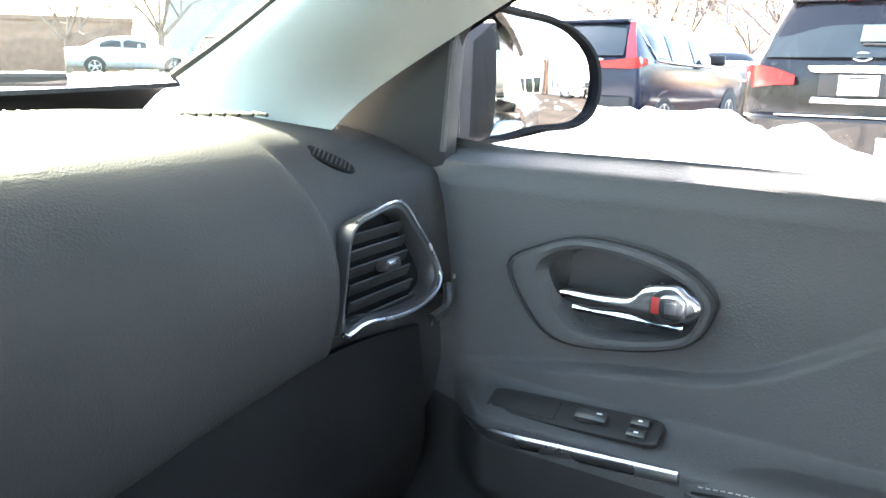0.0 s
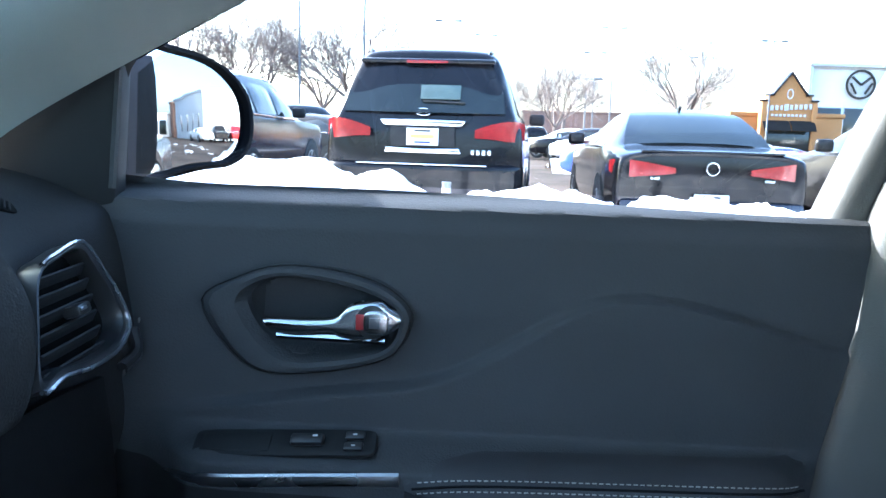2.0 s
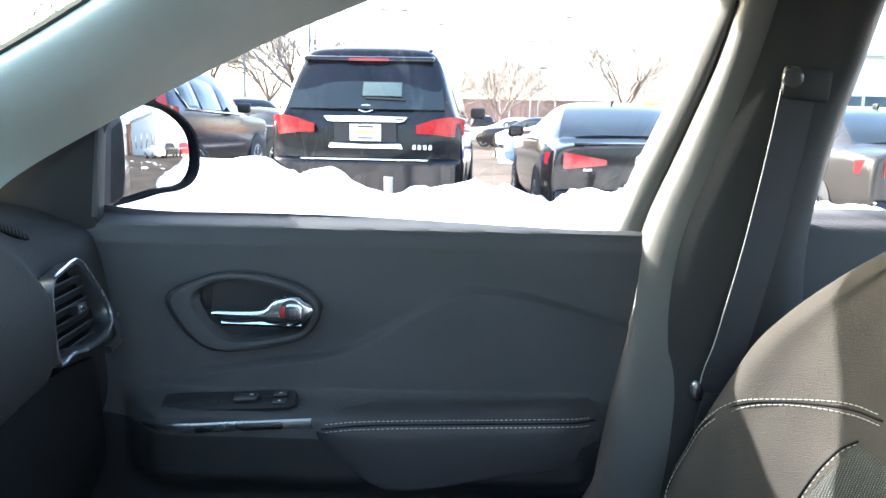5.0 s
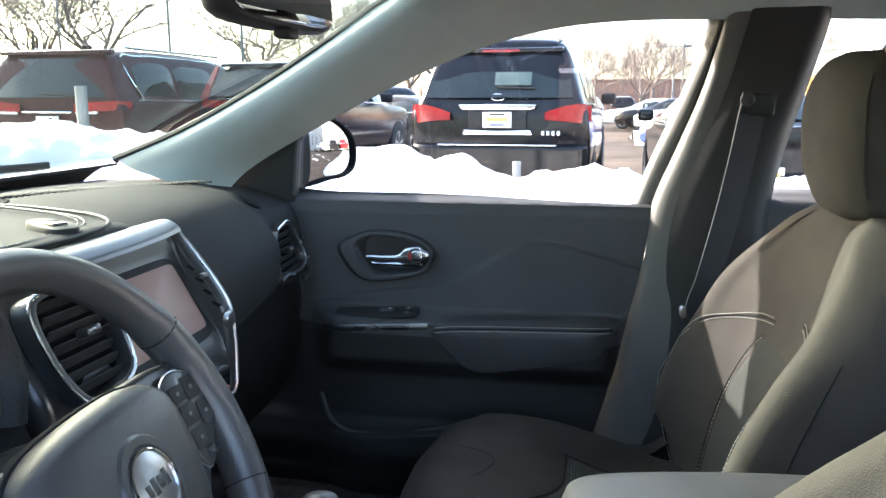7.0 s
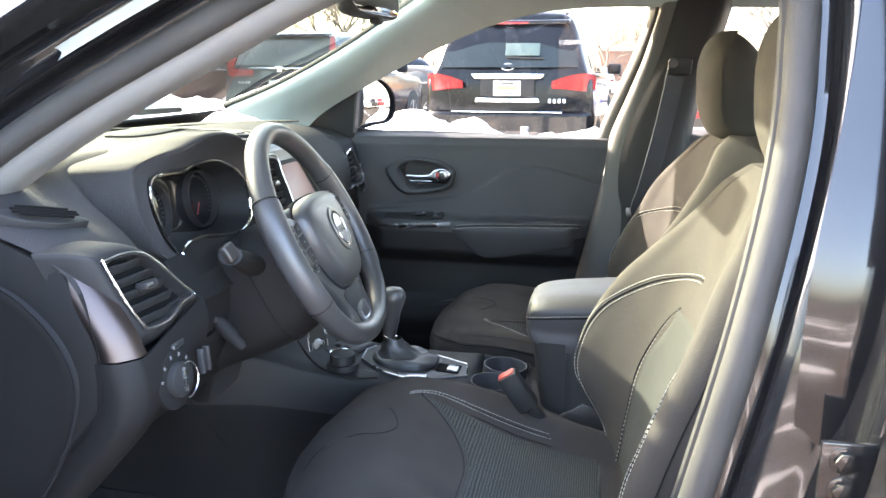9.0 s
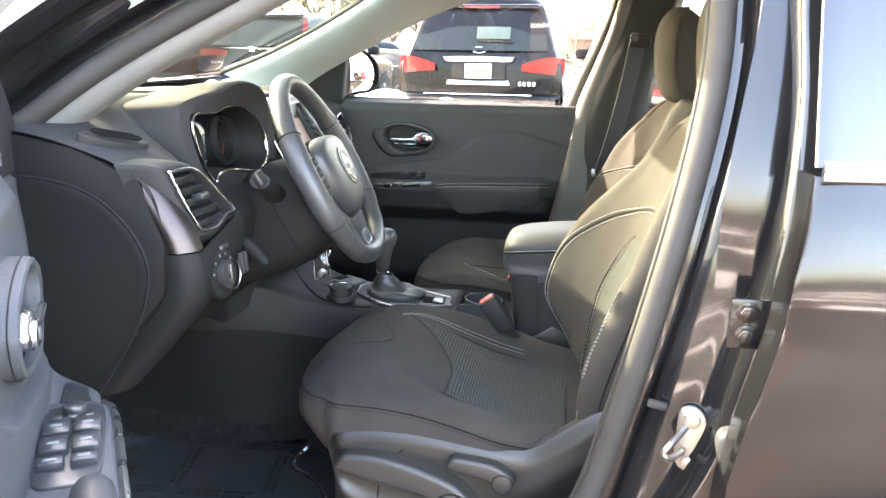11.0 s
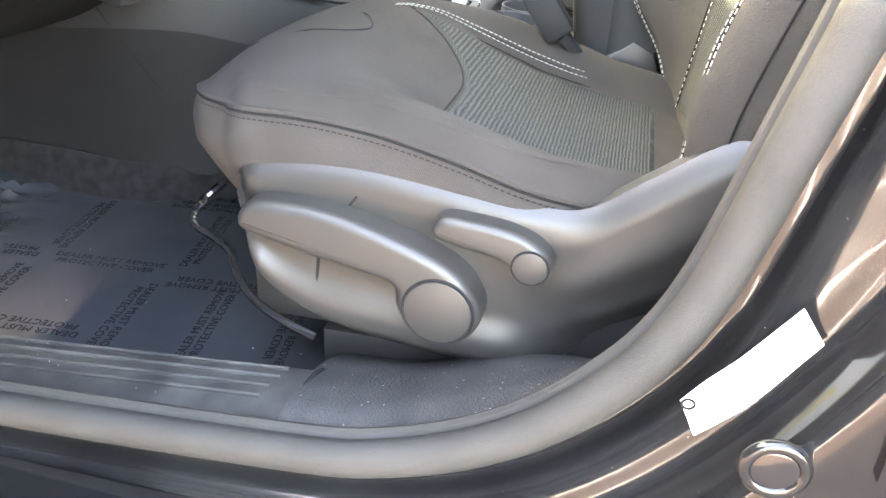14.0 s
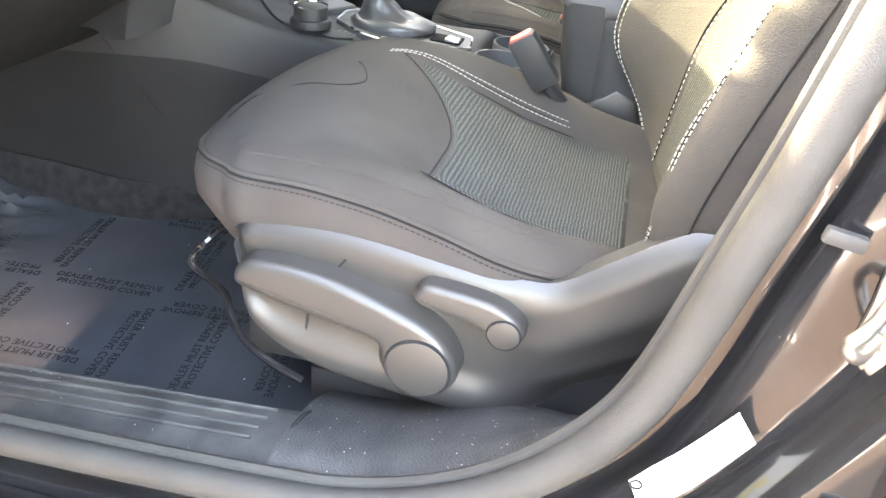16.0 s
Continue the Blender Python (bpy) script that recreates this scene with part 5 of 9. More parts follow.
# column shroud and stalks
column = empty("steering_column", "black plastic steering column shroud with stalks", "steering column", at=(-0.25, -0.42, 0.9))
rows = []
for z, a, b in ((-0.034, 0.060, 0.055), (-0.040, 0.078, 0.072), (-0.055, 0.088, 0.084), (-0.09, 0.094, 0.092), (-0.14, 0.092, 0.092), (-0.22, 0.085, 0.085)):
    rows.append([tuple(WM @ Vector((x, y - 0.030, z))) for x, y in oval(0, 0, a, b, 16, 3.0)])
part("shroud", loft(rows, 4, 3, True, True), LOWER_SHADED, column)
part("shroud_edge", tube([WM @ Vector((x, y - 0.030, -0.094)) for x, y in oval(0, 0, 0.0945, 0.0925, 48, 3.0)], 0.0016, 5, True), INK, column)
stalk = part("stalk", tube([WM @ Vector(q) for q in ((-0.08, 0.01, -0.085), (-0.12, 0.025, -0.078), (-0.165, 0.038, -0.068), (-0.180, 0.042, -0.064))], [0.017, 0.014, 0.012, 0.013], 12, flat=1.2), DARK, column)
b = rbox((0.021, 0.024, 0.012), 0.004, (0, 0, 0), seg=3)
b.transform(WM @ pose(-0.188, 0.046, -0.060, 0, -18, 10))
part("stalk_end", b, VALANCE, stalk, "grey flat stalk end")
part("stalk", tube([WM @ Vector(q) for q in ((0.08, 0.01, -0.085), (0.13, 0.03, -0.075), (0.175, 0.042, -0.065))], [0.015, 0.012, 0.013], 12, flat=1.2), DARK, column)
part("tilt_lever", tube(spline([(-0.270, -0.545, 0.855), (-0.262, -0.538, 0.848), (-0.245, -0.537, 0.830), (-0.228, -0.536, 0.812)], 4), [0.006] * 4 + [0.010] * 5 + [0.008] * 3 + [0.005], 10, flat=0.5), LOWER_SHADED, column, "black tilt lever")
# keys hanging at the column's right
keys = empty("key_fob", "black key with clear plastic tag in the ignition", "key", at=(-0.235, -0.245, 0.80))
part("fob", rbox((0.02, 0.030, 0.045), 0.008, (-0.222, -0.215, 0.785), (10, 0, 20), seg=3), GLOSS, keys)
part("fob_ring", tube([(-0.222, -0.225 + 0.016 * math.cos(t), 0.765 + 0.016 * math.sin(t)) for t in (2 * math.pi * k / 20 for k in range(20))], 0.0013, 5, True), CHROME, keys)
tg = frame_of((-0.231, -0.248, 0.757), (0.55, 0.83, 0), (-0.12, 0.12, 0.98))
tag_o = [(-0.017, 0.048), (0.017, 0.048), (0.017, -0.022), (0.020, -0.022), (0.020, -0.046), (0.013, -0.046), (0.013, -0.034), (-0.013, -0.034), (-0.013, -0.046), (-0.020, -0.046), (-0.020, -0.022), (-0.017, -0.022)]
tag = part("tag", slab(tag_o, 0.0016, tg, 0.0004), glass("tag_film", (0.9, 0.92, 0.92), 0.1, 0.1), keys, "clear plastic tag")
part("tag_edge", tube([tg @ Vector((a, b, 0.0002)) for a, b in tag_o], 0.0006, 5, True), SILVER, tag)
part("tag_clip", disc(0.010, 0.003, tg @ pose(0, -0.038, 0.001), 20, 0.001), SILVER, tag)
part("tag_hole", disc(0.003, 0.001, tg @ pose(0, 0.030, 0.001), 12, 0.0003), CHROME, tag)

# ---- centre console ----
console = empty("centre_console", "black centre console with chrome-framed gear lever plate", "centre console", at=(-0.1, -0.04, 0.3))
SY = -0.045
rows = []
for x, w, zt in ((-0.95, 0.19, 0.64), (-0.62, 0.19, 0.66), (-0.48, 0.19, 0.675), (-0.38, 0.165, 0.672), (-0.30, 0.125, 0.640), (-0.20, 0.112, 0.622), (-0.05, 0.110, 0.615), (0.05, 0.112, 0.608), (0.14, 0.115, 0.590), (0.30, 0.115, 0.56), (0.50, 0.11, 0.52)):
    rows.append([(x, SY - w - 0.03, 0.31), (x, SY - w - 0.008, 0.45), (x, SY - w, zt - 0.03), (x, SY - w + 0.016, zt - 0.003), (x, SY - w * 0.5, zt), (x, SY, zt), (x, SY + w * 0.5, zt), (x, SY + w - 0.016, zt - 0.003), (x, SY + w, zt - 0.03), (x, SY + w + 0.008, 0.45), (x, SY + w + 0.03, 0.31)])
pit = []
for x, d in ((0.022, 0.0), (0.030, 0.05), (0.05, 0.055), (0.08, 0.055), (0.105, 0.055), (0.118, 0.05), (0.126, 0.0)):
    zt = 0.611 - 0.15 * (x - 0.02)
    pit.append([(x, SY - 0.142, 0.31), (x, SY - 0.120, 0.45), (x, SY - 0.112, zt - 0.03), (x, SY - 0.098, zt - 0.002), (x, SY - 0.085, zt - d), (x, SY, zt - d), (x, SY + 0.085, zt - d), (x, SY + 0.098, zt - 0.002), (x, SY + 0.112, zt - 0.03), (x, SY + 0.120, 0.45), (x, SY + 0.142, 0.31)])
rows = [r for r in rows if r[0][0] < 0.02] + pit + [r for r in rows if r[0][0] > 0.13]
SHOULDER = [(-0.95, 0.61), (-0.48, 0.645), (-0.38, 0.642), (-0.30, 0.61), (-0.05, 0.585), (0.14, 0.56), (0.50, 0.49)]
bm = loft(rows, 5, 5)
flank = carve(bm, lambda k, q: q.y < SY - 0.09 and q.z < 0.45 + 0.70 * (lerp_table(SHOULDER, q.x) - 0.45))
part("console_body", bm, DARK, console)
part("flank_panel", flank, LOWER_SHADED, console, "black lower console flank")
pm = frame_of((-0.10, -0.060, 0.6235), (1, 0, -0.05), (0, 1, 0))


def corners(pts, r=0.18):
    """An outline of straight runs with short rounded corners."""
    out = []
    for i, (a, b) in enumerate(pts):
        p, q = pts[i - 1], pts[(i + 1) % len(pts)]
        for f, e in ((r, p), (r * 0.4, p), (r * 0.4, q), (r, q)):
            out.append((a + (e[0] - a) * f * (0.55 if f < r else 1), b + (e[1] - b) * f * (0.55 if f < r else 1)))
    return out


plate_o = corners([(-0.110, 0.045), (-0.088, 0.084), (0.044, 0.054), (0.108, 0.026), (0.117, -0.035), (0.060, -0.066), (0.010, -0.086), (-0.045, -0.066), (-0.105, -0.010)])
part("plate", slab(plate_o, 0.012, pm, 0.003), CONSOLE, console, "satin gear lever plate")
part("plate_chrome", tube([pm @ Vector((a * 0.98, b * 0.975, 0.0006)) for a, b in plate_o], 0.0016, 6, True), SILVER, console, "thin chrome plate edge")
gate = corners([(-0.092, 0.020), (-0.060, 0.070), (0.034, 0.034), (0.040, -0.036), (-0.010, -0.046), (-0.050, -0.036)])
part("gate_chrome", tube([pm @ Vector((a, b, 0.001)) for a, b in gate], 0.0013, 6, True), SATIN, console)
b = rbox((0.046, 0.042, 0.004), 0.002, (0.074, -0.010, 0.0005))
b.transform(pm)
part("brake_switch_recess", b, BLACK_PIT, console)
b = rbox((0.022, 0.026, 0.008), 0.003, (0.084, -0.014, 0.003))
b.transform(pm)
part("brake_switch", b, SILVER, console, "satin silver parking brake switch")
part("plate_badge", slab(corners([(-0.016, -0.060), (0.040, -0.052), (0.042, -0.070), (-0.004, -0.080)]), 0.003, pm @ pose(0, 0, 0.0015), 0.0008), SILVER, console)
knob = part("drive_dial", disc(0.031, 0.012, frame_of((-0.226, -0.120, 0.638), (1, 0, 0), (0, 1, 0)), 36, 0.004), DARK, console, "black drive mode dial")
part("dial_grip", disc(0.025, 0.020, frame_of((-0.226, -0.120, 0.656), (1, 0, 0), (0, 1, 0)), 32, 0.003), DARK, knob)
part("dial_edge", tube([(-0.226 + 0.0255 * math.cos(t), -0.120 + 0.0255 * math.sin(t), 0.656) for t in (math.pi * (0.2 + 1.3 * k / 20) for k in range(21))], 0.0013, 5), CHROME, knob)
for k in range(4):
    part("dial_print", rbox((0.008, 0.0018, 0.0004), 0, (-0.180 + 0.009 * k, -0.118 - 0.004 * k, 0.6245), (0, 0, 60)), TICK, console)
block = part("socket_block", rbox((0.060, 0.100, 0.016), 0.004, (-0.250, -0.020, 0.629), (0, 4, -28), seg=3), CONSOLE, console)
for dx, dy, w, h in ((-0.012, 0.026, 0.022, 0.034), (0.004, -0.022, 0.016, 0.014), (-0.016, -0.012, 0.012, 0.012)):
    part("socket", rbox((w, h, 0.003), 0.001, (-0.250 + dx, -0.020 + dy, 0.6375), (0, 4, -28)), BLACK_PIT, block)
part("tray_seam", tube(spline([(-0.365, -0.035, 0.668), (-0.325, -0.085, 0.650), (-0.271, -0.140, 0.634), (-0.227, -0.158, 0.628), (-0.180, -0.158, 0.623), (-0.150, -0.146, 0.6215)], 6), 0.0018, 6), INK, console)
# seam and carpet on the driver's flank of the console
def flank_y(x, z):
    return SY - (0.19 if x < -0.48 else 0.19 - 0.065 * step(-0.48, -0.30, x) - 0.013 * step(-0.3, -0.2, x)) - 0.008 * step(0.60, 0.45, z) - 0.022 * step(0.45, 0.31, z) - 0.002


part("flank_seam", tube(spline([(x, flank_y(x, z), z) for x, z in ((-0.53, 0.64), (-0.49, 0.585), (-0.43, 0.50), (-0.395, 0.45), (-0.36, 0.40))], 6), 0.0018, 5), INK, console)
bm = loft([[(x, flank_y(x, 0.39) - 0.003, 0.385 + 0.012 * math.sin(6 * x)), (x, flank_y(x, 0.35) - 0.006, 0.35), (x, flank_y(x, 0.32) - 0.010, 0.315)] for x in (-0.80, -0.6, -0.45, -0.3, -0.15, 0.0)], 4, 3)
part("flank_carpet", thick(bm, 0.003), CARPET, console, "black carpet along the console foot")
# gear lever with boot
lever = empty("gear_lever", "black leather gear lever with pleated boot", "gear lever", at=(-0.12, SY, 0.62))
LX, LY = -0.148, -0.056
rows = []
for i, (f, z) in enumerate(((1.0, 0.6245), (0.97, 0.634), (0.80, 0.640), (0.62, 0.639), (0.46, 0.648), (0.36, 0.656), (0.28, 0.664), (0.22, 0.672))):
    cx, cy = (-0.115 + (LX + 0.115) * (1 - f) ** 0.8, -0.055 + (LY + 0.055) * (1 - f))
    rows.append([(cx + (0.062 * f + 0.004) * math.cos(t) * (1 + 0.05 * (i % 2)), cy + (0.048 * f + 0.006) * math.sin(t), z + 0.003 * math.sin(5 * t + i) * (0.3 < f < 0.99)) for t in (2 * math.pi * k / 14 for k in range(14))])
part("boot", loft(rows, 4, 3, True), LEATHER, lever, "pleated leather boot")
part("shaft", tube([(LX, LY, 0.660), (LX, LY, 0.690)], 0.0125, 14), LEATHER, lever)
part("knob_ring", tube([(LX + 0.0135 * math.cos(t), LY + 0.0135 * math.sin(t), 0.676) for t in (2 * math.pi * k / 20 for k in range(20))], 0.0018, 6, True), CHROME, lever)
rows = [[tuple(Vector((LX + 0.10 * (z - 0.68), LY - 0.05 * (z - 0.68), z)) + Vector((a * math.cos(t), b_ * math.sin(t), 0))) for t in (2 * math.pi * k / 12 for k in range(12))] for z, a, b_ in ((0.680, 0.013, 0.013), (0.70, 0.016, 0.016), (0.722, 0.018, 0.018), (0.742, 0.023, 0.022), (0.758, 0.026, 0.024), (0.773, 0.019, 0.017), (0.778, 0.004, 0.004))]
part("knob", loft(rows, 4, 3, True, True), LEATHER, lever, "black leather knob")
# cup holders
for x, y in ((0.066, SY - 0.046), (0.078, SY + 0.046)):
    c = part("cup_holder", ring_plate(oval(0, 0, 0.045, 0.045, 36, 2), oval(0, 0, 0.0405, 0.0405, 36, 2), 0.052, frame_of((x, y, 0.6085), (1, 0, -0.06), (0, 1, 0)), dome=0.002), CONSOLE, console, "round cup holder")
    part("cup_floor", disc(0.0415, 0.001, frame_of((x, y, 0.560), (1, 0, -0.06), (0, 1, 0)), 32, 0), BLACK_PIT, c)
# armrest box
arm = empty("console_armrest", "black stitched armrest on the console box", "armrest", at=(0.25, SY, 0.55))
rows = []
for x, w, z0, z1 in ((0.128, 0.070, 0.725, 0.760), (0.140, 0.088, 0.708, 0.778), (0.18, 0.096, 0.690, 0.790), (0.28, 0.100, 0.688, 0.800), (0.40, 0.100, 0.70, 0.806), (0.50, 0.095, 0.71, 0.806), (0.52, 0.07, 0.73, 0.79)):
    h = z1 - z0
    rows.append([(x, SY - w * 0.86, z0), (x, SY - w * 0.97, z0 + h * 0.40), (x, SY - w, z0 + h * 0.66), (x, SY - w * 0.96, z0 + h * 0.86), (x, SY - w * 0.6, z1), (x, SY, z1 + 0.003), (x, SY + w * 0.6, z1), (x, SY + w * 0.96, z0 + h * 0.86), (x, SY + w, z0 + h * 0.66), (x, SY + w * 0.97, z0 + h * 0.4), (x, SY + w * 0.86, z0)])
part("pad", loft(rows, 5, 4, True, True), VINYL, arm, "stitched vinyl pad")
pts = [(0.129, SY + 0.05, 0.7500), (0.1285, SY - 0.055, 0.7505), (0.140, SY - 0.087, 0.7560), (0.20, SY - 0.0995, 0.7640), (0.35, SY - 0.1025, 0.775), (0.48, SY - 0.1, 0.778)]
stitches([(a - 0.001, b - 0.0015, c) for a, b, c in pts], arm, THREAD, 0.0062, 0.0042, 0.0006)
part("pad_seam", tube(spline([(a + 0.0, b, c - 0.004) for a, b, c in pts], 8), 0.0016, 5), INK, arm)
bm = loft([[(0.142 + d, SY + y, 0.712), (0.146 + d, SY + y, 0.67), (0.152 + d, SY + y, 0.62), (0.160 + d, SY + y, 0.56), (0.165 + d, SY + y, 0.44)] for y, d in ((-0.100, 0.06), (-0.094, 0.012), (-0.07, 0.0), (0, 0.0), (0.07, 0.0), (0.094, 0.012), (0.100, 0.06))], 4, 5)
part("box_front", thick(bm, 0.01), DARK, arm, "satin black box front")
part("box", rbox((0.34, 0.21, 0.36), 0.03, (0.36, SY, 0.53), seg=3), DARK, arm)
part("latch", rbox((0.012, 0.030, 0.016), 0.004, (0.134, SY - 0.02, 0.722)), DARK, arm)

# ---- seats ----
def lin(tab, x, k):
    """Smooth running mean over a table's straight stretches."""
    def at(q):
        if q <= tab[0][0]:
            return tab[0][k]
        for a, b in zip(tab, tab[1:]):
            if q <= b[0]:
                return a[k] + (b[k] - a[k]) * (q - a[0]) / (b[0] - a[0])
        return tab[-1][k]
    return sum(at(x + d) for d in (-0.03, -0.015, 0.0, 0.015, 0.03)) / 5


CU = [(-0.19, 0.640, -0.004), (-0.12, 0.648, -0.005), (-0.06, 0.652, -0.005), (0.0, 0.638, 0.007), (0.06, 0.608, 0.028), (0.116, 0.585, 0.036), (0.16, 0.573, 0.034), (0.21, 0.562, 0.030), (0.34, 0.548, 0.028)]


def front_x(r):
    """The rounded front edge of the cushion."""
    t = abs(r) / 0.242
    return -0.190 + 0.072 * t ** 2.4


def rounded(x, r, q=0.055):
    """The same place on the cushion with its front corners rounded in plan."""
    a, b = 1 - (x - front_x(r)) / q, 1 - (0.242 - abs(r)) / q
    if a <= 0 or b <= 0:
        return x, r
    k = max(a, b) / math.hypot(a, b)
    return x + q * a * (1 - k), math.copysign(abs(r) - q * b * (1 - k), r)


def tuck(x):
    """The cushion narrows where it runs in behind the hinge cover."""
    return 1 - 0.11 * step(0.15, 0.27, x)


def cushion_z(x, r):
    """Height of the cushion at x and at r metres from its middle line."""
    z = lin(CU, x, 1) + lin(CU, x, 2) * step(0.125, 0.205, abs(r))
    d = max(0.0, 1 - (x - front_x(r)) / 0.075)
    z -= max(0.020 * max(0.0, (abs(r) - 0.200) / 0.042) ** 2.0, (0.034 - 0.017 * step(0.12, 0.20, abs(r))) * d ** 2.2)
    z -= 0.004 * math.exp(-((x - 0.30) / 0.03) ** 2)
    return z


BK = [  # z, front x in the middle, reach of the inner bolster, half width, reach of the outer bolster
    (0.525, 0.298, 0.004, 0.205, 0.015), (0.60, 0.318, 0.046, 0.230, 0.030), (0.65, 0.332, 0.090, 0.241, 0.048), (0.70, 0.345, 0.124, 0.246, 0.052), (0.78, 0.365, 0.122, 0.250, 0.046), (0.85, 0.385, 0.100, 0.248, 0.038), (0.90, 0.400, 0.070, 0.238, 0.034),
    (0.945, 0.412, 0.040, 0.216, 0.026), (0.99, 0.425, 0.016, 0.188, 0.014), (1.03, 0.440, 0.006, 0.150, 0.006), (1.06, 0.465, 0.0, 0.115, 0.0)]


def fine_rows(tab, n=10):
    """The table's rows run through the same smooth curve as the skin."""
    out = []
    for i in range(len(tab) - 1):
        b, c = tab[i], tab[i + 1]
        a = tab[i - 1] if i else [2 * u - v for u, v in zip(b, c)]
        d = tab[i + 2] if i + 2 < len(tab) else [2 * v - u for u, v in zip(b, c)]
        for j in range(n):
            t = j / n
            out.append([0.5 * (2 * q + (r - p) * t + (2 * p - 5 * q + 4 * r - w) * t * t + (3 * q - p - 3 * r + w) * t ** 3) for p, q, r, w in zip(a, b, c, d)])
    return out + [list(tab[-1])]


BKF = fine_rows(BK)


def level(z):
    for a, b in zip(BKF, BKF[1:]):
        if a[0] <= z <= b[0]:
            t = (z - a[0]) / (b[0] - a[0])
            return [u + (v - u) * t for u, v in zip(a, b)][1:]
    return BKF[-1][1:]


def back_ring(z, f, p, w, q, wk=1.0):
    """One level of the backrest from its inner side (+) to its outer side (-), then round its back."""
    return [(f + 0.06, w, z), (f - p * 0.75, w - 0.012, z), (f - p, w - 0.045, z), (f - p * 0.55, w * 0.66, z), (f - p * 0.08, w * 0.42, z), (f + 0.006, 0, z), (f - q * 0.08, -w * 0.42, z), (f - q * 0.60, -w * 0.66 * wk, z), (f - q, (-w + 0.045) * wk, z), (f - q * 0.75, (-w + 0.010) * wk, z), (f + 0.06, -w * wk, z), (f + 0.12, -w * 0.9, z + 0.005), (f + 0.135, 0, z + 0.008), (f + 0.12, w * 0.9, z + 0.005)]


def back_x(z, r, wk=1.0, qs=1.0, ps=1.0):
    """Front surface of the backrest at a height and at r from its middle line, + towards the inner side."""
    q = level(z)
    q[3] *= qs
    q[1] *= ps
    pts = spline(back_ring(z, *q, wk), 8, True)[:81]
    best = None
    for a, b in zip(pts, pts[1:]):
        if min(a.y, b.y) <= r <= max(a.y, b.y) and abs(a.y - b.y) > 1e-9:
            x = a.x + (b.x - a.x) * (r - a.y) / (b.y - a.y)
            best = x if best is None else min(best, x)
    return best if best is not None else q[0]


def smooth_run(pts, n):
    return spline([(a, b, 0) for a, b in pts], n)


def run_at(run, x):
    """The height of a line of points at x."""
    for (a, fa), (b, fb) in zip(run, run[1:]):
        if a <= x <= b:
            return fa + (fb - fa) * (x - a) / max(1e-9, b - a)
    return run[0][1] if x < run[0][0] else run[-1][1]


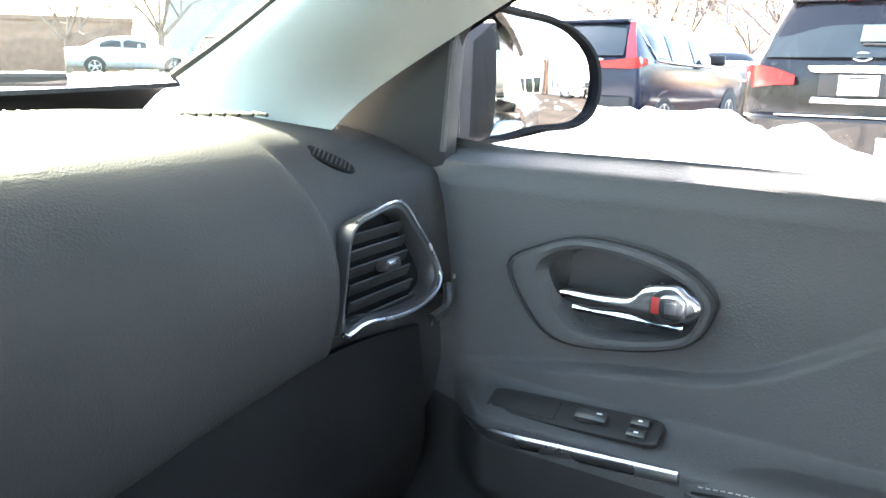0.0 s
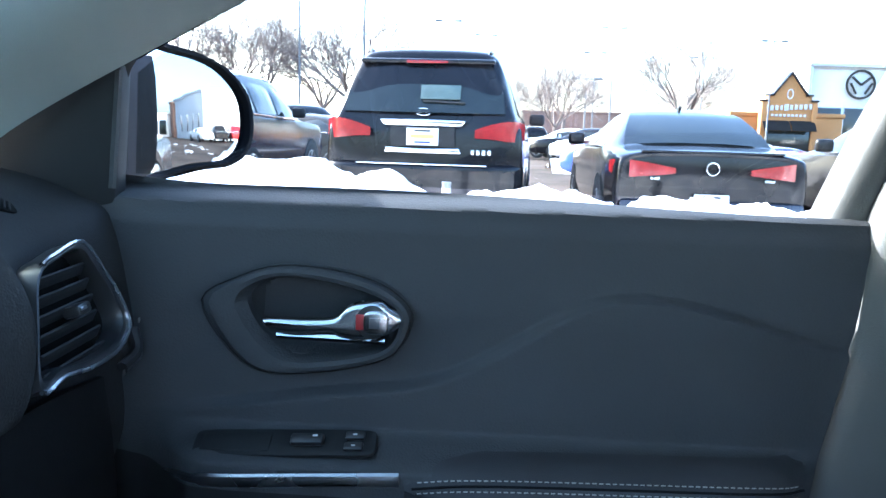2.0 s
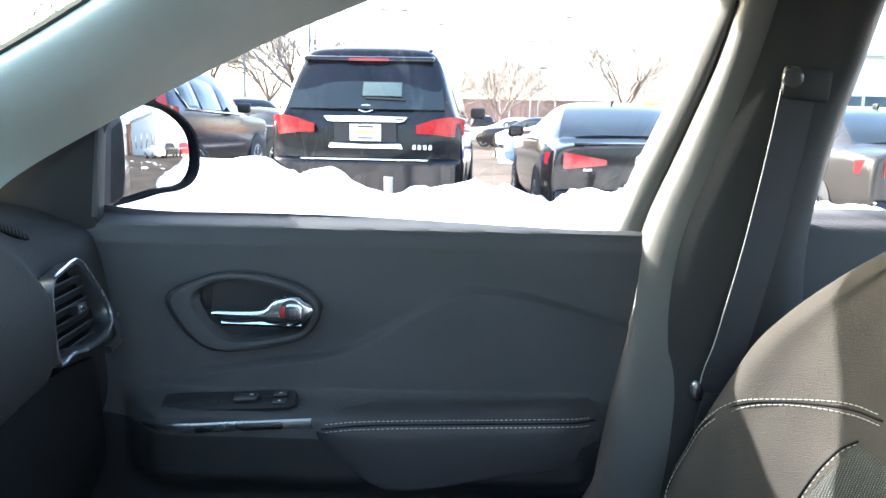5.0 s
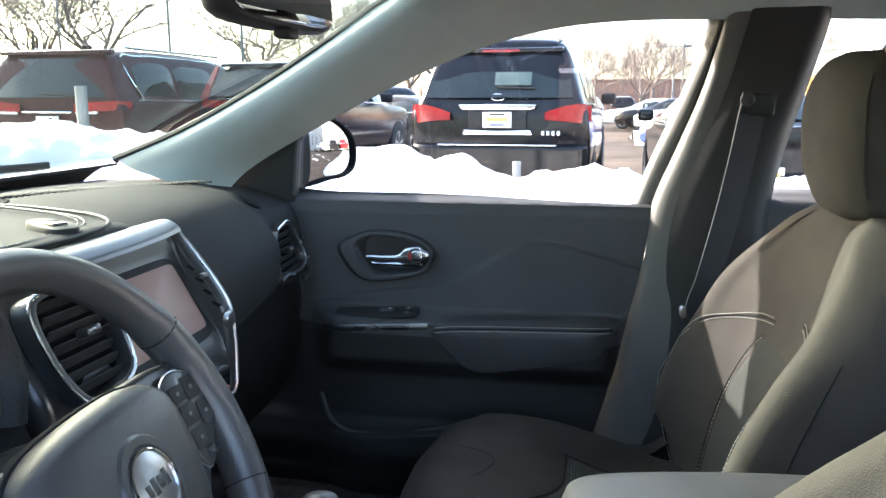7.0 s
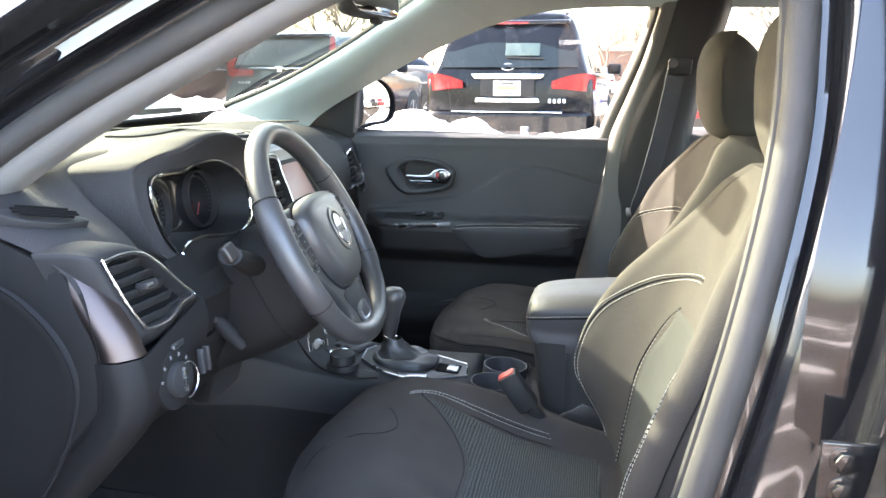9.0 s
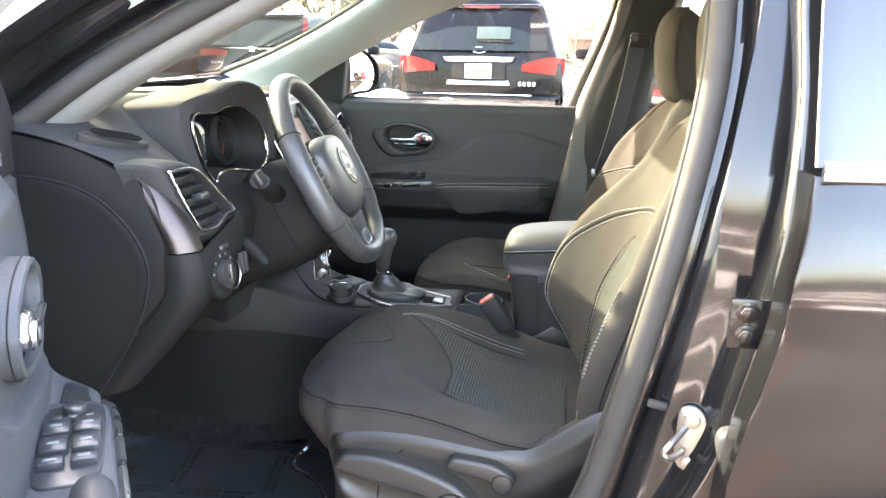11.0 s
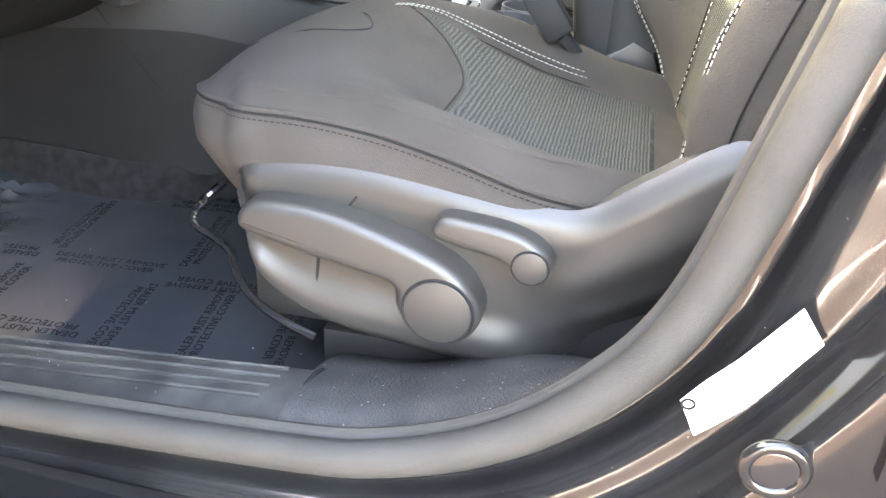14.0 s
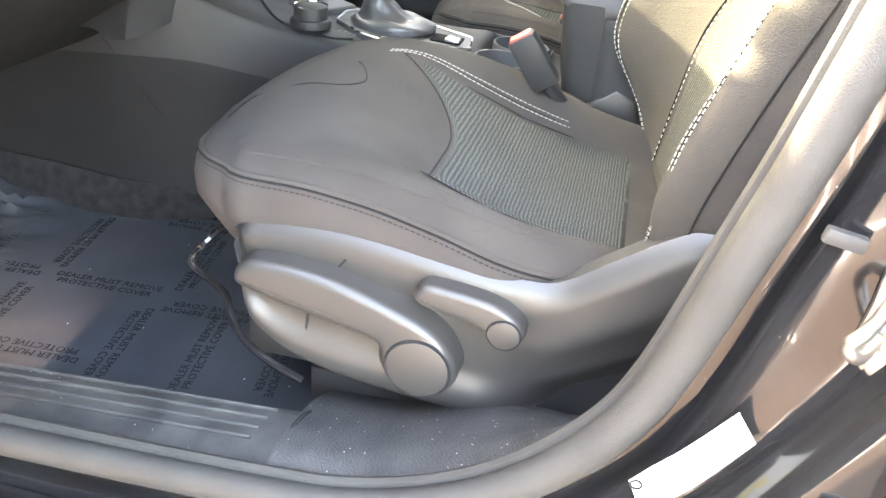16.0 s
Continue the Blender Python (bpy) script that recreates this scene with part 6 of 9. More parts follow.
def seat(c, dx, s, label, wk=1.0, qs=1.0, ps=1.0):
    """A front seat on the middle line y = c; s = -1 has its handles to the left."""
    st = empty("car_seat", label, "car seat", "front seats", at=(0.1 + dx, c, 0.31))
    bm = bmesh.new()
    nx, ny = 56, 48
    g = []
    for i in range(nx + 1):
        row = []
        for j in range(ny + 1):
            v = -1 + 2 * j / ny
            r = 0.242 * math.copysign(abs(v) ** 0.8, v)
            x = front_x(r) + (0.34 - front_x(r)) * (i / nx) ** 1.3
            z = cushion_z(x, r)
            x, r = rounded(x, r)
            row.append(bm.verts.new((x + dx, c + r * tuck(x), z)))
        g.append(row)
    for i in range(nx):
        for j in range(ny):
            bm.faces.new((g[i][j], g[i + 1][j], g[i + 1][j + 1], g[i][j + 1]))
    rim_ = [v for v in g[0]] + [r[-1] for r in g[1:]] + list(reversed(g[-1][:-1])) + [r[0] for r in reversed(g[1:-1])]
    prev = rim_
    for dz, k, kx in ((0.012, 1.010, 1.020), (0.028, 1.008, 1.036), (0.050, 0.995, 1.036), (0.075, 0.955, 0.985), (0.11, 0.90, 0.90)):
        nxt = [bm.verts.new((0.08 + dx + (v.co.x - 0.08 - dx) * (kx if v.co.x < 0.08 + dx else k), c + (v.co.y - c) * k, v.co.z - dz)) for v in rim_]
        for a in range(len(prev)):
            b2 = (a + 1) % len(prev)
            bm.faces.new((prev[a], prev[b2], nxt[b2], nxt[a]))
        prev = nxt
    bm.faces.new(prev)
    cushion = part("cushion", bm, FABRIC_D, st, "charcoal cloth seat cushion")

    def on(x, r, up=0.002):
        return (x + dx, c + r, cushion_z(x, r) + up)
    # knit insert with its bowed front edge
    def knit_front(r):
        return 0.070 - 2.8 * max(0.0, -s * r + 0.06) ** 2
    bm = bmesh.new()
    g = [[bm.verts.new(on(knit_front(r) + (0.275 - knit_front(r)) * i / 30, r, 0.0028 if 0 < i < 30 and abs(r) < 0.134 else -0.002)) for r in (0.135 * (-1 + 2 * j / 26) for j in range(27))] for i in range(31)]
    for i in range(30):
        for j in range(26):
            bm.faces.new((g[i][j], g[i + 1][j], g[i + 1][j + 1], g[i][j + 1]))
    part("knit_insert", bm, KNIT, cushion, "grey knitted cloth insert")
    rr = [0.135 * (-1 + 2 * j / 16) for j in range(17)]
    part("insert_seam", tube([on(0.27, -0.136, 0.0005), on(0.2, -0.136, 0.0005), on(0.13, -0.136, 0.0005), on(0.06, -0.136, 0.0005)] + [on(knit_front(r) - 0.001, r, 0.0005) for r in rr] + [on(0.06, 0.136, 0.0005), on(0.13, 0.136, 0.0005), on(0.2, 0.136, 0.0005), on(0.27, 0.136, 0.0005)], 0.0008, 5), INK, cushion)
    part("nose_seam", tube(spline([on(-0.150, s * 0.130, 0.0003), on(-0.140, s * 0.085, 0.0003), on(-0.10, s * 0.045, 0.0003), on(-0.062, s * 0.030, 0.0003), on(-0.045, s * 0.0, 0.0003), on(-0.062, -s * 0.045, 0.0003), on(-0.075, -s * 0.06, 0.0003)], 8), 0.0007, 5), INK, cushion)
    for rr in (0.150, 0.158):
        stitches([on(-0.055, -s * (rr - 0.025), 0.0016), on(-0.035, -s * (rr - 0.008), 0.0016)] + [on(x, -s * rr, 0.0016) for x in (0.0, 0.06, 0.12, 0.18, 0.23, 0.27)], cushion, THREAD, 0.0066, 0.0044, 0.0006)
    part("stitch_seam", tube(spline([on(-0.055, -s * 0.129, 0.0), on(-0.035, -s * 0.146, 0.0)] + [on(x, -s * 0.154, 0.0) for x in (0.0, 0.06, 0.12, 0.18, 0.23, 0.27)], 6), 0.0007, 5), INK, cushion)
    for s2 in (1, -1):
        edge = [(front_x(r), r) for r in (0.04, 0.12, 0.17, 0.195, 0.215, 0.230, 0.240)] + [(x, 0.242) for x in (-0.108, -0.095, -0.08, -0.06, -0.03, 0.0, 0.05, 0.11, 0.16, 0.20, 0.25)]

        def rim(out, up):
            """The cushion's upper edge, moved outwards and up."""
            run = []
            for x0, r0 in edge:
                x1, r1 = rounded(x0, r0)
                k1 = 1 + out / 0.24
                run.append((0.08 + (x1 - 0.08) * k1 + dx, c + s2 * r1 * k1 * tuck(x1), cushion_z(x0, r0) + up))
            return run
        part("side_piping", tube(spline(rim(-0.001, 0.0), 6), 0.0030, 6), FABRIC_D, cushion)
        part("side_seam", tube(spline(rim(0.0012, -0.0035), 6), 0.0012, 5), INK, cushion)
        stitches(rim(0.0022, -0.0085), cushion, INK, 0.0055, 0.0036, 0.0006)
        crest = [(-0.085, 0.222), (-0.03, 0.222), (0.04, 0.220), (0.11, 0.218), (0.17, 0.212 * tuck(0.17)), (0.22, 0.206 * tuck(0.22))]
        part("bolster_crease", tube(spline([on(x, s2 * r, -0.0006) for x, r in crest], 8), 0.0018, 6), FABRIC_D, cushion)
    # backrest
    bm = loft([[(x + dx, c - s * y, z) for x, y, z in back_ring(q[0], q[1], q[2] * ps, q[3], q[4] * qs, wk)] for q in BK], 6, 5, True, True)
    back = part("backrest", bm, FABRIC, st, "charcoal cloth backrest")

    def bk(z, r, up=0.001):
        return (back_x(z, r, wk, qs, ps) + dx - up, c - s * r, z)
    bm = bmesh.new()
    g = []
    for i in range(25):
        z = 0.555 + 0.285 * i / 24
        w = 0.128 - 0.030 * step(0.74, 0.84, z)
        g.append([bm.verts.new(bk(z, w * (-1 + 2 * j / 20), 0.003 if 0 < j < 20 and 0 < i < 24 else -0.002)) for j in range(21)])
    for i in range(24):
        for j in range(20):
            bm.faces.new((g[i][j], g[i + 1][j], g[i + 1][j + 1], g[i][j + 1]))
    part("knit_insert", bm, KNIT, back, "grey knitted cloth insert")
    edge = [(0.56, 0.130), (0.64, 0.130), (0.72, 0.130), (0.78, 0.122), (0.82, 0.108), (0.84, 0.09)]
    for s2 in (1, -1):
        part("insert_seam", tube(spline([bk(z, s2 * r, 0.0003) for z, r in edge], 6), 0.0014, 5), INK, back)
        stitches([bk(z, s2 * (r - 0.006), 0.004) for z, r in edge], back, THREAD, 0.0080, 0.0040, 0.0005)
        ridge = [(0.535, 0.165), (0.60, 0.182), (0.68, 0.194), (0.75, 0.197), (0.80, 0.192), (0.835, 0.176), (0.860, 0.150), (0.878, 0.115), (0.888, 0.07), (0.890, 0.045)]
        if s2 < 0:
            ridge = [(z, r * wk) for z, r in ((0.555, 0.17), (0.62, 0.205), (0.70, 0.214), (0.76, 0.214), (0.797, 0.208), (0.830, 0.185), (0.848, 0.15), (0.860, 0.10), (0.864, 0.06))]
        for o in (0.0, 0.009):
            stitches([bk(z + (o if z > 0.85 else o * 0.4), s2 * (r + (o if z < 0.87 else 0)), 0.0012) for z, r in ridge], back, THREAD, 0.0066, 0.0044, 0.0006)
        part("bolster_seam", tube(spline([bk(z + (0.0045 if z > 0.85 else 0.002), s2 * (r + (0.0045 if z < 0.87 else 0)), 0.0) for z, r in ridge], 6), 0.0016, 5), INK, back)
        for j in (2, 4, 6) if s2 < 0 else (3,):
            pts = []
            for q in BK[1:7]:
                ring = spline(back_ring(q[0], q[1], q[2] * ps, q[3], q[4] * qs, wk), 8, True)
                v = ring[8 - j] if s2 > 0 else ring[72 + j]
                pts.append((v.x + dx, c - s * (v.y + s2 * 0.0006), v.z))
            part("side_seam", tube(spline(pts, 6), 0.0010, 5), INK, back)
    # headrest
    rows = []
    hx = dx * 0.15
    slim = 0.95
    for z, w, a, b_ in ((1.045, 0.070, 0.505, 0.580), (1.062, 0.103, 0.474, 0.598), (1.112, 0.121, 0.453, 0.603), (1.165, 0.125, 0.447, 0.594), (1.21, 0.122, 0.447, 0.576), (1.245, 0.111, 0.456, 0.553), (1.268, 0.088, 0.472, 0.530), (1.278, 0.045, 0.488, 0.512)):
        w *= slim
        rows.append([(a + hx, c, z), (a + hx + 0.006, c + w * 0.6, z), (a + hx + 0.032, c + w * 0.97, z), ((a + b_) / 2 + hx + 0.01, c + w, z), (b_ + hx - 0.012, c + w * 0.8, z), (b_ + hx, c, z), (b_ + hx - 0.012, c - w * 0.8, z), ((a + b_) / 2 + hx + 0.01, c - w, z), (a + hx + 0.032, c - w * 0.97, z), (a + hx + 0.006, c - w * 0.6, z)])
    head = part("headrest", loft(rows, 5, 4, True, True), FABRIC, st, "charcoal cloth headrest")
    for s2 in (1, -1):
        part("headrest_post", tube([(0.53 + hx, c + s2 * 0.06, 1.06), (0.51 + dx * 0.5, c + s2 * 0.06, 1.01)], 0.006, 10), CHROME, head)
        part("headrest_seam", tube(spline([(0.495 + hx, c + s2 * 0.112 * slim, 1.085), (0.486 + hx, c + s2 * 0.1205 * slim, 1.12), (0.482 + hx, c + s2 * 0.124 * slim, 1.165), (0.482 + hx, c + s2 * 0.121 * slim, 1.21), (0.490 + hx, c + s2 * 0.109 * slim, 1.246)], 6), 0.0012, 5), FABRIC_D, head)
    # hinge cover between cushion and backrest, inner side
    hc = [(0.168, 0.530), (0.188, 0.570), (0.236, 0.606), (0.266, 0.594), (0.285, 0.54), (0.28, 0.47), (0.18, 0.47)]
    part("hinge_cover", slab([(a if s < 0 else -a, b) for a, b in hc], 0.014, frame_of((dx, c - s * 0.247, 0), (1, 0, 0), UPV) if s < 0 else frame_of((dx, c - s * 0.247, 0), (-1, 0, 0), UPV), 0.005, 3), VALANCE, st, "grey plastic hinge cover")
    # seat base and rails
    part("seat_base", rbox((0.40, 0.44, 0.09), 0.02, (0.10 + dx, c, 0.445)), DARK, st)
    for s2 in (1, -1):
        part("seat_rail", rbox((0.40, 0.040, 0.06), 0.006, (0.16 + dx, c + s2 * 0.165, 0.345)), DARK, st)
    # side shield with handles
    yo = c + s * 0.250
    sm_ = frame_of((dx, yo, 0), (1, 0, 0), UPV) if s < 0 else frame_of((dx, yo, 0), (-1, 0, 0), UPV)
    fl = 1 if s < 0 else -1
    top_ = [(-0.104, 0.556), (-0.092, 0.572), (-0.03, 0.584), (0.031, 0.587), (0.105, 0.580), (0.177, 0.571), (0.218, 0.574), (0.262, 0.605), (0.318, 0.643), (0.385, 0.660)]
    low_ = [(-0.104, 0.530), (-0.094, 0.490), (-0.066, 0.440), (-0.022, 0.408), (0.03, 0.394), (0.10, 0.387), (0.20, 0.388), (0.30, 0.438), (0.36, 0.52), (0.385, 0.59)]
    n_, k_ = 72, 30
    xs = [-0.104 + 0.489 * i / n_ for i in range(n_ + 1)]
    upper = [(q[0], q[1]) for q in smooth_run(top_, 8)]
    lower = [(q[0], q[1]) for q in smooth_run(low_, 8)]

    def bulge(x, f):
        """How far the shell stands out: a rolled foot, a crest, a shallow dish and an upper ledge; one long swell towards the hinge."""
        pan = lerp_table([(0.0, -0.050), (0.07, -0.022), (0.17, -0.002), (0.24, 0.0), (0.42, -0.009), (0.70, -0.008), (0.86, -0.001), (0.94, -0.001), (1.0, -0.010)], f)
        swell = lerp_table([(0.0, -0.060), (0.20, -0.034), (0.45, -0.010), (0.66, 0.0), (0.86, -0.002), (0.95, -0.007), (1.0, -0.014)], f)
        t = step(0.15, 0.25, x)
        return pan * (1 - t) + swell * t - 0.030 * step(-0.070, -0.104, x) ** 1.6 - 0.016 * step(0.34, 0.385, x)
    bm = bmesh.new()
    g = []
    for x in xs:
        zt, zb = run_at(upper, x), run_at(lower, x)
        g.append([bm.verts.new(sm_ @ Vector((fl * x, zb + (zt - zb) * j / k_, bulge(x, j / k_)))) for j in range(k_ + 1)])
        g[-1].append(bm.verts.new(sm_ @ Vector((fl * x, zt - 0.006, -0.045))))
        g[-1].insert(0, bm.verts.new(sm_ @ Vector((fl * x, zb + 0.004, -0.075))))
    for i in range(n_):
        for j in range(k_ + 2):
            bm.faces.new((g[i][j], g[i + 1][j], g[i + 1][j + 1], g[i][j + 1]))
    bm.faces.new([v for v in g[0]])
    bm.faces.new([v for v in reversed(g[-1])])
    shield = part("side_shield", bm, VALANCE, st, "grey plastic seat side shield")
    lv = [(-0.078, 0.538), (-0.070, 0.550), (-0.050, 0.556), (0.006, 0.554), (0.073, 0.535), (0.121, 0.512), (0.141, 0.477), (0.130, 0.451), (0.104, 0.440), (0.078, 0.452), (0.066, 0.474), (0.062, 0.494), (0.030, 0.502), (-0.01, 0.510), (-0.06, 0.522), (-0.076, 0.528)]
    lever_ = part("height_lever", slab(smooth_outline([(fl * a, b) for a, b in lv], 4), 0.036, sm_ @ pose(0, 0, 0.026), 0.0095, 5), VALANCE, st, "long grey height lever")
    part("lever_cap", disc(0.0300, 0.004, sm_ @ pose(fl * 0.1045, 0.477, 0.0285), 40, 0.002), VALANCE, lever_, "round grey cap")
    part("cap_line", tube([sm_ @ Vector((fl * 0.1045 + 0.0308 * math.cos(t), 0.477 + 0.0308 * math.sin(t), 0.0262)) for t in (2 * math.pi * k / 36 for k in range(36))], 0.0016, 5, True), INK, lever_)
    l2 = [(0.094, 0.551), (0.102, 0.561), (0.117, 0.563), (0.160, 0.558), (0.187, 0.546), (0.197, 0.530), (0.190, 0.515), (0.177, 0.511), (0.165, 0.520), (0.152, 0.530), (0.114, 0.538), (0.099, 0.542)]
    rec = part("recline_lever", slab(smooth_outline([(fl * a, b) for a, b in l2], 4), 0.024, sm_ @ pose(0, 0, 0.020), 0.007, 4), VALANCE, st, "small grey recline lever")
    part("lever_cap", disc(0.0145, 0.003, sm_ @ pose(fl * 0.1785, 0.5290, 0.0218), 30, 0.0015), VALANCE, rec)
    part("cap_line", tube([sm_ @ Vector((fl * 0.1785 + 0.0150 * math.cos(t), 0.5290 + 0.0150 * math.sin(t), 0.0203)) for t in (2 * math.pi * k / 30 for k in range(30))], 0.001, 5, True), INK, rec)
    part("shield_groove", tube([sm_ @ Vector((fl * -0.014, 0.505, -0.006)), sm_ @ Vector((fl * -0.018, 0.476, -0.0085)), sm_ @ Vector((fl * -0.018, 0.452, -0.0045))], 0.0016, 5), INK, shield)
    part("shield_groove", tube([sm_ @ Vector((fl * 0.024, 0.562, -0.0010)), sm_ @ Vector((fl * 0.008, 0.540, -0.0065))], 0.0016, 5), INK, shield)
    # front adjuster bar
    part("adjuster_bar", tube(spline([(-0.02 + dx, c + s * 0.250, 0.410), (-0.049 + dx, c + s * 0.248, 0.419), (-0.085 + dx, c + s * 0.240, 0.434), (-0.107 + dx, c + s * 0.228, 0.452), (-0.122 + dx, c + s * 0.210, 0.464), (-0.145 + dx, c + s * 0.195, 0.468), (-0.172 + dx, c + s * 0.185, 0.474), (-0.176 + dx, c + s * 0.178, 0.486), (-0.150 + dx, c + s * 0.170, 0.515), (-0.14 + dx, c, 0.520)], 8), 0.0042, 8), GLOSS, st, "bent black adjuster bar")
    return st


driver_seat = seat(-0.398, 0.0, -1, "charcoal cloth driver's seat with grey side shield")
passenger_seat = seat(0.362, 0.055, 1, "charcoal cloth passenger seat, sunlit", 1.12, 2.15, 0.62)

for ob in passenger_seat.children:
    if ob.name.startswith("cushion"):
        ob.matrix_basis.translation.z -= 0.020

# buckles
for st, y, x, z in ((driver_seat, -0.225, 0.126, 0.650), (passenger_seat, 0.085, 0.16, 0.62)):
    mm = pose(x, y, z, 8, -34, 0)
    b = rbox((0.038, 0.026, 0.075), 0.005)
    b.transform(mm)
    bk = part("belt_buckle", b, DARK, st, "black seat belt buckle")
    b = rbox((0.030, 0.018, 0.005), 0.002, (0, 0, 0.0375))
    b.transform(mm)
    part("release_button", b, RED, bk, "red release button")
    part("stalk", tube([mm @ Vector((0, 0, -0.036)), mm @ Vector((0.004, 0.01, -0.075)), (x + 0.07, y + 0.02, 0.50)], 0.010, 8), DARK, bk)
part("seat_side_plate", slab(smooth_outline([(-0.05, -0.045), (0.045, 0.045), (0.07, 0.03), (0.06, -0.05)], 4), 0.006, frame_of((0.262, -0.150, 0.585), (1, 0, 0), UPV), 0.002), BROW, driver_seat, "pale grey seat side plate")

# ---- floor cover and pedals ----
mat_ = empty("floor_cover", "black floor mat under clear printed protective film", "floor mat", at=(-0.4, -0.45, 0.31))
bm = bmesh.new()
n, k = 90, 60
g = []
for i in range(n + 1):
    row = []
    for j in range(k + 1):
        x, y = -0.80 + 0.88 * i / n, -0.655 + 0.50 * j / k
        e = step(-0.50, -0.68, x)
        w = 0.012 * e * noise.noise(Vector((x * 9, y * 9, 0))) + 0.006 * e * noise.noise(Vector((x * 31, y * 31, 2)))
        fold = (1 - abs(noise.noise(Vector((x * 5 + 3 * y, y * 26 - x * 7, 5))))) ** 9
        w += 0.012 * fold * step(-0.52, -0.66, x)
        z = 0.325 + w + 0.10 * step(-0.55, -0.85, x) ** 2
        row.append(bm.verts.new((x, y, z)))
    g.append(row)
for i in range(n):
    for j in range(k):
        bm.faces.new((g[i][j], g[i + 1][j], g[i + 1][j + 1], g[i][j + 1]))
film = part("film", bm, FILM, mat_, "clear wrinkled film over black mat")
TXT = "DEALER MUST REMOVE\nPROTECTIVE COVER"


def print_on(x, y, turn, text):
    m = Matrix.Translation((x, y, 0.3256)) @ pose(0, 0, 0, 0, 0, turn)
    letters(text, 0.0148, m, INK, film, "printed_warning", 0.0002)


for x, y, turn in ((-0.39, -0.452, 4), (-0.215, -0.462, 186), (-0.565, -0.46, 186), (-0.33, -0.255, 184), (-0.52, -0.262, 4), (-0.197, -0.545, 98), (-0.30, -0.56, 278), (-0.475, -0.56, 98), (-0.297, -0.355, 98), (-0.490, -0.36, 278), (-0.40, -0.605, 184), (-0.60, -0.36, 98), (-0.22, -0.27, 4), (-0.105, -0.52, 278)):
    print_on(x, y, turn, TXT)
# crumpled clear edge along the tunnel
bm = bmesh.new()
rng = random.Random(5)
prev = None
for i in range(90):
    f = i / 89
    x = -0.80 + 0.52 * f
    h = 0.008 + 0.055 * step(-0.50, -0.72, x)
    z = 0.327 + 0.10 * step(-0.55, -0.85, x) ** 2
    row = [bm.verts.new((x + 0.010 * rng.uniform(-1, 1), y + 0.012 * rng.uniform(-1, 1) * (0.3 + h * 20), z + h * r + 0.3 * h * rng.uniform(-1, 1) * (r > 0))) for y, r in ((-0.235, 0.0), (-0.205, 0.35), (-0.182, 0.75), (-0.165, 1.0), (-0.150, 0.6), (-0.140, 0.9))]
    if prev:
        for k in range(5):
            bm.faces.new((prev[k], row[k], row[k + 1], prev[k + 1]))
    prev = row
part("film_edge", bm, glass("crumpled_film", (0.9, 0.92, 0.93), 0.15, 0.08), mat_, "crumpled clear film edge", smooth=False)
pedal = empty("pedal", "black rubber foot pedal", "pedal", at=(-0.75, -0.45, 0.4))
part("arm", tube([(-0.88, -0.42, 0.62), (-0.80, -0.42, 0.50), (-0.77, -0.42, 0.45)], 0.010, 8), DARK, pedal)
part("pad", rbox((0.02, 0.11, 0.07), 0.006, (-0.765, -0.42, 0.44), (0, -35, 0)), RUBBER_D, pedal)
rest = empty("foot_rest", "black carpeted foot rest", "foot rest", at=(-0.8, -0.65, 0.35))
part("rest_pad", rbox((0.03, 0.10, 0.26), 0.01, (-0.80, -0.655, 0.45), (0, -40, 0)), DARK, rest)
part("kick_panel", rbox((0.42, 0.02, 0.42), 0.008, (-0.76, -0.735, 0.55)), DARK, cabin)
part("kick_panel", rbox((0.50, 0.02, 0.42), 0.008, (-0.80, 0.735, 0.55)), DARK, cabin)

# ---- sill and door opening on the near side ----
PATH_S = [(-0.60, 0.352), (-0.30, 0.360), (-0.01, 0.378), (0.09, 0.394), (0.18, 0.434), (0.25, 0.494), (0.30, 0.572), (0.337, 0.705), (0.36, 0.80), (0.394, 0.955), (0.422, 1.10), (0.430, 1.20), (0.425, 1.28), (0.38, 1.335), (0.28, 1.352), (0.10, 1.345), (-0.05, 1.305), (-0.20, 1.232), (-0.35, 1.150), (-0.46, 1.075), (-0.56, 0.99), (-0.62, 0.86), (-0.645, 0.62), (-0.645, 0.45)]


def open_y(z):
    """How far out the opening's flange lies at a height."""
    return -0.765 + 0.105 * step(0.85, 1.40, z)


def ring3(off, dy):
    p = [Vector((x, 0, z)) for x, z in PATH_S]
    out = []
    n_ = len(p)
    for i in range(n_):
        t = (p[(i + 1) % n_] - p[i - 1]).normalized()
        nn = Vector((t.z, 0, -t.x))
        k = 1 + (0.52 * step(0.52, 0.70, p[i].z) * (1 - step(0.95, 1.25, p[i].z)) if off > 0.035 and p[i].x > 0 else 0)
        q = p[i] + nn * off * k
        out.append((q.x, open_y(p[i].z) + dy, q.z))
    return out


part("door_seal", tube(spline(ring3(-0.005, -0.010), 6, True), 0.0160, 12, True, flat=0.9), RUBBER, cabin, "grey rubber door seal")
part("seal_lip", tube(spline(ring3(-0.018, 0.004), 6, True), 0.006, 8, True), RUBBER, cabin)
bm = loft([spline(ring3(o, d), 5, True) for o, d in ((0.004, 0.0), (0.022, -0.004), (0.028, -0.022), (0.036, -0.032), (0.050, -0.037), (0.056, -0.046), (0.060, -0.068), (0.065, -0.078), (0.074, -0.081), (0.10, -0.083), (0.13, -0.084))], 3, 1, True)
part("door_aperture", bm, APERTURE, cabin, "glossy black painted door opening")
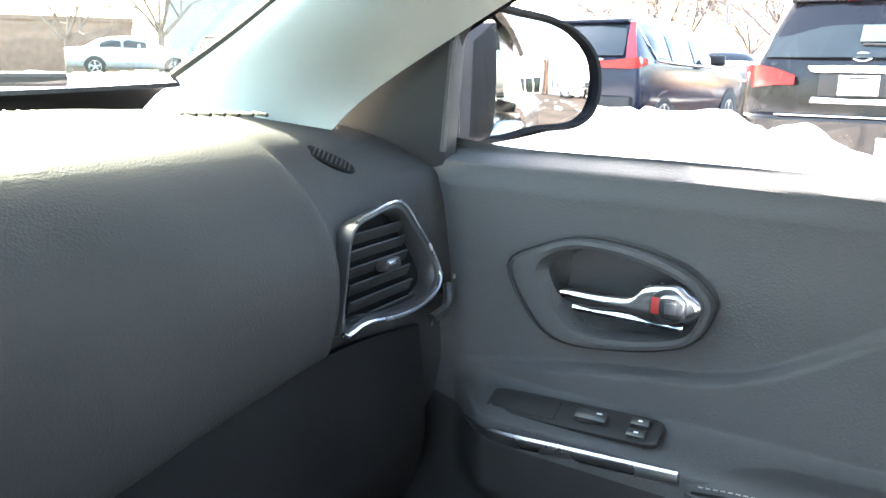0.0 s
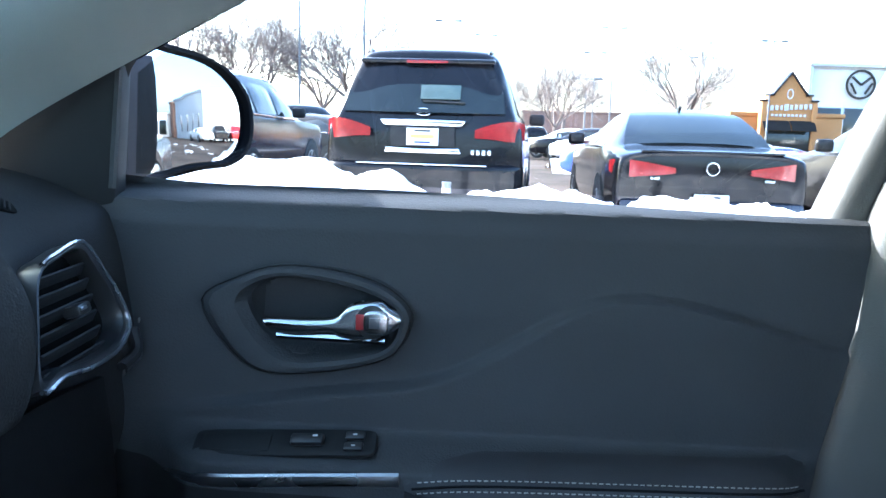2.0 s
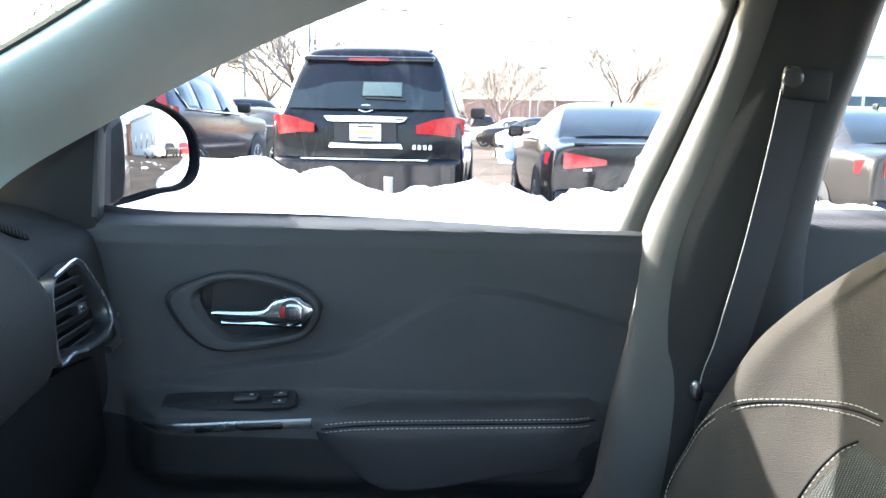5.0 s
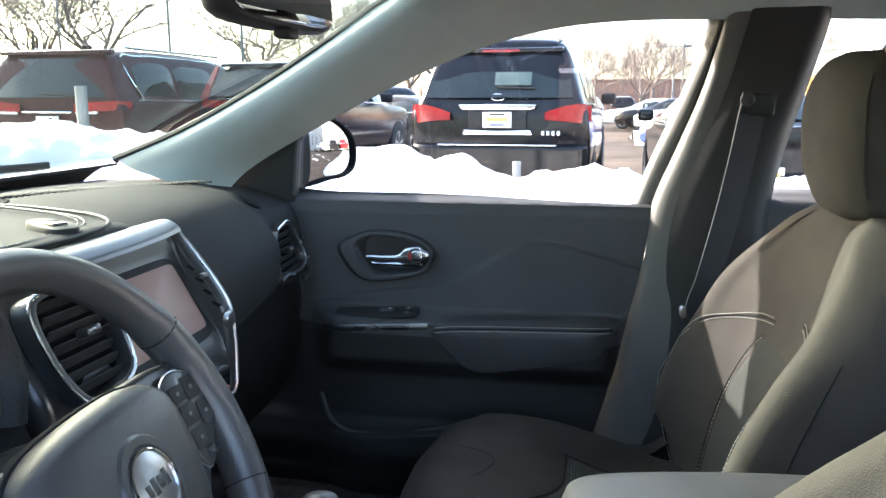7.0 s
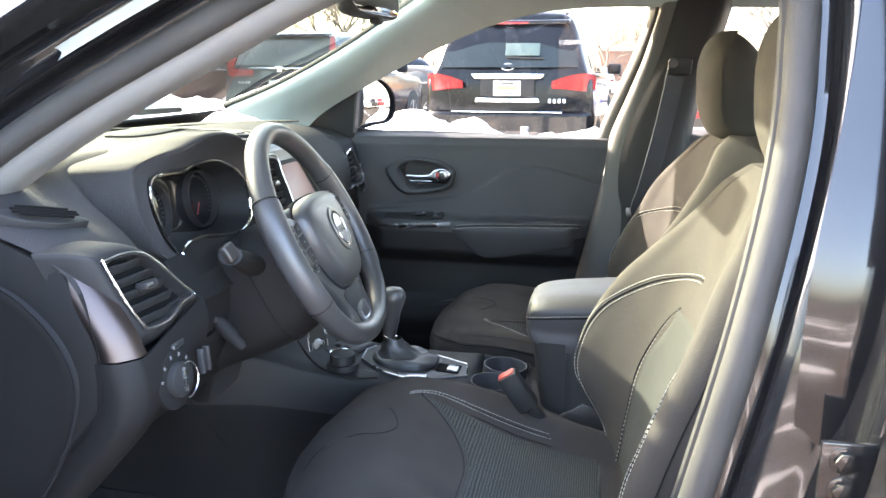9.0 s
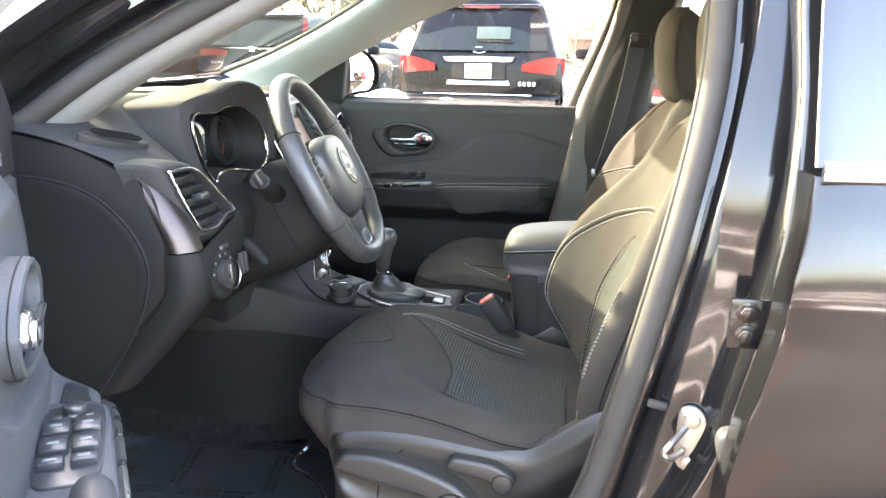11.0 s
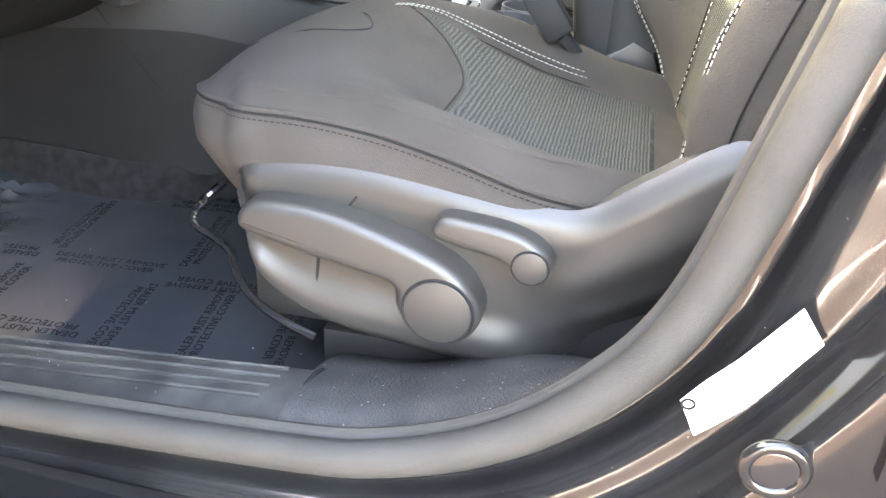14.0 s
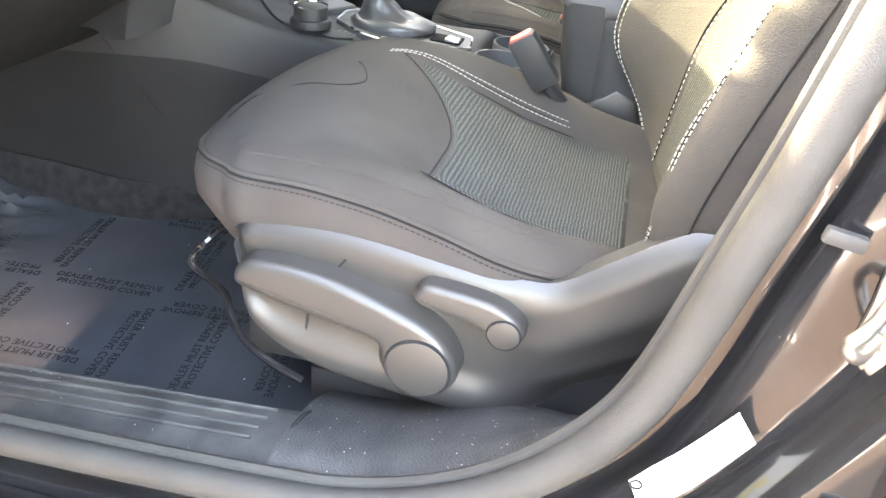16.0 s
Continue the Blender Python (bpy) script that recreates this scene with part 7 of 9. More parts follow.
# edge of the near front pillar's pale trim inside the seal, shade put into its colour
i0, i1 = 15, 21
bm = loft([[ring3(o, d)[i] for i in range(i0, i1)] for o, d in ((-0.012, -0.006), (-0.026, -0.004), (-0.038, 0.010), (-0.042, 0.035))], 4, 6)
part("front_pillar_edge", thick(bm, 0.004), PILLAR_DIM, cabin, "front pillar edge, pale grey darkened in its colour")
# inner trims of the near side
def sill_z(x):
    return 0.391 + 0.085 * max(-0.45, x + 0.03)


bm = loft([[(x, -0.655, sill_z(x) - 0.060), (x, -0.664, sill_z(x) - 0.014), (x, -0.676, sill_z(x) - 0.002), (x, -0.705, sill_z(x)), (x, -0.735, sill_z(x) - 0.002), (x, -0.762, sill_z(x) - 0.008)] for x in (-0.64, -0.45, -0.3, -0.15, -0.012)], 4, 5)
sill = part("sill_plate", thick(bm, 0.006), SILL, cabin, "ribbed black sill plate")
for k in range(4):
    y = -0.678 - 0.0145 * k
    part("sill_rib", tube([(x, y, sill_z(x) + 0.0008 - 0.001 * (k == 0)) for x in (-0.64, -0.45, -0.3, -0.15, -0.034 - 0.003 * k)], 0.0026, 6, flat=0.7, flat_dir=UPV), SILL, sill)
rows = []
for (x, z), w in zip([(-0.011, 0.383), (0.04, 0.388), (0.09, 0.397), (0.18, 0.432), (0.25, 0.492), (0.30, 0.57), (0.337, 0.703), (0.36, 0.80), (0.394, 0.955), (0.422, 1.10), (0.43, 1.20), (0.425, 1.28)], (0.0, 0.0, 0.01, 0.02, 0.035, 0.05, 0.06, 0.06, 0.06, 0.05, 0.05, 0.05)):
    yy = open_y(z)
    k = 1 - step(0.42, 0.52, z)
    rows.append([(x, yy, z), (x - 0.002 * (1 - k), yy + 0.015, z + 0.006), (x + 0.02 * (1 - k), yy + 0.05, z - 0.004 + 0.012 * k), (x + (0.07 + w) * (1 - k), yy + 0.085 + 0.035 * k, max(0.34, z - 0.05 + 0.040 * k)), (x + (0.19 + w) * (1 - k), yy + 0.085 + 0.105 * k, max(0.335, z - 0.05))])
part("centre_pillar_trim", thick(loft(rows, 5, 5), 0.008), FOOT, cabin, "dark grained pillar foot trim")
part("sill_carpet", rbox((0.62, 0.06, 0.05), 0.01, (-0.31, -0.672, 0.306)), CARPET, cabin)
part("trim_joint", tube(spline([(-0.012, -0.764, 0.389), (-0.011, -0.735, 0.394), (-0.008, -0.700, 0.396), (-0.004, -0.672, 0.392), (0.0, -0.660, 0.375)], 5), 0.0020, 5), INK, cabin)
# outer centre pillar and rocker
bm = loft([[(0.43, -0.79, z), (0.47, -0.80, z), (0.53, -0.795, z), (0.60, -0.785, z)] for z in (0.42, 0.6, 0.8, 1.0)] + [[(0.46, -0.74, 1.2), (0.50, -0.745, 1.2), (0.55, -0.745, 1.2), (0.60, -0.74, 1.2)], [(0.47, -0.70, 1.36), (0.50, -0.70, 1.36), (0.55, -0.70, 1.36), (0.60, -0.70, 1.36)]], 4, 4)
part("centre_pillar_outside", thick(bm, 0.006), PAINT, cabin)
bm = loft([[(x, -0.80, 0.335), (x, -0.855, 0.325), (x, -0.885, 0.28), (x, -0.89, 0.22), (x, -0.86, 0.17)] for x in (-0.75, 0.0, 0.6, 1.5)], 4, 5)
part("rocker", thick(bm, 0.006), PAINT, cabin, "glossy black rocker panel")
bm = loft([[(x, -0.885, 0.285), (x, -0.905, 0.270), (x, -0.905, 0.20), (x, -0.86, 0.165)] for x in (-0.75, 0.0, 0.6, 1.5)], 4, 4)
part("rocker_cladding", thick(bm, 0.006), DARK, cabin, "matt black sill cladding")
# striker, bolt, label
striker = empty("door_striker", "zinc door striker loop screwed to the black pillar", "striker", at=(0.41, -0.80, 0.69))
part("striker_plate", slab(smooth_outline([(0.0, -0.045), (0.017, -0.036), (0.018, 0.0), (0.022, 0.03), (0.010, 0.046), (-0.008, 0.042), (-0.014, 0.01), (-0.018, -0.025)], 4), 0.006, frame_of((0.413, -0.809, 0.692), (0.95, -0.25, 0.12), UPV), 0.002), STEEL, striker)
part("loop", tube(spline([(0.408, -0.81, 0.712), (0.388, -0.842, 0.705), (0.380, -0.846, 0.695), (0.388, -0.842, 0.686), (0.406, -0.81, 0.680)], 6), 0.0042, 10), STEEL, striker)
for z in (0.722, 0.664):
    part("screw", disc(0.010, 0.006, frame_of((0.414, -0.814, z), (0.95, -0.25, 0.12), UPV), 12, 0.002), STEEL, striker)
clip = part("wire_clip", rbox((0.024, 0.008, 0.010), 0.002, (0.374, -0.800, 0.735), (0, 10, 0)), RUBBER_D, cabin)
UPPER_EDGE = spline([(0.293, 0, 0.530), (0.3055, 0, 0.550), (0.322, 0, 0.571), (0.348, 0, 0.608)], 8)
LOWER_EDGE = spline([(0.306, 0, 0.504), (0.319, 0, 0.520), (0.336, 0, 0.541), (0.364, 0, 0.586)], 8)


def on_label(u, v, up=0.0):
    """A place on the bent sticker: u along it, v from its lower to its upper edge."""
    k = min(int(u * 24), 23)
    a, b = LOWER_EDGE[k].lerp(LOWER_EDGE[k + 1], u * 24 - k), UPPER_EDGE[k].lerp(UPPER_EDGE[k + 1], u * 24 - k)
    q = a.lerp(b, v)
    return (q.x, -0.8092 - 0.0025 * math.sin(math.pi * u) - up, q.z)


def on_sticker(u0, u1, v0, v1, up, n=24):
    return thick(loft([[on_label(u0 + (u1 - u0) * i / n, v, up) for v in (v0, (v0 + v1) / 2, v1)] for i in range(n + 1)], 1, 2), 0.0003)


label_ = thing("tyre_label", on_sticker(0, 1, 0, 1, 0.0), WHITE, "white and yellow tyre pressure sticker bent over the black pillar", "sticker")
part("label_band", on_sticker(0.04, 0.80, 0.06, 0.15, 0.0005), YELLOW, label_, "yellow edge band")
part("label_band", on_sticker(0.10, 0.92, 0.93, 0.975, 0.0005), YELLOW, label_, "yellow edge band")
part("label_line", on_sticker(0.06, 0.80, 0.185, 0.205, 0.0005), TICK, label_)
part("label_box", on_sticker(0.80, 0.86, 0.07, 0.24, 0.0007, 4), YELLOW, label_)
part("label_mark", tube([Vector(on_label(0.07, 0.80, 0.0005)) + Vector((0.0038 * math.cos(t), 0, 0.0038 * math.sin(t))) for t in (2 * math.pi * k / 18 for k in range(18))], 0.0009, 5, True), INK, label_)
for r_ in range(3):
    part("print_bar", on_sticker(0.14, 0.62 + 0.08 * (r_ % 2), 0.36 + 0.16 * r_, 0.385 + 0.16 * r_, 0.0005), SILVER, label_)
plug = thing("drain_plug", disc(0.0145, 0.012, frame_of((0.346, -0.852, 0.523), (1, 0, 0), UPV), 30, 0.003), GLOSS, "round black plug in the pillar", "plug")
part("plug_ring", tube([(0.346 + 0.0165 * math.cos(t), -0.849, 0.523 + 0.0165 * math.sin(t)) for t in (2 * math.pi * k / 28 for k in range(28))], 0.0042, 10, True), PAINT, plug)
boot = thing("wiring_boot", slab(oval(0, 0, 0.017, 0.030, 32, 2.6), 0.022, frame_of((0.455, -0.866, 0.706), (1, 0, 0.25), (-0.25, 0, 1)), 0.009, 4), GROMMET, "grey rubber wiring grommet with pale ribbed sleeve", "wiring boot")
part("sleeve", tube([(0.466 + 0.0014 * k, -0.866, 0.728 + 0.0036 * k) for k in range(9)], [0.0060 if k % 2 else 0.0045 for k in range(9)], 12), TICK, boot, "pale ribbed sleeve")
# rear door, near side
rd = empty("rear_car_door", "closed glossy black rear door with chrome window strip", "car door", at=(0.9, -0.88, 0.4))
DOOR_FRONT = [(0.36, 0.450), (0.58, 0.444), (0.70, 0.438), (0.86, 0.470), (1.035, 0.492)]
bm = loft([[(lerp_table(DOOR_FRONT, z), y + 0.055, z), (lerp_table(DOOR_FRONT, z) + 0.002, y + 0.008, z), (lerp_table(DOOR_FRONT, z) + 0.013, y - 0.002, z), (0.60, y - 0.008, z), (1.0, y - 0.012, z), (1.5, y, z)] for z, y in ((0.36, -0.880), (0.42, -0.900), (0.52, -0.905), (0.58, -0.915), (0.70, -0.922), (0.86, -0.922), (0.92, -0.925), (0.98, -0.915), (1.035, -0.898))], 5, 6)
part("door_skin", bm, PAINT, rd)
part("chrome_strip", tube(spline([(0.498, -0.906, 1.040), (0.9, -0.912, 1.046), (1.5, -0.90, 1.058)], 6), 0.011, 8, flat=0.55, flat_dir=UPV), CHROME, rd, "chrome window strip")
bm = bmesh.new()
bm.faces.new([bm.verts.new(q) for q in ((0.56, -0.888, 1.05), (1.3, -0.888, 1.06), (1.3, -0.80, 1.34), (0.575, -0.80, 1.36))])
part("window_pane", bm, glass("tinted_glass", (0.35, 0.38, 0.36), 0.5), rd, "dark tinted glass")
bm = loft([[(0.490, -0.90, 1.045), (0.497, -0.907, 1.045), (0.56, -0.897, 1.045)], [(0.490, -0.86, 1.20), (0.497, -0.865, 1.20), (0.565, -0.857, 1.20)], [(0.495, -0.80, 1.37), (0.50, -0.806, 1.37), (0.575, -0.80, 1.37)]], 4, 4)
part("window_post", thick(bm, 0.01), GLOSS, rd, "gloss black window post")

for hx_, z in ((0.455, 0.862), (0.416, 0.558)):
    hg = part("door_hinge", rbox((0.050, 0.006, 0.058), 0.002, (hx_ + 0.006, -0.851, z)), APERTURE, rd, "black painted hinge plate with two bolts")
    for dz in (0.014, -0.013):
        part("hinge_bolt", disc(0.0095, 0.007, frame_of((hx_, -0.8605, z + dz), (1, 0, 0), UPV), 6, 0.002), PAINT, hg)
        part("bolt_washer", disc(0.0125, 0.003, frame_of((hx_, -0.8555, z + dz), (1, 0, 0), UPV), 24, 0.001), PAINT, hg)
    part("hinge_arm", rbox((0.016, 0.012, 0.050), 0.004, (hx_ + 0.034, -0.856, z - 0.002)), LOWER_SHADED, hg)

# sill under the closed doors
part("far_sill", rbox((2.2, 0.15, 0.18), 0.03, (0.40, 0.735, 0.285), seg=3), SILL, cabin)

# ---- near front door, standing open ----
OPEN = 60.0
hinge = Matrix.Translation((-0.56, -0.87, 0)) @ pose(0, 0, 0, 0, 0, -OPEN) @ Matrix.Translation((0.60, 0.86, 0)) @ Matrix.Diagonal((1, -1, 1, 1))
front_door(hinge, "driver's door standing open with dark trim and window switches", True)

# ---- outside ----
ASPHALT = material("damp_asphalt", (0.058, 0.046, 0.038), 0.92, grain=0.6, scale=60, vary=0.35, vscale=0.5, rvary=0.06, dirt=(0.085, 0.066, 0.053), spec=0.06)
SNOW = material("melting_snow", (0.80, 0.80, 0.82), 0.8, grain=1.0, scale=16, vary=0.05, vscale=3, dirt=(0.66, 0.63, 0.60))
BARK = material("bark", (0.20, 0.155, 0.13), 0.9, grain=0.5, scale=40)
POLE = material("painted_pole", (0.17, 0.18, 0.19), 0.5)
TYRE = material("tyre_rubber", (0.02, 0.02, 0.021), 0.8, grain=0.3, scale=200)
LAMP = material("tail_lamp_red", (0.24, 0.012, 0.014), 0.15, coat=0.3, vary=0.2, vscale=30)
LAMP_P = material("tail_lamp_lens", (0.50, 0.09, 0.085), 0.2, coat=0.3)
LAMP_W = material("lamp_clear", (0.7, 0.7, 0.72), 0.1, coat=0.6)
CARGLASS = material("dark_car_glass", (0.015, 0.02, 0.02), 0.06, coat=0.0, rvary=0.01, spec=0.45)
P_BLACK = material("paint_black", (0.008, 0.008, 0.010), 0.12, coat=0.12, spec=0.22, rvary=0.03, vary=0.3, vscale=2)
P_BLUE = material("paint_dark_blue", (0.012, 0.016, 0.030), 0.14, coat=0.0, spec=0.16, rvary=0.03)
P_MAROON = material("paint_maroon", (0.040, 0.013, 0.015), 0.16, coat=0.0, spec=0.16, rvary=0.03)
P_NAVY = material("paint_bright_blue", (0.03, 0.06, 0.26), 0.15, coat=0.35, spec=0.4, rvary=0.03)
P_SILVER = material("paint_silver", (0.42, 0.44, 0.45), 0.3, metal=0.5, coat=0.6)
P_WHITE = material("paint_white", (0.75, 0.75, 0.74), 0.25, coat=0.8)
P_GREY = material("paint_dark_grey", (0.035, 0.033, 0.032), 0.18, metal=0.3, coat=0.0, spec=0.16)
P_RED = material("paint_red", (0.45, 0.02, 0.02), 0.2, coat=0.9)
WALLW = material("white_render", (0.74, 0.74, 0.72), 0.85, grain=0.4, scale=20, vary=0.06, vscale=0.5)
WALLB = material("brown_brick", (0.24, 0.14, 0.10), 0.9, grain=0.5, scale=12, vary=0.2, vscale=2)
WALLO = material("ochre_render", (0.42, 0.20, 0.065), 0.85, grain=0.3, scale=12)
WALLG = material("grey_render", (0.34, 0.35, 0.34), 0.85, grain=0.3, scale=12)
CONIFER = material("conifer", (0.035, 0.055, 0.030), 0.95, grain=0.8, scale=30, vary=0.4, vscale=8)
TWIG = material("red_brown_twigs", (0.20, 0.13, 0.11), 0.95, vary=0.3)

bm = bmesh.new()
bmesh.ops.create_grid(bm, x_segments=40, y_segments=40, size=900)
thing("ground", bm, ASPHALT, "wet brown-grey parking lot asphalt", "ground", kind="structure")


def field(x0, x1, y0, y1, nx, ny, fz):
    bm = bmesh.new()
    g = [[bm.verts.new((x0 + (x1 - x0) * i / nx, y0 + (y1 - y0) * j / ny, fz(x0 + (x1 - x0) * i / nx, y0 + (y1 - y0) * j / ny))) for j in range(ny + 1)] for i in range(nx + 1)]
    for i in range(nx):
        for j in range(ny):
            bm.faces.new((g[i][j], g[i + 1][j], g[i + 1][j + 1], g[i][j + 1]))
    return bm


CREST = [(-16, 0.6), (-9, 0.95), (-4.85, 0.99), (-4.3, 1.02), (-3.77, 0.95), (-3.2, 0.90), (-2.2, 0.84), (-1.6, 0.83), (-1.29, 0.83), (-1.10, 0.74), (-0.80, 0.77), (-0.52, 0.64), (-0.36, 0.60), (-0.14, 0.66), (0.2, 0.69), (0.42, 0.67), (0.64, 0.60), (0.76, 0.57), (0.93, 0.68), (1.25, 0.65), (2.0, 0.58), (2.8, 0.58), (3.6, 0.46), (6, 0.5), (12, 0.5)]


def bank_z(x, y):
    h = lerp_table(CREST, x)
    v = Vector((x, y, 0))
    d = (y - 5.2 - 0.25 * noise.noise(Vector((x * 0.7, 0, 4)))) / (1.15 if y < 5.2 else 0.9)
    z = h * max(0.0, 1 - abs(d) ** 2.2)
    lump = 0.5 + 0.5 * noise.noise(v * 1.9 + Vector((0, 0, 7)))
    z *= 0.93 + 0.14 * lump
    z += 0.055 * noise.noise(v * 5.5) + 0.028 * noise.noise(v * 13) + 0.012 * noise.noise(v * 34)
    return z + 0.03


thing("snow_bank", field(-16, 12, 3.7, 6.4, 560, 80, bank_z), SNOW, "lumpy half-melted bank of ploughed snow", "snow", kind="stuff")


def patch_z(x, y):
    n = noise.noise(Vector((x * 0.16, y * 1.5, 3))) + 0.45 * noise.noise(Vector((x * 0.8, y * 3.6, 9)))
    return 0.10 * max(-0.3, n - 0.22)


thing("snow_strips", field(-14, 26, -12, -2.6, 220, 90, patch_z), SNOW, "thin strips of old snow on asphalt", "snow", kind="stuff")
thing("snow_strips", field(15, 27, -2.55, 3.2, 110, 70, patch_z), SNOW, "thin strips of old snow on asphalt", "snow", kind="stuff")
thing("snow_pile", field(4.5, 12, 1.6, 6.5, 110, 80, lambda x, y: 0.95 * max(0, 1 - ((x - 8) / 3.4) ** 2 - ((y - 4.0) / 2.3) ** 2) ** 0.7 * (0.8 + 0.5 * noise.noise(Vector((x, y, 1)) * 1.8)) + 0.08 * noise.noise(Vector((x, y, 4)) * 6) - 0.08), SNOW, "dirty lumpy snow pile", "snow", kind="stuff")
thing("snow_verge", field(1.5, 16, 22, 27, 120, 40, lambda x, y: 0.5 * max(0, 1 - abs(y - 24.5) / 2.3) * (0.6 + 0.7 * noise.noise(Vector((x, y, 1)) * 0.9)) + 0.05 * noise.noise(Vector((x, y, 2)) * 4) - 0.05), SNOW, "low far snow heap", "snow", kind="stuff")


thing("raised_lot", field(-44, -19, 6, 40, 60, 60, lambda x, y: 0.72 * step(-20, -25, x + 0.25 * (y - 15)) - 0.02), ASPHALT, "gently raised far part of the parking lot", "ground", kind="structure")
# Unseen ground behind the snow bank, added to carry the two lifted vehicles
thing("raised_lot", field(-9.0, -1.9, 6.6, 15.5, 50, 30, lambda x, y: lerp_table([(-9.0, -0.01), (-7.6, 0.08), (-5.1, 0.08), (-4.9, 0.14), (-3.2, 0.14), (-1.9, -0.01)], x) * step(6.6, 7.4, y) * step(15.5, 14.2, y) - 0.005), ASPHALT, "raised asphalt strip added under two parked vehicles", "ground", kind="structure")


def wheel_at(car, x, y, r, w, m, side):
    c = m @ Vector((x, y, r))
    ax = (m.to_3x3() @ Vector((side, 0, 0))).normalized()
    up = Vector((0, 0, 1))
    fr = frame_of(c, ax.cross(up).normalized() * 1.0, up)
    fr = frame_of(c, up.cross(ax), up)            # its z points along the axle
    if fr.to_3x3().col[2].dot(ax) < 0:
        fr = frame_of(c, ax.cross(up), up)
    prof_ = [(r * 0.66, w * 0.48), (r * 0.80, w * 0.52), (r * 0.95, w * 0.46), (r, w * 0.2), (r, -w * 0.3), (r * 0.9, -w * 0.5), (r * 0.6, -w * 0.5)]
    bm = bmesh.new()
    n = 30
    g = [[bm.verts.new(fr @ Vector((a * math.cos(2 * math.pi * k / n), a * math.sin(2 * math.pi * k / n), b))) for a, b in prof_] for k in range(n)]
    for k in range(n):
        for j in range(len(prof_) - 1):
            bm.faces.new((g[k][j], g[(k + 1) % n][j], g[(k + 1) % n][j + 1], g[k][j + 1]))
    wh = part("wheel", bm, TYRE, car)
    bm = disc(r * 0.66, 0.02, fr @ pose(0, 0, w * 0.25), 24, 0)
    part("rim_back", bm, INK, wh)
    bm = ring_plate(oval(0, 0, r * 0.67, r * 0.67, 30, 2), oval(0, 0, r * 0.60, r * 0.60, 30, 2), 0.03, fr @ pose(0, 0, w * 0.47), dome=0.005)
    for k in range(5):
        b = rbox((r * 0.13, r * 0.60, 0.025), 0.008, (0, r * 0.32, w * 0.44))
        b.transform(fr @ pose(0, 0, 0, 0, 0, 72 * k))
        bm = merge(bm, b)
    part("rim", bm, SILVER, wh, "silver alloy rim")


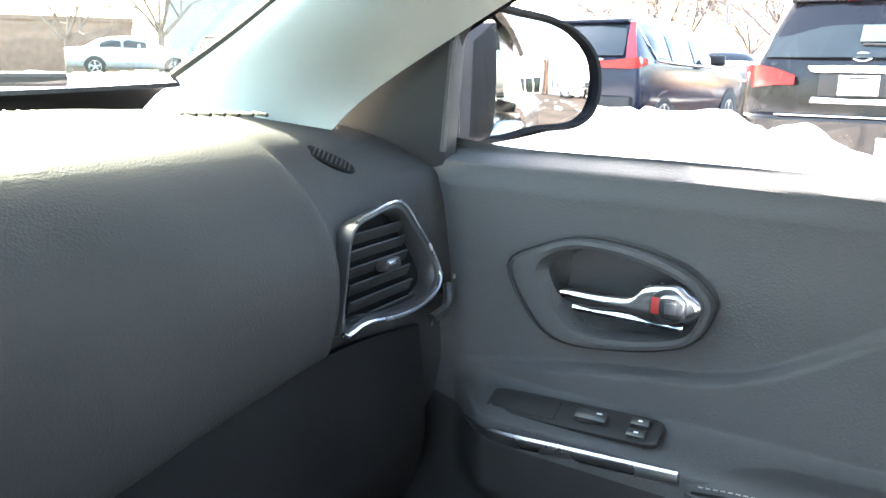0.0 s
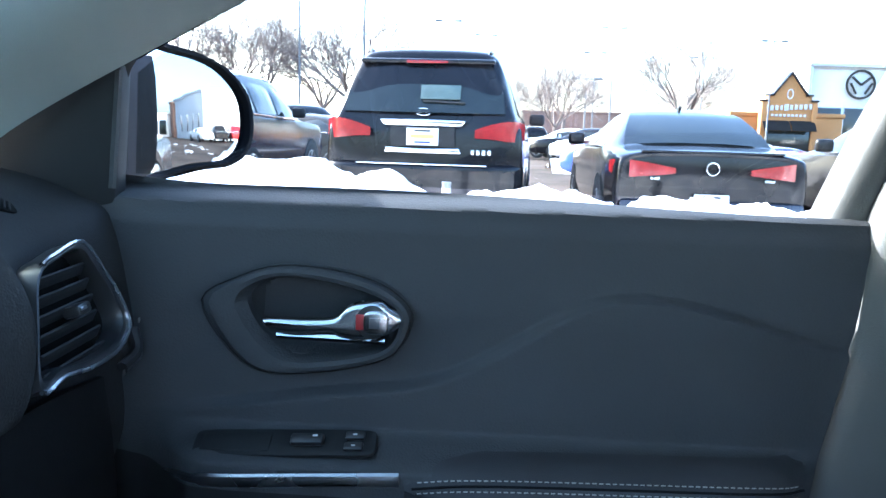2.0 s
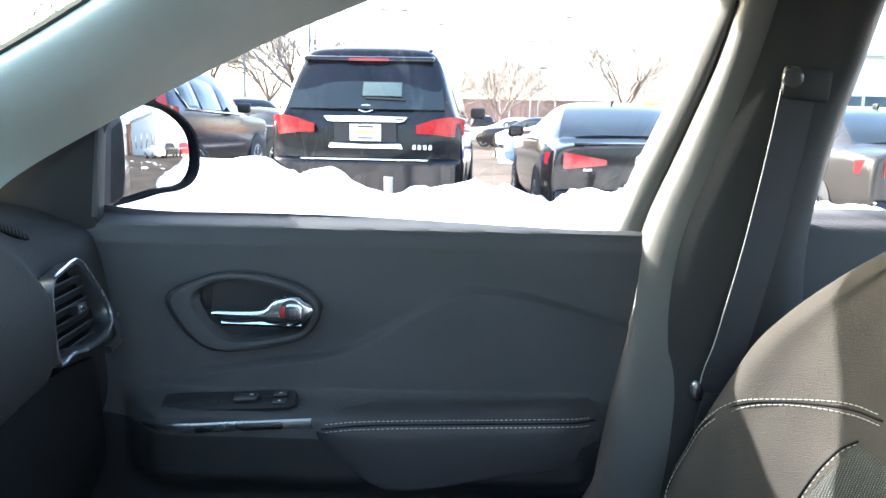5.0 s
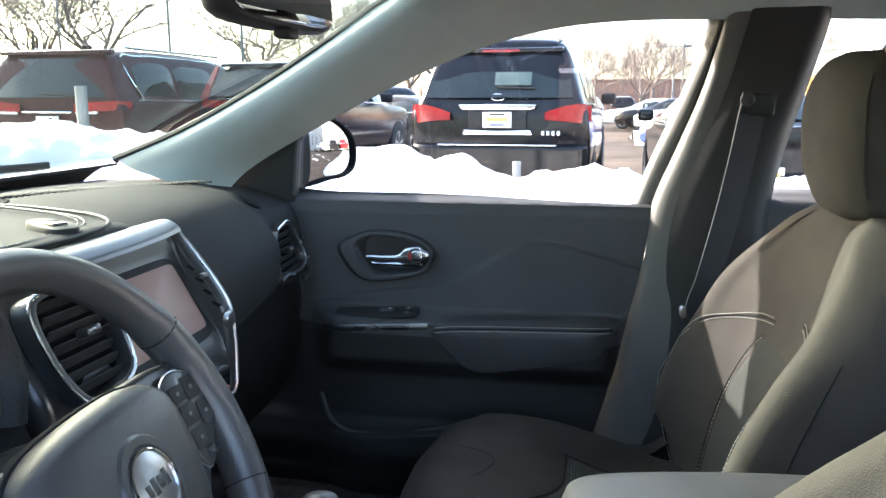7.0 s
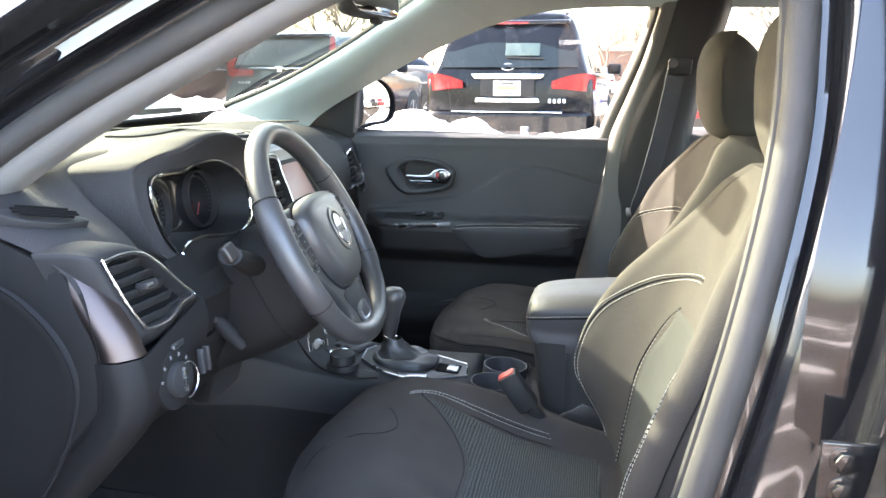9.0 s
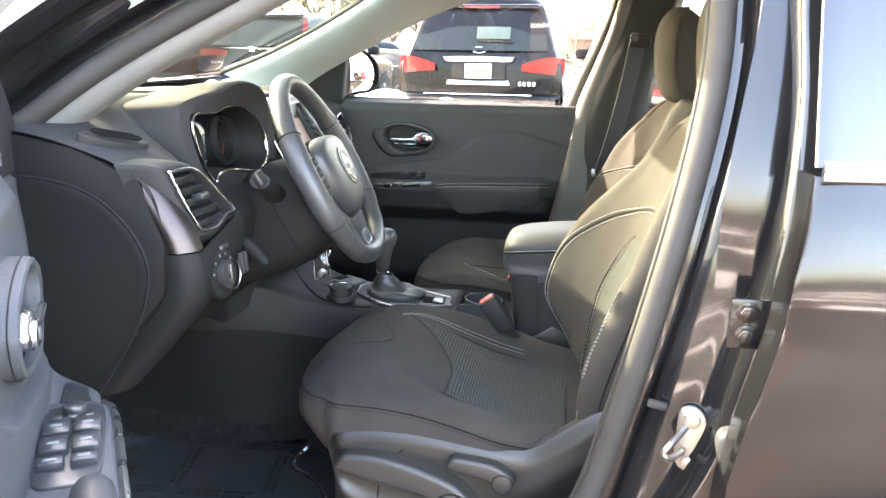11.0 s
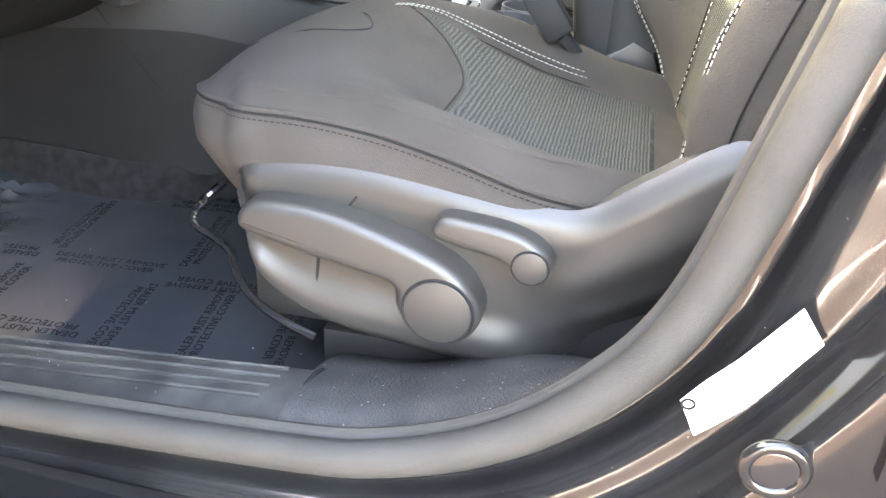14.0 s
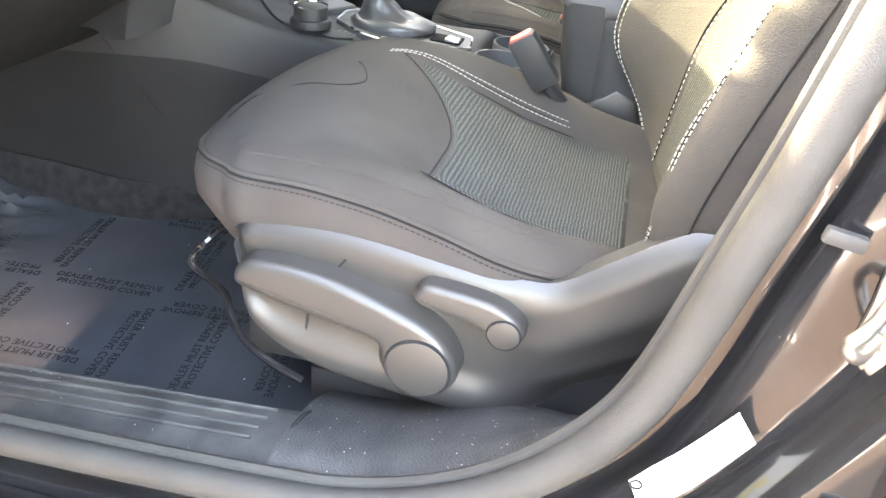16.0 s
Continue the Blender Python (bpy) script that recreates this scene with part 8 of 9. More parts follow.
def vehicle(name, at, heading, W, paint, stations, rear, label, wb=(0.95, 3.75), r=0.37, windows=(), far=False, category="car", outline=False):
    """A parked vehicle: rear at local y = 0, nose along +y. stations: y, half width, belt, top, half width of the top, underside."""
    m = Matrix.Translation((at[0], at[1], at[2] if len(at) > 2 else 0.0)) @ pose(0, 0, 0, 0, 0, heading)
    car = empty(name, label, category, at=m.translation)

    def ring_(s):
        y, w, zb, zt, wt, zl = s
        h = zt - zb
        half = [(w * 0.55, zl), (w * 0.93, zl + 0.03), (w, zl + 0.20), (w * 1.01, zl + 0.5 * (zb - zl)), (w * 0.985, zb - 0.03), (w * 0.95 if h > 0.1 else w * 0.90, zb + 0.02), (wt + 0.3 * (w * 0.95 - wt), zb + 0.70 * h), (wt * 0.93, zt - 0.03 * (h > 0.1)), (wt * 0.6, zt + 0.012)]
        return [(a, y, b) for a, b in half] + [(0, y, zt + 0.02)] + [(-a, y, b) for a, b in reversed(half)]
    rows = [[tuple(m @ Vector(q)) for q in ring_(s)] for s in stations]
    part("body", loft(rows, 3 if far else 5, 2 if far else 3, True, True), paint, car)

    def side_point(y, f, s, off):
        for a, b in zip(stations, stations[1:]):
            if a[0] <= y <= b[0]:
                t = (y - a[0]) / (b[0] - a[0])
                q = [u + (v - u) * t for u, v in zip(a, b)]
                break
        _, w, zb, zt, wt, _ = q
        h = zt - zb
        x0, x1 = w * 0.95, wt + 0.3 * (w * 0.95 - wt)
        if f <= 0.7:
            x = x0 + (x1 - x0) * f / 0.7
        else:
            x = x1 + (wt * 0.93 - x1) * (f - 0.7) / 0.3
        return tuple(m @ Vector((s * (x + off), y, zb + 0.02 + f * (h - 0.04))))
    for s in (1, -1):
        for y0, y1, lo, hi in windows:
            bm = loft([[side_point(y0 + (y1 - y0) * k / 4, lo + (hi - lo) * j / 3, s, 0.012 + 0.02 * (0 < k < 4) * (0 < j < 3)) for j in range(4)] for k in range(5)], 2, 2)
            part("side_window", bm, CARGLASS, car)
        if windows:
            pts = [side_point(windows[0][0] - 0.05 + (windows[-1][1] + 0.1 - windows[0][0]) * k / 8, 0.03, s, 0.016) for k in range(9)]
            part("window_trim", tube(pts, 0.012, 6), CHROME, car)
        if outline and windows:
            y0, y1 = windows[0][0] - 0.10, windows[-1][1] + 0.12
            loop = [side_point(y0 + (y1 - y0) * k / 10, 0.93, s, 0.016) for k in range(11)]
            loop = [side_point(y0 + 0.16, 0.03, s, 0.016), side_point(y0 + 0.02, 0.45, s, 0.016)] + loop
            part("window_outline", tube(spline(loop, 4), 0.011, 6), CHROME, car, "thin chrome window outline")
        for y in wb:
            wheel_at(car, s * (W / 2 - 0.10), y, r, 0.22, m, s)
            arch = [tuple(m @ Vector((s * (W / 2 + 0.002), y + (r + 0.05) * math.cos(t), r + (r + 0.05) * math.sin(t)))) for t in (math.pi * k / 14 for k in range(15))]
            bm = bmesh.new()
            inner = [tuple(m @ Vector((s * (W / 2 - 0.22), y + (r + 0.05) * math.cos(t), r + (r + 0.05) * math.sin(t)))) for t in (math.pi * k / 14 for k in range(15))]
            a_, b_ = [bm.verts.new(q) for q in arch], [bm.verts.new(q) for q in inner]
            for k in range(14):
                bm.faces.new((a_[k], a_[k + 1], b_[k + 1], b_[k]))
            cap_ = [tuple(m @ Vector((s * (W / 2 + 0.006), y + (r + 0.045) * math.cos(t), r + (r + 0.045) * math.sin(t)))) for t in (math.pi * k / 14 for k in range(15))]
            bm.faces.new([bm.verts.new(q) for q in cap_])
            part("wheel_arch", bm, RUBBER_D, car)
        ym = windows[-1][1] - 0.25 if windows else 2.6
        mp = m @ Vector((s * (W / 2 + 0.10), ym, 0))
        zb = stations[len(stations) // 2][2]
        part("door_mirror", rbox((0.20, 0.10, 0.15), 0.04, (mp.x, mp.y, mp.z + zb + 0.10), (0, 0, heading), 3), paint if name == "sedan" else DARK, car)
        for yh in wb_handles(windows):
            q = side_point(yh, 0.0, s, 0.012)
            part("door_handle", rbox((0.02, 0.16, 0.025), 0.008, (q[0], q[1], q[2] - 0.10), (0, 0, heading)), CHROME, car)
    rear(car, m)
    return car


def wb_handles(windows):
    return [w[1] - 0.10 - (w[1] - w[0]) for w in windows[-2:]] if windows else []


def box(car, m, name, size, at, mat, bev=0.01, label="", rot=(0, 0, 0)):
    b = rbox(size, bev, at, rot)
    b.transform(m)
    return part(name, b, mat, car, label)


def lamp_skin(car, m, name, rows, mat, label=""):
    return part(name, thick(loft([[tuple(m @ Vector(q)) for q in r] for r in rows], 4, 4), 0.02), mat, car, label)


def plate(car, m, y, z, w=0.32, h=0.17):
    p = box(car, m, "number_plate", (w, 0.012, h), (0, y, z), WHITE, 0.004, "white dealer plate with bars")
    for k, (dz, bw, mt) in enumerate(((0.34, 0.5, INK), (0.02, 0.74, YELLOW), (-0.32, 0.5, P_NAVY))):
        box(p, m, "plate_bar", (w * bw, 0.004, h * (0.22 if k == 1 else 0.09)), (0, y - 0.008, z + h * dz), mt, 0.001)


def rear_big_suv(car, m):
    g = [[(x * k, y, z) for x in (-1, -0.5, 0, 0.5, 1)] for y, z, k in ((0.015, 1.26, 0.80), (0.10, 1.42, 0.78), (0.22, 1.62, 0.735), (0.30, 1.74, 0.69))]
    g = [[(x, y + 0.05 * (abs(x) / 0.8) ** 3 - 0.035, z) for x, y, z in r] for r in g]
    lamp_skin(car, m, "rear_window", g, CARGLASS, "dark rear window")
    # Paler patch painted on for daylight showing through the rear glass
    box(car, m, "daylight_patch", (0.40, 0.01, 0.16), (0.16, 0.045, 1.47), GLASS_G, 0.03, "", (-27, 0, 0))
    box(car, m, "rear_wiper", (0.42, 0.02, 0.02), (0.20, 0.0, 1.375), RUBBER_D, 0.006, "", (0, 2, 0))
    box(car, m, "roof_spoiler", (1.36, 0.26, 0.05), (0, 0.30, 1.795), P_BLACK, 0.02, "", (8, 0, 0))
    box(car, m, "brake_light", (0.42, 0.02, 0.028), (0, 0.165, 1.772), LAMP, 0.008, "red high brake light")
    for s in (1, -1):
        lamp_skin(car, m, "tail_lamp", [[(s * 0.52, -0.055, z0), (s * 0.70, -0.045, z1), (s * 0.88, 0.005, z2), (s * 0.985, 0.16, z3)] for z0, z1, z2, z3 in ((1.03, 1.02, 1.0, 1.02), (1.08, 1.09, 1.10, 1.10), (1.11, 1.17, 1.20, 1.18))], LAMP, "large red tail lamp")
        for k in range(4):
            box(car, m, "lens_line", (0.018, 0.012, 0.075 - 0.008 * k), (s * (0.80 - 0.055 * k), -0.030 - 0.006 * k + 0.012 * (k == 0), 1.125 - 0.006 * k), LAMP_P, 0.003)
        box(car, m, "lens_line", (0.24, 0.012, 0.014), (s * 0.66, -0.056, 1.055), LAMP_P, 0.004, "", (0, 0, s * 6))
        box(car, m, "roof_rail", (0.04, 2.2, 0.04), (s * 0.62, 1.5, 1.905), SILVER, 0.015)
        box(car, m, "bumper_reflector", (0.20, 0.02, 0.045), (s * 0.62, -0.115, 0.475), LAMP, 0.012)
    part("chrome_bar", slab([(-0.43, 1.195), (-0.40, 1.145), (-0.37, 1.132), (0.37, 1.132), (0.40, 1.145), (0.43, 1.195), (0.0, 1.203)], 0.05, m @ frame_of((0, -0.06, 0), (1, 0, 0), UPV), 0.012, 3), CHROME, car, "chrome tailgate bar")
    part("chrome_bar", slab([(-0.365, 0.925), (-0.385, 0.868), (0.385, 0.868), (0.365, 0.925), (0.0, 0.915)], 0.04, m @ frame_of((0, -0.055, 0), (1, 0, 0), UPV), 0.010, 3), CHROME, car, "chrome lower bar")
    box(car, m, "plate_recess", (0.64, 0.02, 0.20), (0, -0.035, 1.03), DARK, 0.02)
    plate(car, m, -0.052, 1.03)
    emb = ring_plate(oval(0, 0, 0.085, 0.042, 28, 2), oval(0, -0.006, 0.060, 0.024, 28, 2), 0.02, m @ frame_of((0, -0.015, 1.275), (1, 0, 0), UPV), dome=0.006)
    part("emblem", emb, CHROME, car, "plain oval chrome emblem")
    for k in range(4):
        box(car, m, "model_bar", (0.036, 0.012, 0.05), (0.50 + 0.055 * k, -0.052, 0.89), SILVER, 0.006)
    rows = [[(x, y, z) for x, y in ((-1.0, 0.35), (-0.985, 0.05), (-0.80, -0.09), (-0.4, -0.12), (0, -0.125), (0.4, -0.12), (0.80, -0.09), (0.985, 0.05), (1.0, 0.35))] for z in (0.42, 0.52, 0.66, 0.74)]
    rows += [[(x * 0.97, y * 0.5 + 0.02, 0.775) for x, y in ((-1.0, 0.35), (-0.985, 0.05), (-0.80, -0.09), (-0.4, -0.12), (0, -0.125), (0.4, -0.12), (0.80, -0.09), (0.985, 0.05), (1.0, 0.35))]]
    part("bumper", loft([[tuple(m @ Vector(q)) for q in r] for r in rows], 3, 4), P_BLACK, car, "glossy black bumper")
    box(car, m, "bumper_step", (1.30, 0.05, 0.018), (0, -0.10, 0.762), CHROME, 0.006, "chrome bumper strip")


def rear_suv(car, m, paint=None):
    paint = paint or P_BLUE
    g = [[(x * k, y, z) for x in (-1, -0.5, 0, 0.5, 1)] for y, z, k in ((0.02, 1.16, 0.70), (0.12, 1.32, 0.68), (0.28, 1.52, 0.62))]
    g = [[(x, y + 0.05 * (abs(x) / 0.7) ** 3 - 0.045, z) for x, y, z in r] for r in g]
    lamp_skin(car, m, "rear_window", g, CARGLASS, "dark rear window")
    box(car, m, "roof_spoiler", (1.24, 0.26, 0.045), (0, 0.33, 1.60), paint, 0.018, "", (8, 0, 0))
    for s in (1, -1):
        lamp_skin(car, m, "tail_lamp", [[(s * 0.40, -0.05, z0), (s * 0.66, -0.03, z1), (s * 0.85, 0.03, z2), (s * 0.925, 0.20, z3)] for z0, z1, z2, z3 in ((1.03, 1.02, 1.02, 1.06), (1.08, 1.08, 1.09, 1.10), (1.10, 1.12, 1.15, 1.13))], LAMP, "angular red tail lamp")
        lamp_skin(car, m, "upper_lamp", [[(s * 0.74, 0.02, 1.13), (s * 0.86, 0.06, 1.14)], [(s * 0.70, 0.12, 1.33), (s * 0.80, 0.14, 1.33)], [(s * 0.67, 0.26, 1.56), (s * 0.73, 0.27, 1.56)]], LAMP, "tall slim red lamp strip")
    box(car, m, "chrome_bar", (0.95, 0.03, 0.03), (0, -0.045, 1.125), CHROME, 0.01)
    box(car, m, "emblem", (0.11, 0.02, 0.085), (0, -0.06, 1.115), CHROME, 0.02, "plain chrome emblem")
    for k in range(4):
        box(car, m, "model_bar", (0.04, 0.01, 0.035), (-0.62 + 0.05 * k, -0.05, 0.93), SILVER, 0.005)
    plate(car, m, -0.055, 0.88)
    box(car, m, "bumper", (1.72, 0.16, 0.24), (0, -0.01, 0.58), DARK, 0.05)


def rear_van(car, m):
    g = [[(x * k, y, z) for x in (-1, -0.5, 0, 0.5, 1)] for y, z, k in ((0.0, 1.20, 0.86), (0.045, 1.36, 0.84), (0.10, 1.52, 0.80), (0.15, 1.66, 0.75))]
    g = [[(x, y + 0.06 * (abs(x) / 0.8) ** 3 - 0.040, z) for x, y, z in r] for r in g]
    lamp_skin(car, m, "rear_window", g, CARGLASS, "dark rear window")
    box(car, m, "roof_spoiler", (1.44, 0.28, 0.05), (0, 0.20, 1.745), P_MAROON, 0.02, "", (6, 0, 0))
    box(car, m, "roof_aerial", (0.05, 0.16, 0.06), (0.12, 0.60, 1.83), P_MAROON, 0.02)
    box(car, m, "rear_wiper", (0.50, 0.02, 0.02), (0.16, -0.06, 1.24), RUBBER_D, 0.006, "", (0, 4, 0))
    for s in (1, -1):
        lamp_skin(car, m, "tail_lamp", [[(s * 0.40, -0.055, z0), (s * 0.66, -0.045, z1), (s * 0.88, 0.0, z2), (s * 0.985, 0.20, z3)] for z0, z1, z2, z3 in ((1.035, 1.04, 1.05, 1.08), (1.08, 1.09, 1.10, 1.12), (1.13, 1.15, 1.16, 1.16))], LAMP, "wide red tail lamp")
        lamp_skin(car, m, "reversing_lamp", [[(s * 0.42, -0.060, z0), (s * 0.70, -0.048, z0 + 0.005)] for z0 in (1.005, 1.035)], LAMP_W, "pale reversing lamp")
        box(car, m, "roof_rail", (0.04, 2.2, 0.035), (s * 0.66, 1.7, 1.815), SILVER, 0.014)
    box(car, m, "chrome_bar", (0.70, 0.03, 0.03), (0, -0.055, 1.03), CHROME, 0.01)
    plate(car, m, -0.06, 0.90)
    box(car, m, "bumper", (1.80, 0.16, 0.26), (0, -0.01, 0.55), P_MAROON, 0.06)


def rear_sedan(car, m):
    g = [[(x * k, y, z) for x in (-1, -0.5, 0, 0.5, 1)] for y, z, k in ((0.62, 1.015, 0.72), (0.85, 1.14, 0.68), (1.20, 1.285, 0.60), (1.40, 1.335, 0.56))]
    g = [[(x, y + 0.03 * (abs(x) / 0.7) ** 3 - 0.02, z + 0.012 - 0.03 * (abs(x) / 0.7) ** 3) for x, y, z in r] for r in g]
    lamp_skin(car, m, "rear_window", g, CARGLASS, "pale reflecting rear window")
    for s in (1, -1):
        lamp_skin(car, m, "tail_lamp", [[(s * 0.34, -0.035, z0), (s * 0.60, -0.02, z1), (s * 0.80, 0.05, z2), (s * 0.895, 0.24, z3)] for z0, z1, z2, z3 in ((0.765, 0.735, 0.72, 0.76), (0.80, 0.80, 0.80, 0.81), (0.815, 0.86, 0.885, 0.87))], LAMP, "red tail lamp")
        box(car, m, "lens_line", (0.22, 0.012, 0.016), (s * 0.50, -0.036, 0.792), LAMP_P, 0.004, "", (0, 0, s * 4))
        box(car, m, "lens_line", (0.20, 0.012, 0.014), (s * 0.56, -0.034, 0.758), LAMP_P, 0.004, "", (0, 0, s * 5))
    emb = ring_plate(oval(0, 0, 0.065, 0.065, 28, 2), oval(0, 0, 0.05, 0.05, 28, 2), 0.015, m @ frame_of((0, -0.035, 0.815), (1, 0, 0), UPV), dome=0.004)
    part("emblem", emb, CHROME, car, "plain round chrome emblem")
    box(car, m, "lid_lip", (1.30, 0.06, 0.02), (0, 0.03, 0.965), P_BLACK, 0.008)
    plate(car, m, -0.05, 0.50, 0.32, 0.16)
    box(car, m, "bumper", (1.70, 0.14, 0.20), (0, 0.0, 0.42), P_BLACK, 0.05)
    box(car, m, "roof_aerial", (0.03, 0.10, 0.06), (0, 1.55, 1.41), P_BLACK, 0.012)
    for s in (1, -1):
        box(car, m, "trim_mark", (0.09, 0.008, 0.025), (s * 0.52, -0.03, 0.715), SILVER, 0.004)


def rear_plain(car, m):
    for s in (1, -1):
        box(car, m, "tail_lamp", (0.28, 0.06, 0.13), (s * 0.70, 0.02, 0.86), LAMP, 0.02, "red tail lamp")


GLASS_G = material("rear_glass_glint", (0.09, 0.12, 0.105), 0.12, coat=0.0)
SUV_L = [(0.0, 0.90, 1.02, 1.06, 0.80, 0.45), (0.03, 0.97, 1.10, 1.24, 0.80, 0.42), (0.10, 0.985, 1.14, 1.46, 0.77, 0.40), (0.24, 0.99, 1.16, 1.72, 0.72, 0.38), (0.42, 0.995, 1.17, 1.84, 0.70, 0.36), (1.2, 1.0, 1.17, 1.90, 0.70, 0.35), (2.4, 1.0, 1.16, 1.89, 0.69, 0.35), (3.0, 1.0, 1.14, 1.80, 0.68, 0.35), (3.55, 0.99, 1.13, 1.25, 0.75, 0.35), (4.6, 0.96, 1.10, 1.16, 0.74, 0.36), (5.1, 0.86, 0.95, 1.0, 0.65, 0.42)]
SUV_L = [(a, b, c, d + 0.06 * step(1.2, 1.8, d), e, f) for a, b, c, d, e, f in SUV_L]
SUV_S = [(0.0, 0.82, 0.96, 1.0, 0.72, 0.42), (0.03, 0.89, 1.03, 1.16, 0.71, 0.40), (0.14, 0.905, 1.06, 1.36, 0.68, 0.38), (0.30, 0.915, 1.08, 1.55, 0.64, 0.36), (0.50, 0.92, 1.08, 1.62, 0.63, 0.34), (1.2, 0.925, 1.06, 1.67, 0.63, 0.33), (2.2, 0.925, 1.04, 1.66, 0.62, 0.33), (2.7, 0.925, 1.03, 1.56, 0.61, 0.33), (3.35, 0.91, 1.02, 1.10, 0.68, 0.33), (4.2, 0.88, 0.96, 1.0, 0.66, 0.35), (4.55, 0.76, 0.82, 0.86, 0.58, 0.40)]
VAN = [(0.0, 0.92, 1.04, 1.12, 0.84, 0.45), (0.03, 0.98, 1.10, 1.42, 0.84, 0.40), (0.10, 0.99, 1.12, 1.64, 0.80, 0.36), (0.25, 1.0, 1.13, 1.75, 0.78, 0.33), (0.9, 1.0, 1.13, 1.79, 0.77, 0.30), (2.4, 1.0, 1.11, 1.78, 0.76, 0.30), (3.2, 1.0, 1.09, 1.62, 0.74, 0.30), (4.1, 0.98, 1.04, 1.11, 0.78, 0.30), (4.9, 0.92, 0.92, 0.97, 0.68, 0.33), (5.15, 0.80, 0.75, 0.80, 0.60, 0.38)]
WIN_V = ((0.45, 1.25, 0.12, 0.84), (1.33, 2.25, 0.07, 0.86), (2.33, 3.15, 0.05, 0.84))
SEDAN = [(0.0, 0.78, 0.86, 0.90, 0.66, 0.34), (0.04, 0.87, 0.90, 0.955, 0.68, 0.30), (0.45, 0.90, 0.95, 0.995, 0.68, 0.26), (0.65, 0.905, 0.955, 1.03, 0.70, 0.24), (1.0, 0.91, 0.955, 1.22, 0.62, 0.24), (1.45, 0.915, 0.955, 1.35, 0.56, 0.24), (2.1, 0.92, 0.95, 1.40, 0.55, 0.24), (2.7, 0.92, 0.94, 1.33, 0.56, 0.24), (3.45, 0.91, 0.93, 0.99, 0.68, 0.25), (4.3, 0.88, 0.86, 0.90, 0.64, 0.27), (4.75, 0.72, 0.70, 0.74, 0.54, 0.32)]
WIN_L = ((0.50, 1.35, 0.10, 0.84), (1.45, 2.25, 0.06, 0.86), (2.33, 3.05, 0.05, 0.84))
WIN_S = ((0.62, 1.10, 0.12, 0.80), (1.18, 1.95, 0.07, 0.84), (2.03, 2.75, 0.05, 0.84))
WIN_D = ((1.15, 1.85, 0.08, 0.86), (1.93, 2.70, 0.06, 0.84))
vehicle("suv", (-0.83, 7.80), -3.0, 2.0, P_BLACK, SUV_L, rear_big_suv, "large glossy black parked SUV with chrome tailgate bars", (1.0, 4.0), 0.40, WIN_L)
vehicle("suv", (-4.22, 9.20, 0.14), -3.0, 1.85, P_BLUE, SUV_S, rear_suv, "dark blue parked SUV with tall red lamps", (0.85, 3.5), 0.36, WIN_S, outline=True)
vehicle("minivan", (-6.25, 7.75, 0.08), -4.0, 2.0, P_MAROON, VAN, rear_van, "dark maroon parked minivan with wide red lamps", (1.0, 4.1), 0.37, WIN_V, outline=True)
vehicle("sedan", (1.90, 7.40), 0.0, 1.84, P_BLACK, SEDAN, rear_sedan, "black parked sedan with round chrome emblem", (0.95, 3.65), 0.33, WIN_D)
vehicle("sedan", (4.75, 6.9), 2.0, 1.84, P_GREY, SEDAN, rear_sedan, "dark grey parked sedan with pale windows", (0.95, 3.65), 0.33, WIN_D)
vehicle("sedan", (5.0, 14.5), 42.0, 1.84, P_NAVY, SEDAN, rear_plain, "bright blue parked sedan standing at an angle", (0.95, 3.65), 0.34, WIN_D)
vehicle("suv", (-10.3, 8.9), -4.0, 1.85, P_BLACK, SUV_S, rear_suv, "black parked SUV at the row's end", (0.85, 3.5), 0.36, WIN_S, True)
vehicle("sedan", (-27.4, 16.7, 0.72), -35.0, 1.84, P_SILVER, SEDAN, rear_plain, "silver sedan parked across the lot", (0.95, 3.65), 0.33, WIN_D)
for k, (x, y, a, p, st, wn2, nm, lab) in enumerate(((5.4, 37.0, 70, P_WHITE, SEDAN, WIN_D, "sedan", "white sedan in the far row"), (6.0, 33.5, 70, P_BLACK, SEDAN, WIN_D, "sedan", "black sedan in the far row"), (6.6, 30.0, 70, P_WHITE, SEDAN, WIN_D, "sedan", "white sedan in the far row"), (7.0, 27.0, 70, P_MAROON, SEDAN, WIN_D, "sedan", "dark purple sedan in the far row"), (-4.5, 19.0, 55, P_BLACK, SUV_S, WIN_S, "suv", "black SUV behind the first row"), (-2.6, 18.0, 70, P_GREY, SEDAN, WIN_D, "sedan", "grey sedan behind the first row"), (2.6, 58.0, 0, P_BLACK, SUV_S, WIN_S, "suv", "dark SUV standing far off"), (0.2, 48.0, 20, P_WHITE, SUV_S, WIN_S, "suv", "white SUV standing far off"), (9.5, 12.0, 0, P_WHITE, SEDAN, WIN_D, "sedan", "white sedan beyond the dark ones"))):
    vehicle(nm, (x, y), a, 1.85, p, st, rear_plain, lab, (0.95, 3.6), 0.34, wn2, True)
# behind the car, seen in the door mirror
vehicle("sedan", (36.4, 3.0), 72.0, 1.84, P_WHITE, SEDAN, rear_plain, "white sedan before the pale building", (0.95, 3.65), 0.33, WIN_D, True)
vehicle("suv", (37.2, 8.4), 90.0, 1.85, P_RED, SUV_S, rear_plain, "red SUV before the pale building", (0.85, 3.5), 0.36, WIN_S, True)
vehicle("suv", (36.9, 6.1), 88.0, 1.85, P_GREY, SUV_S, rear_plain, "dark grey SUV before the pale building", (0.85, 3.5), 0.36, WIN_S, True)


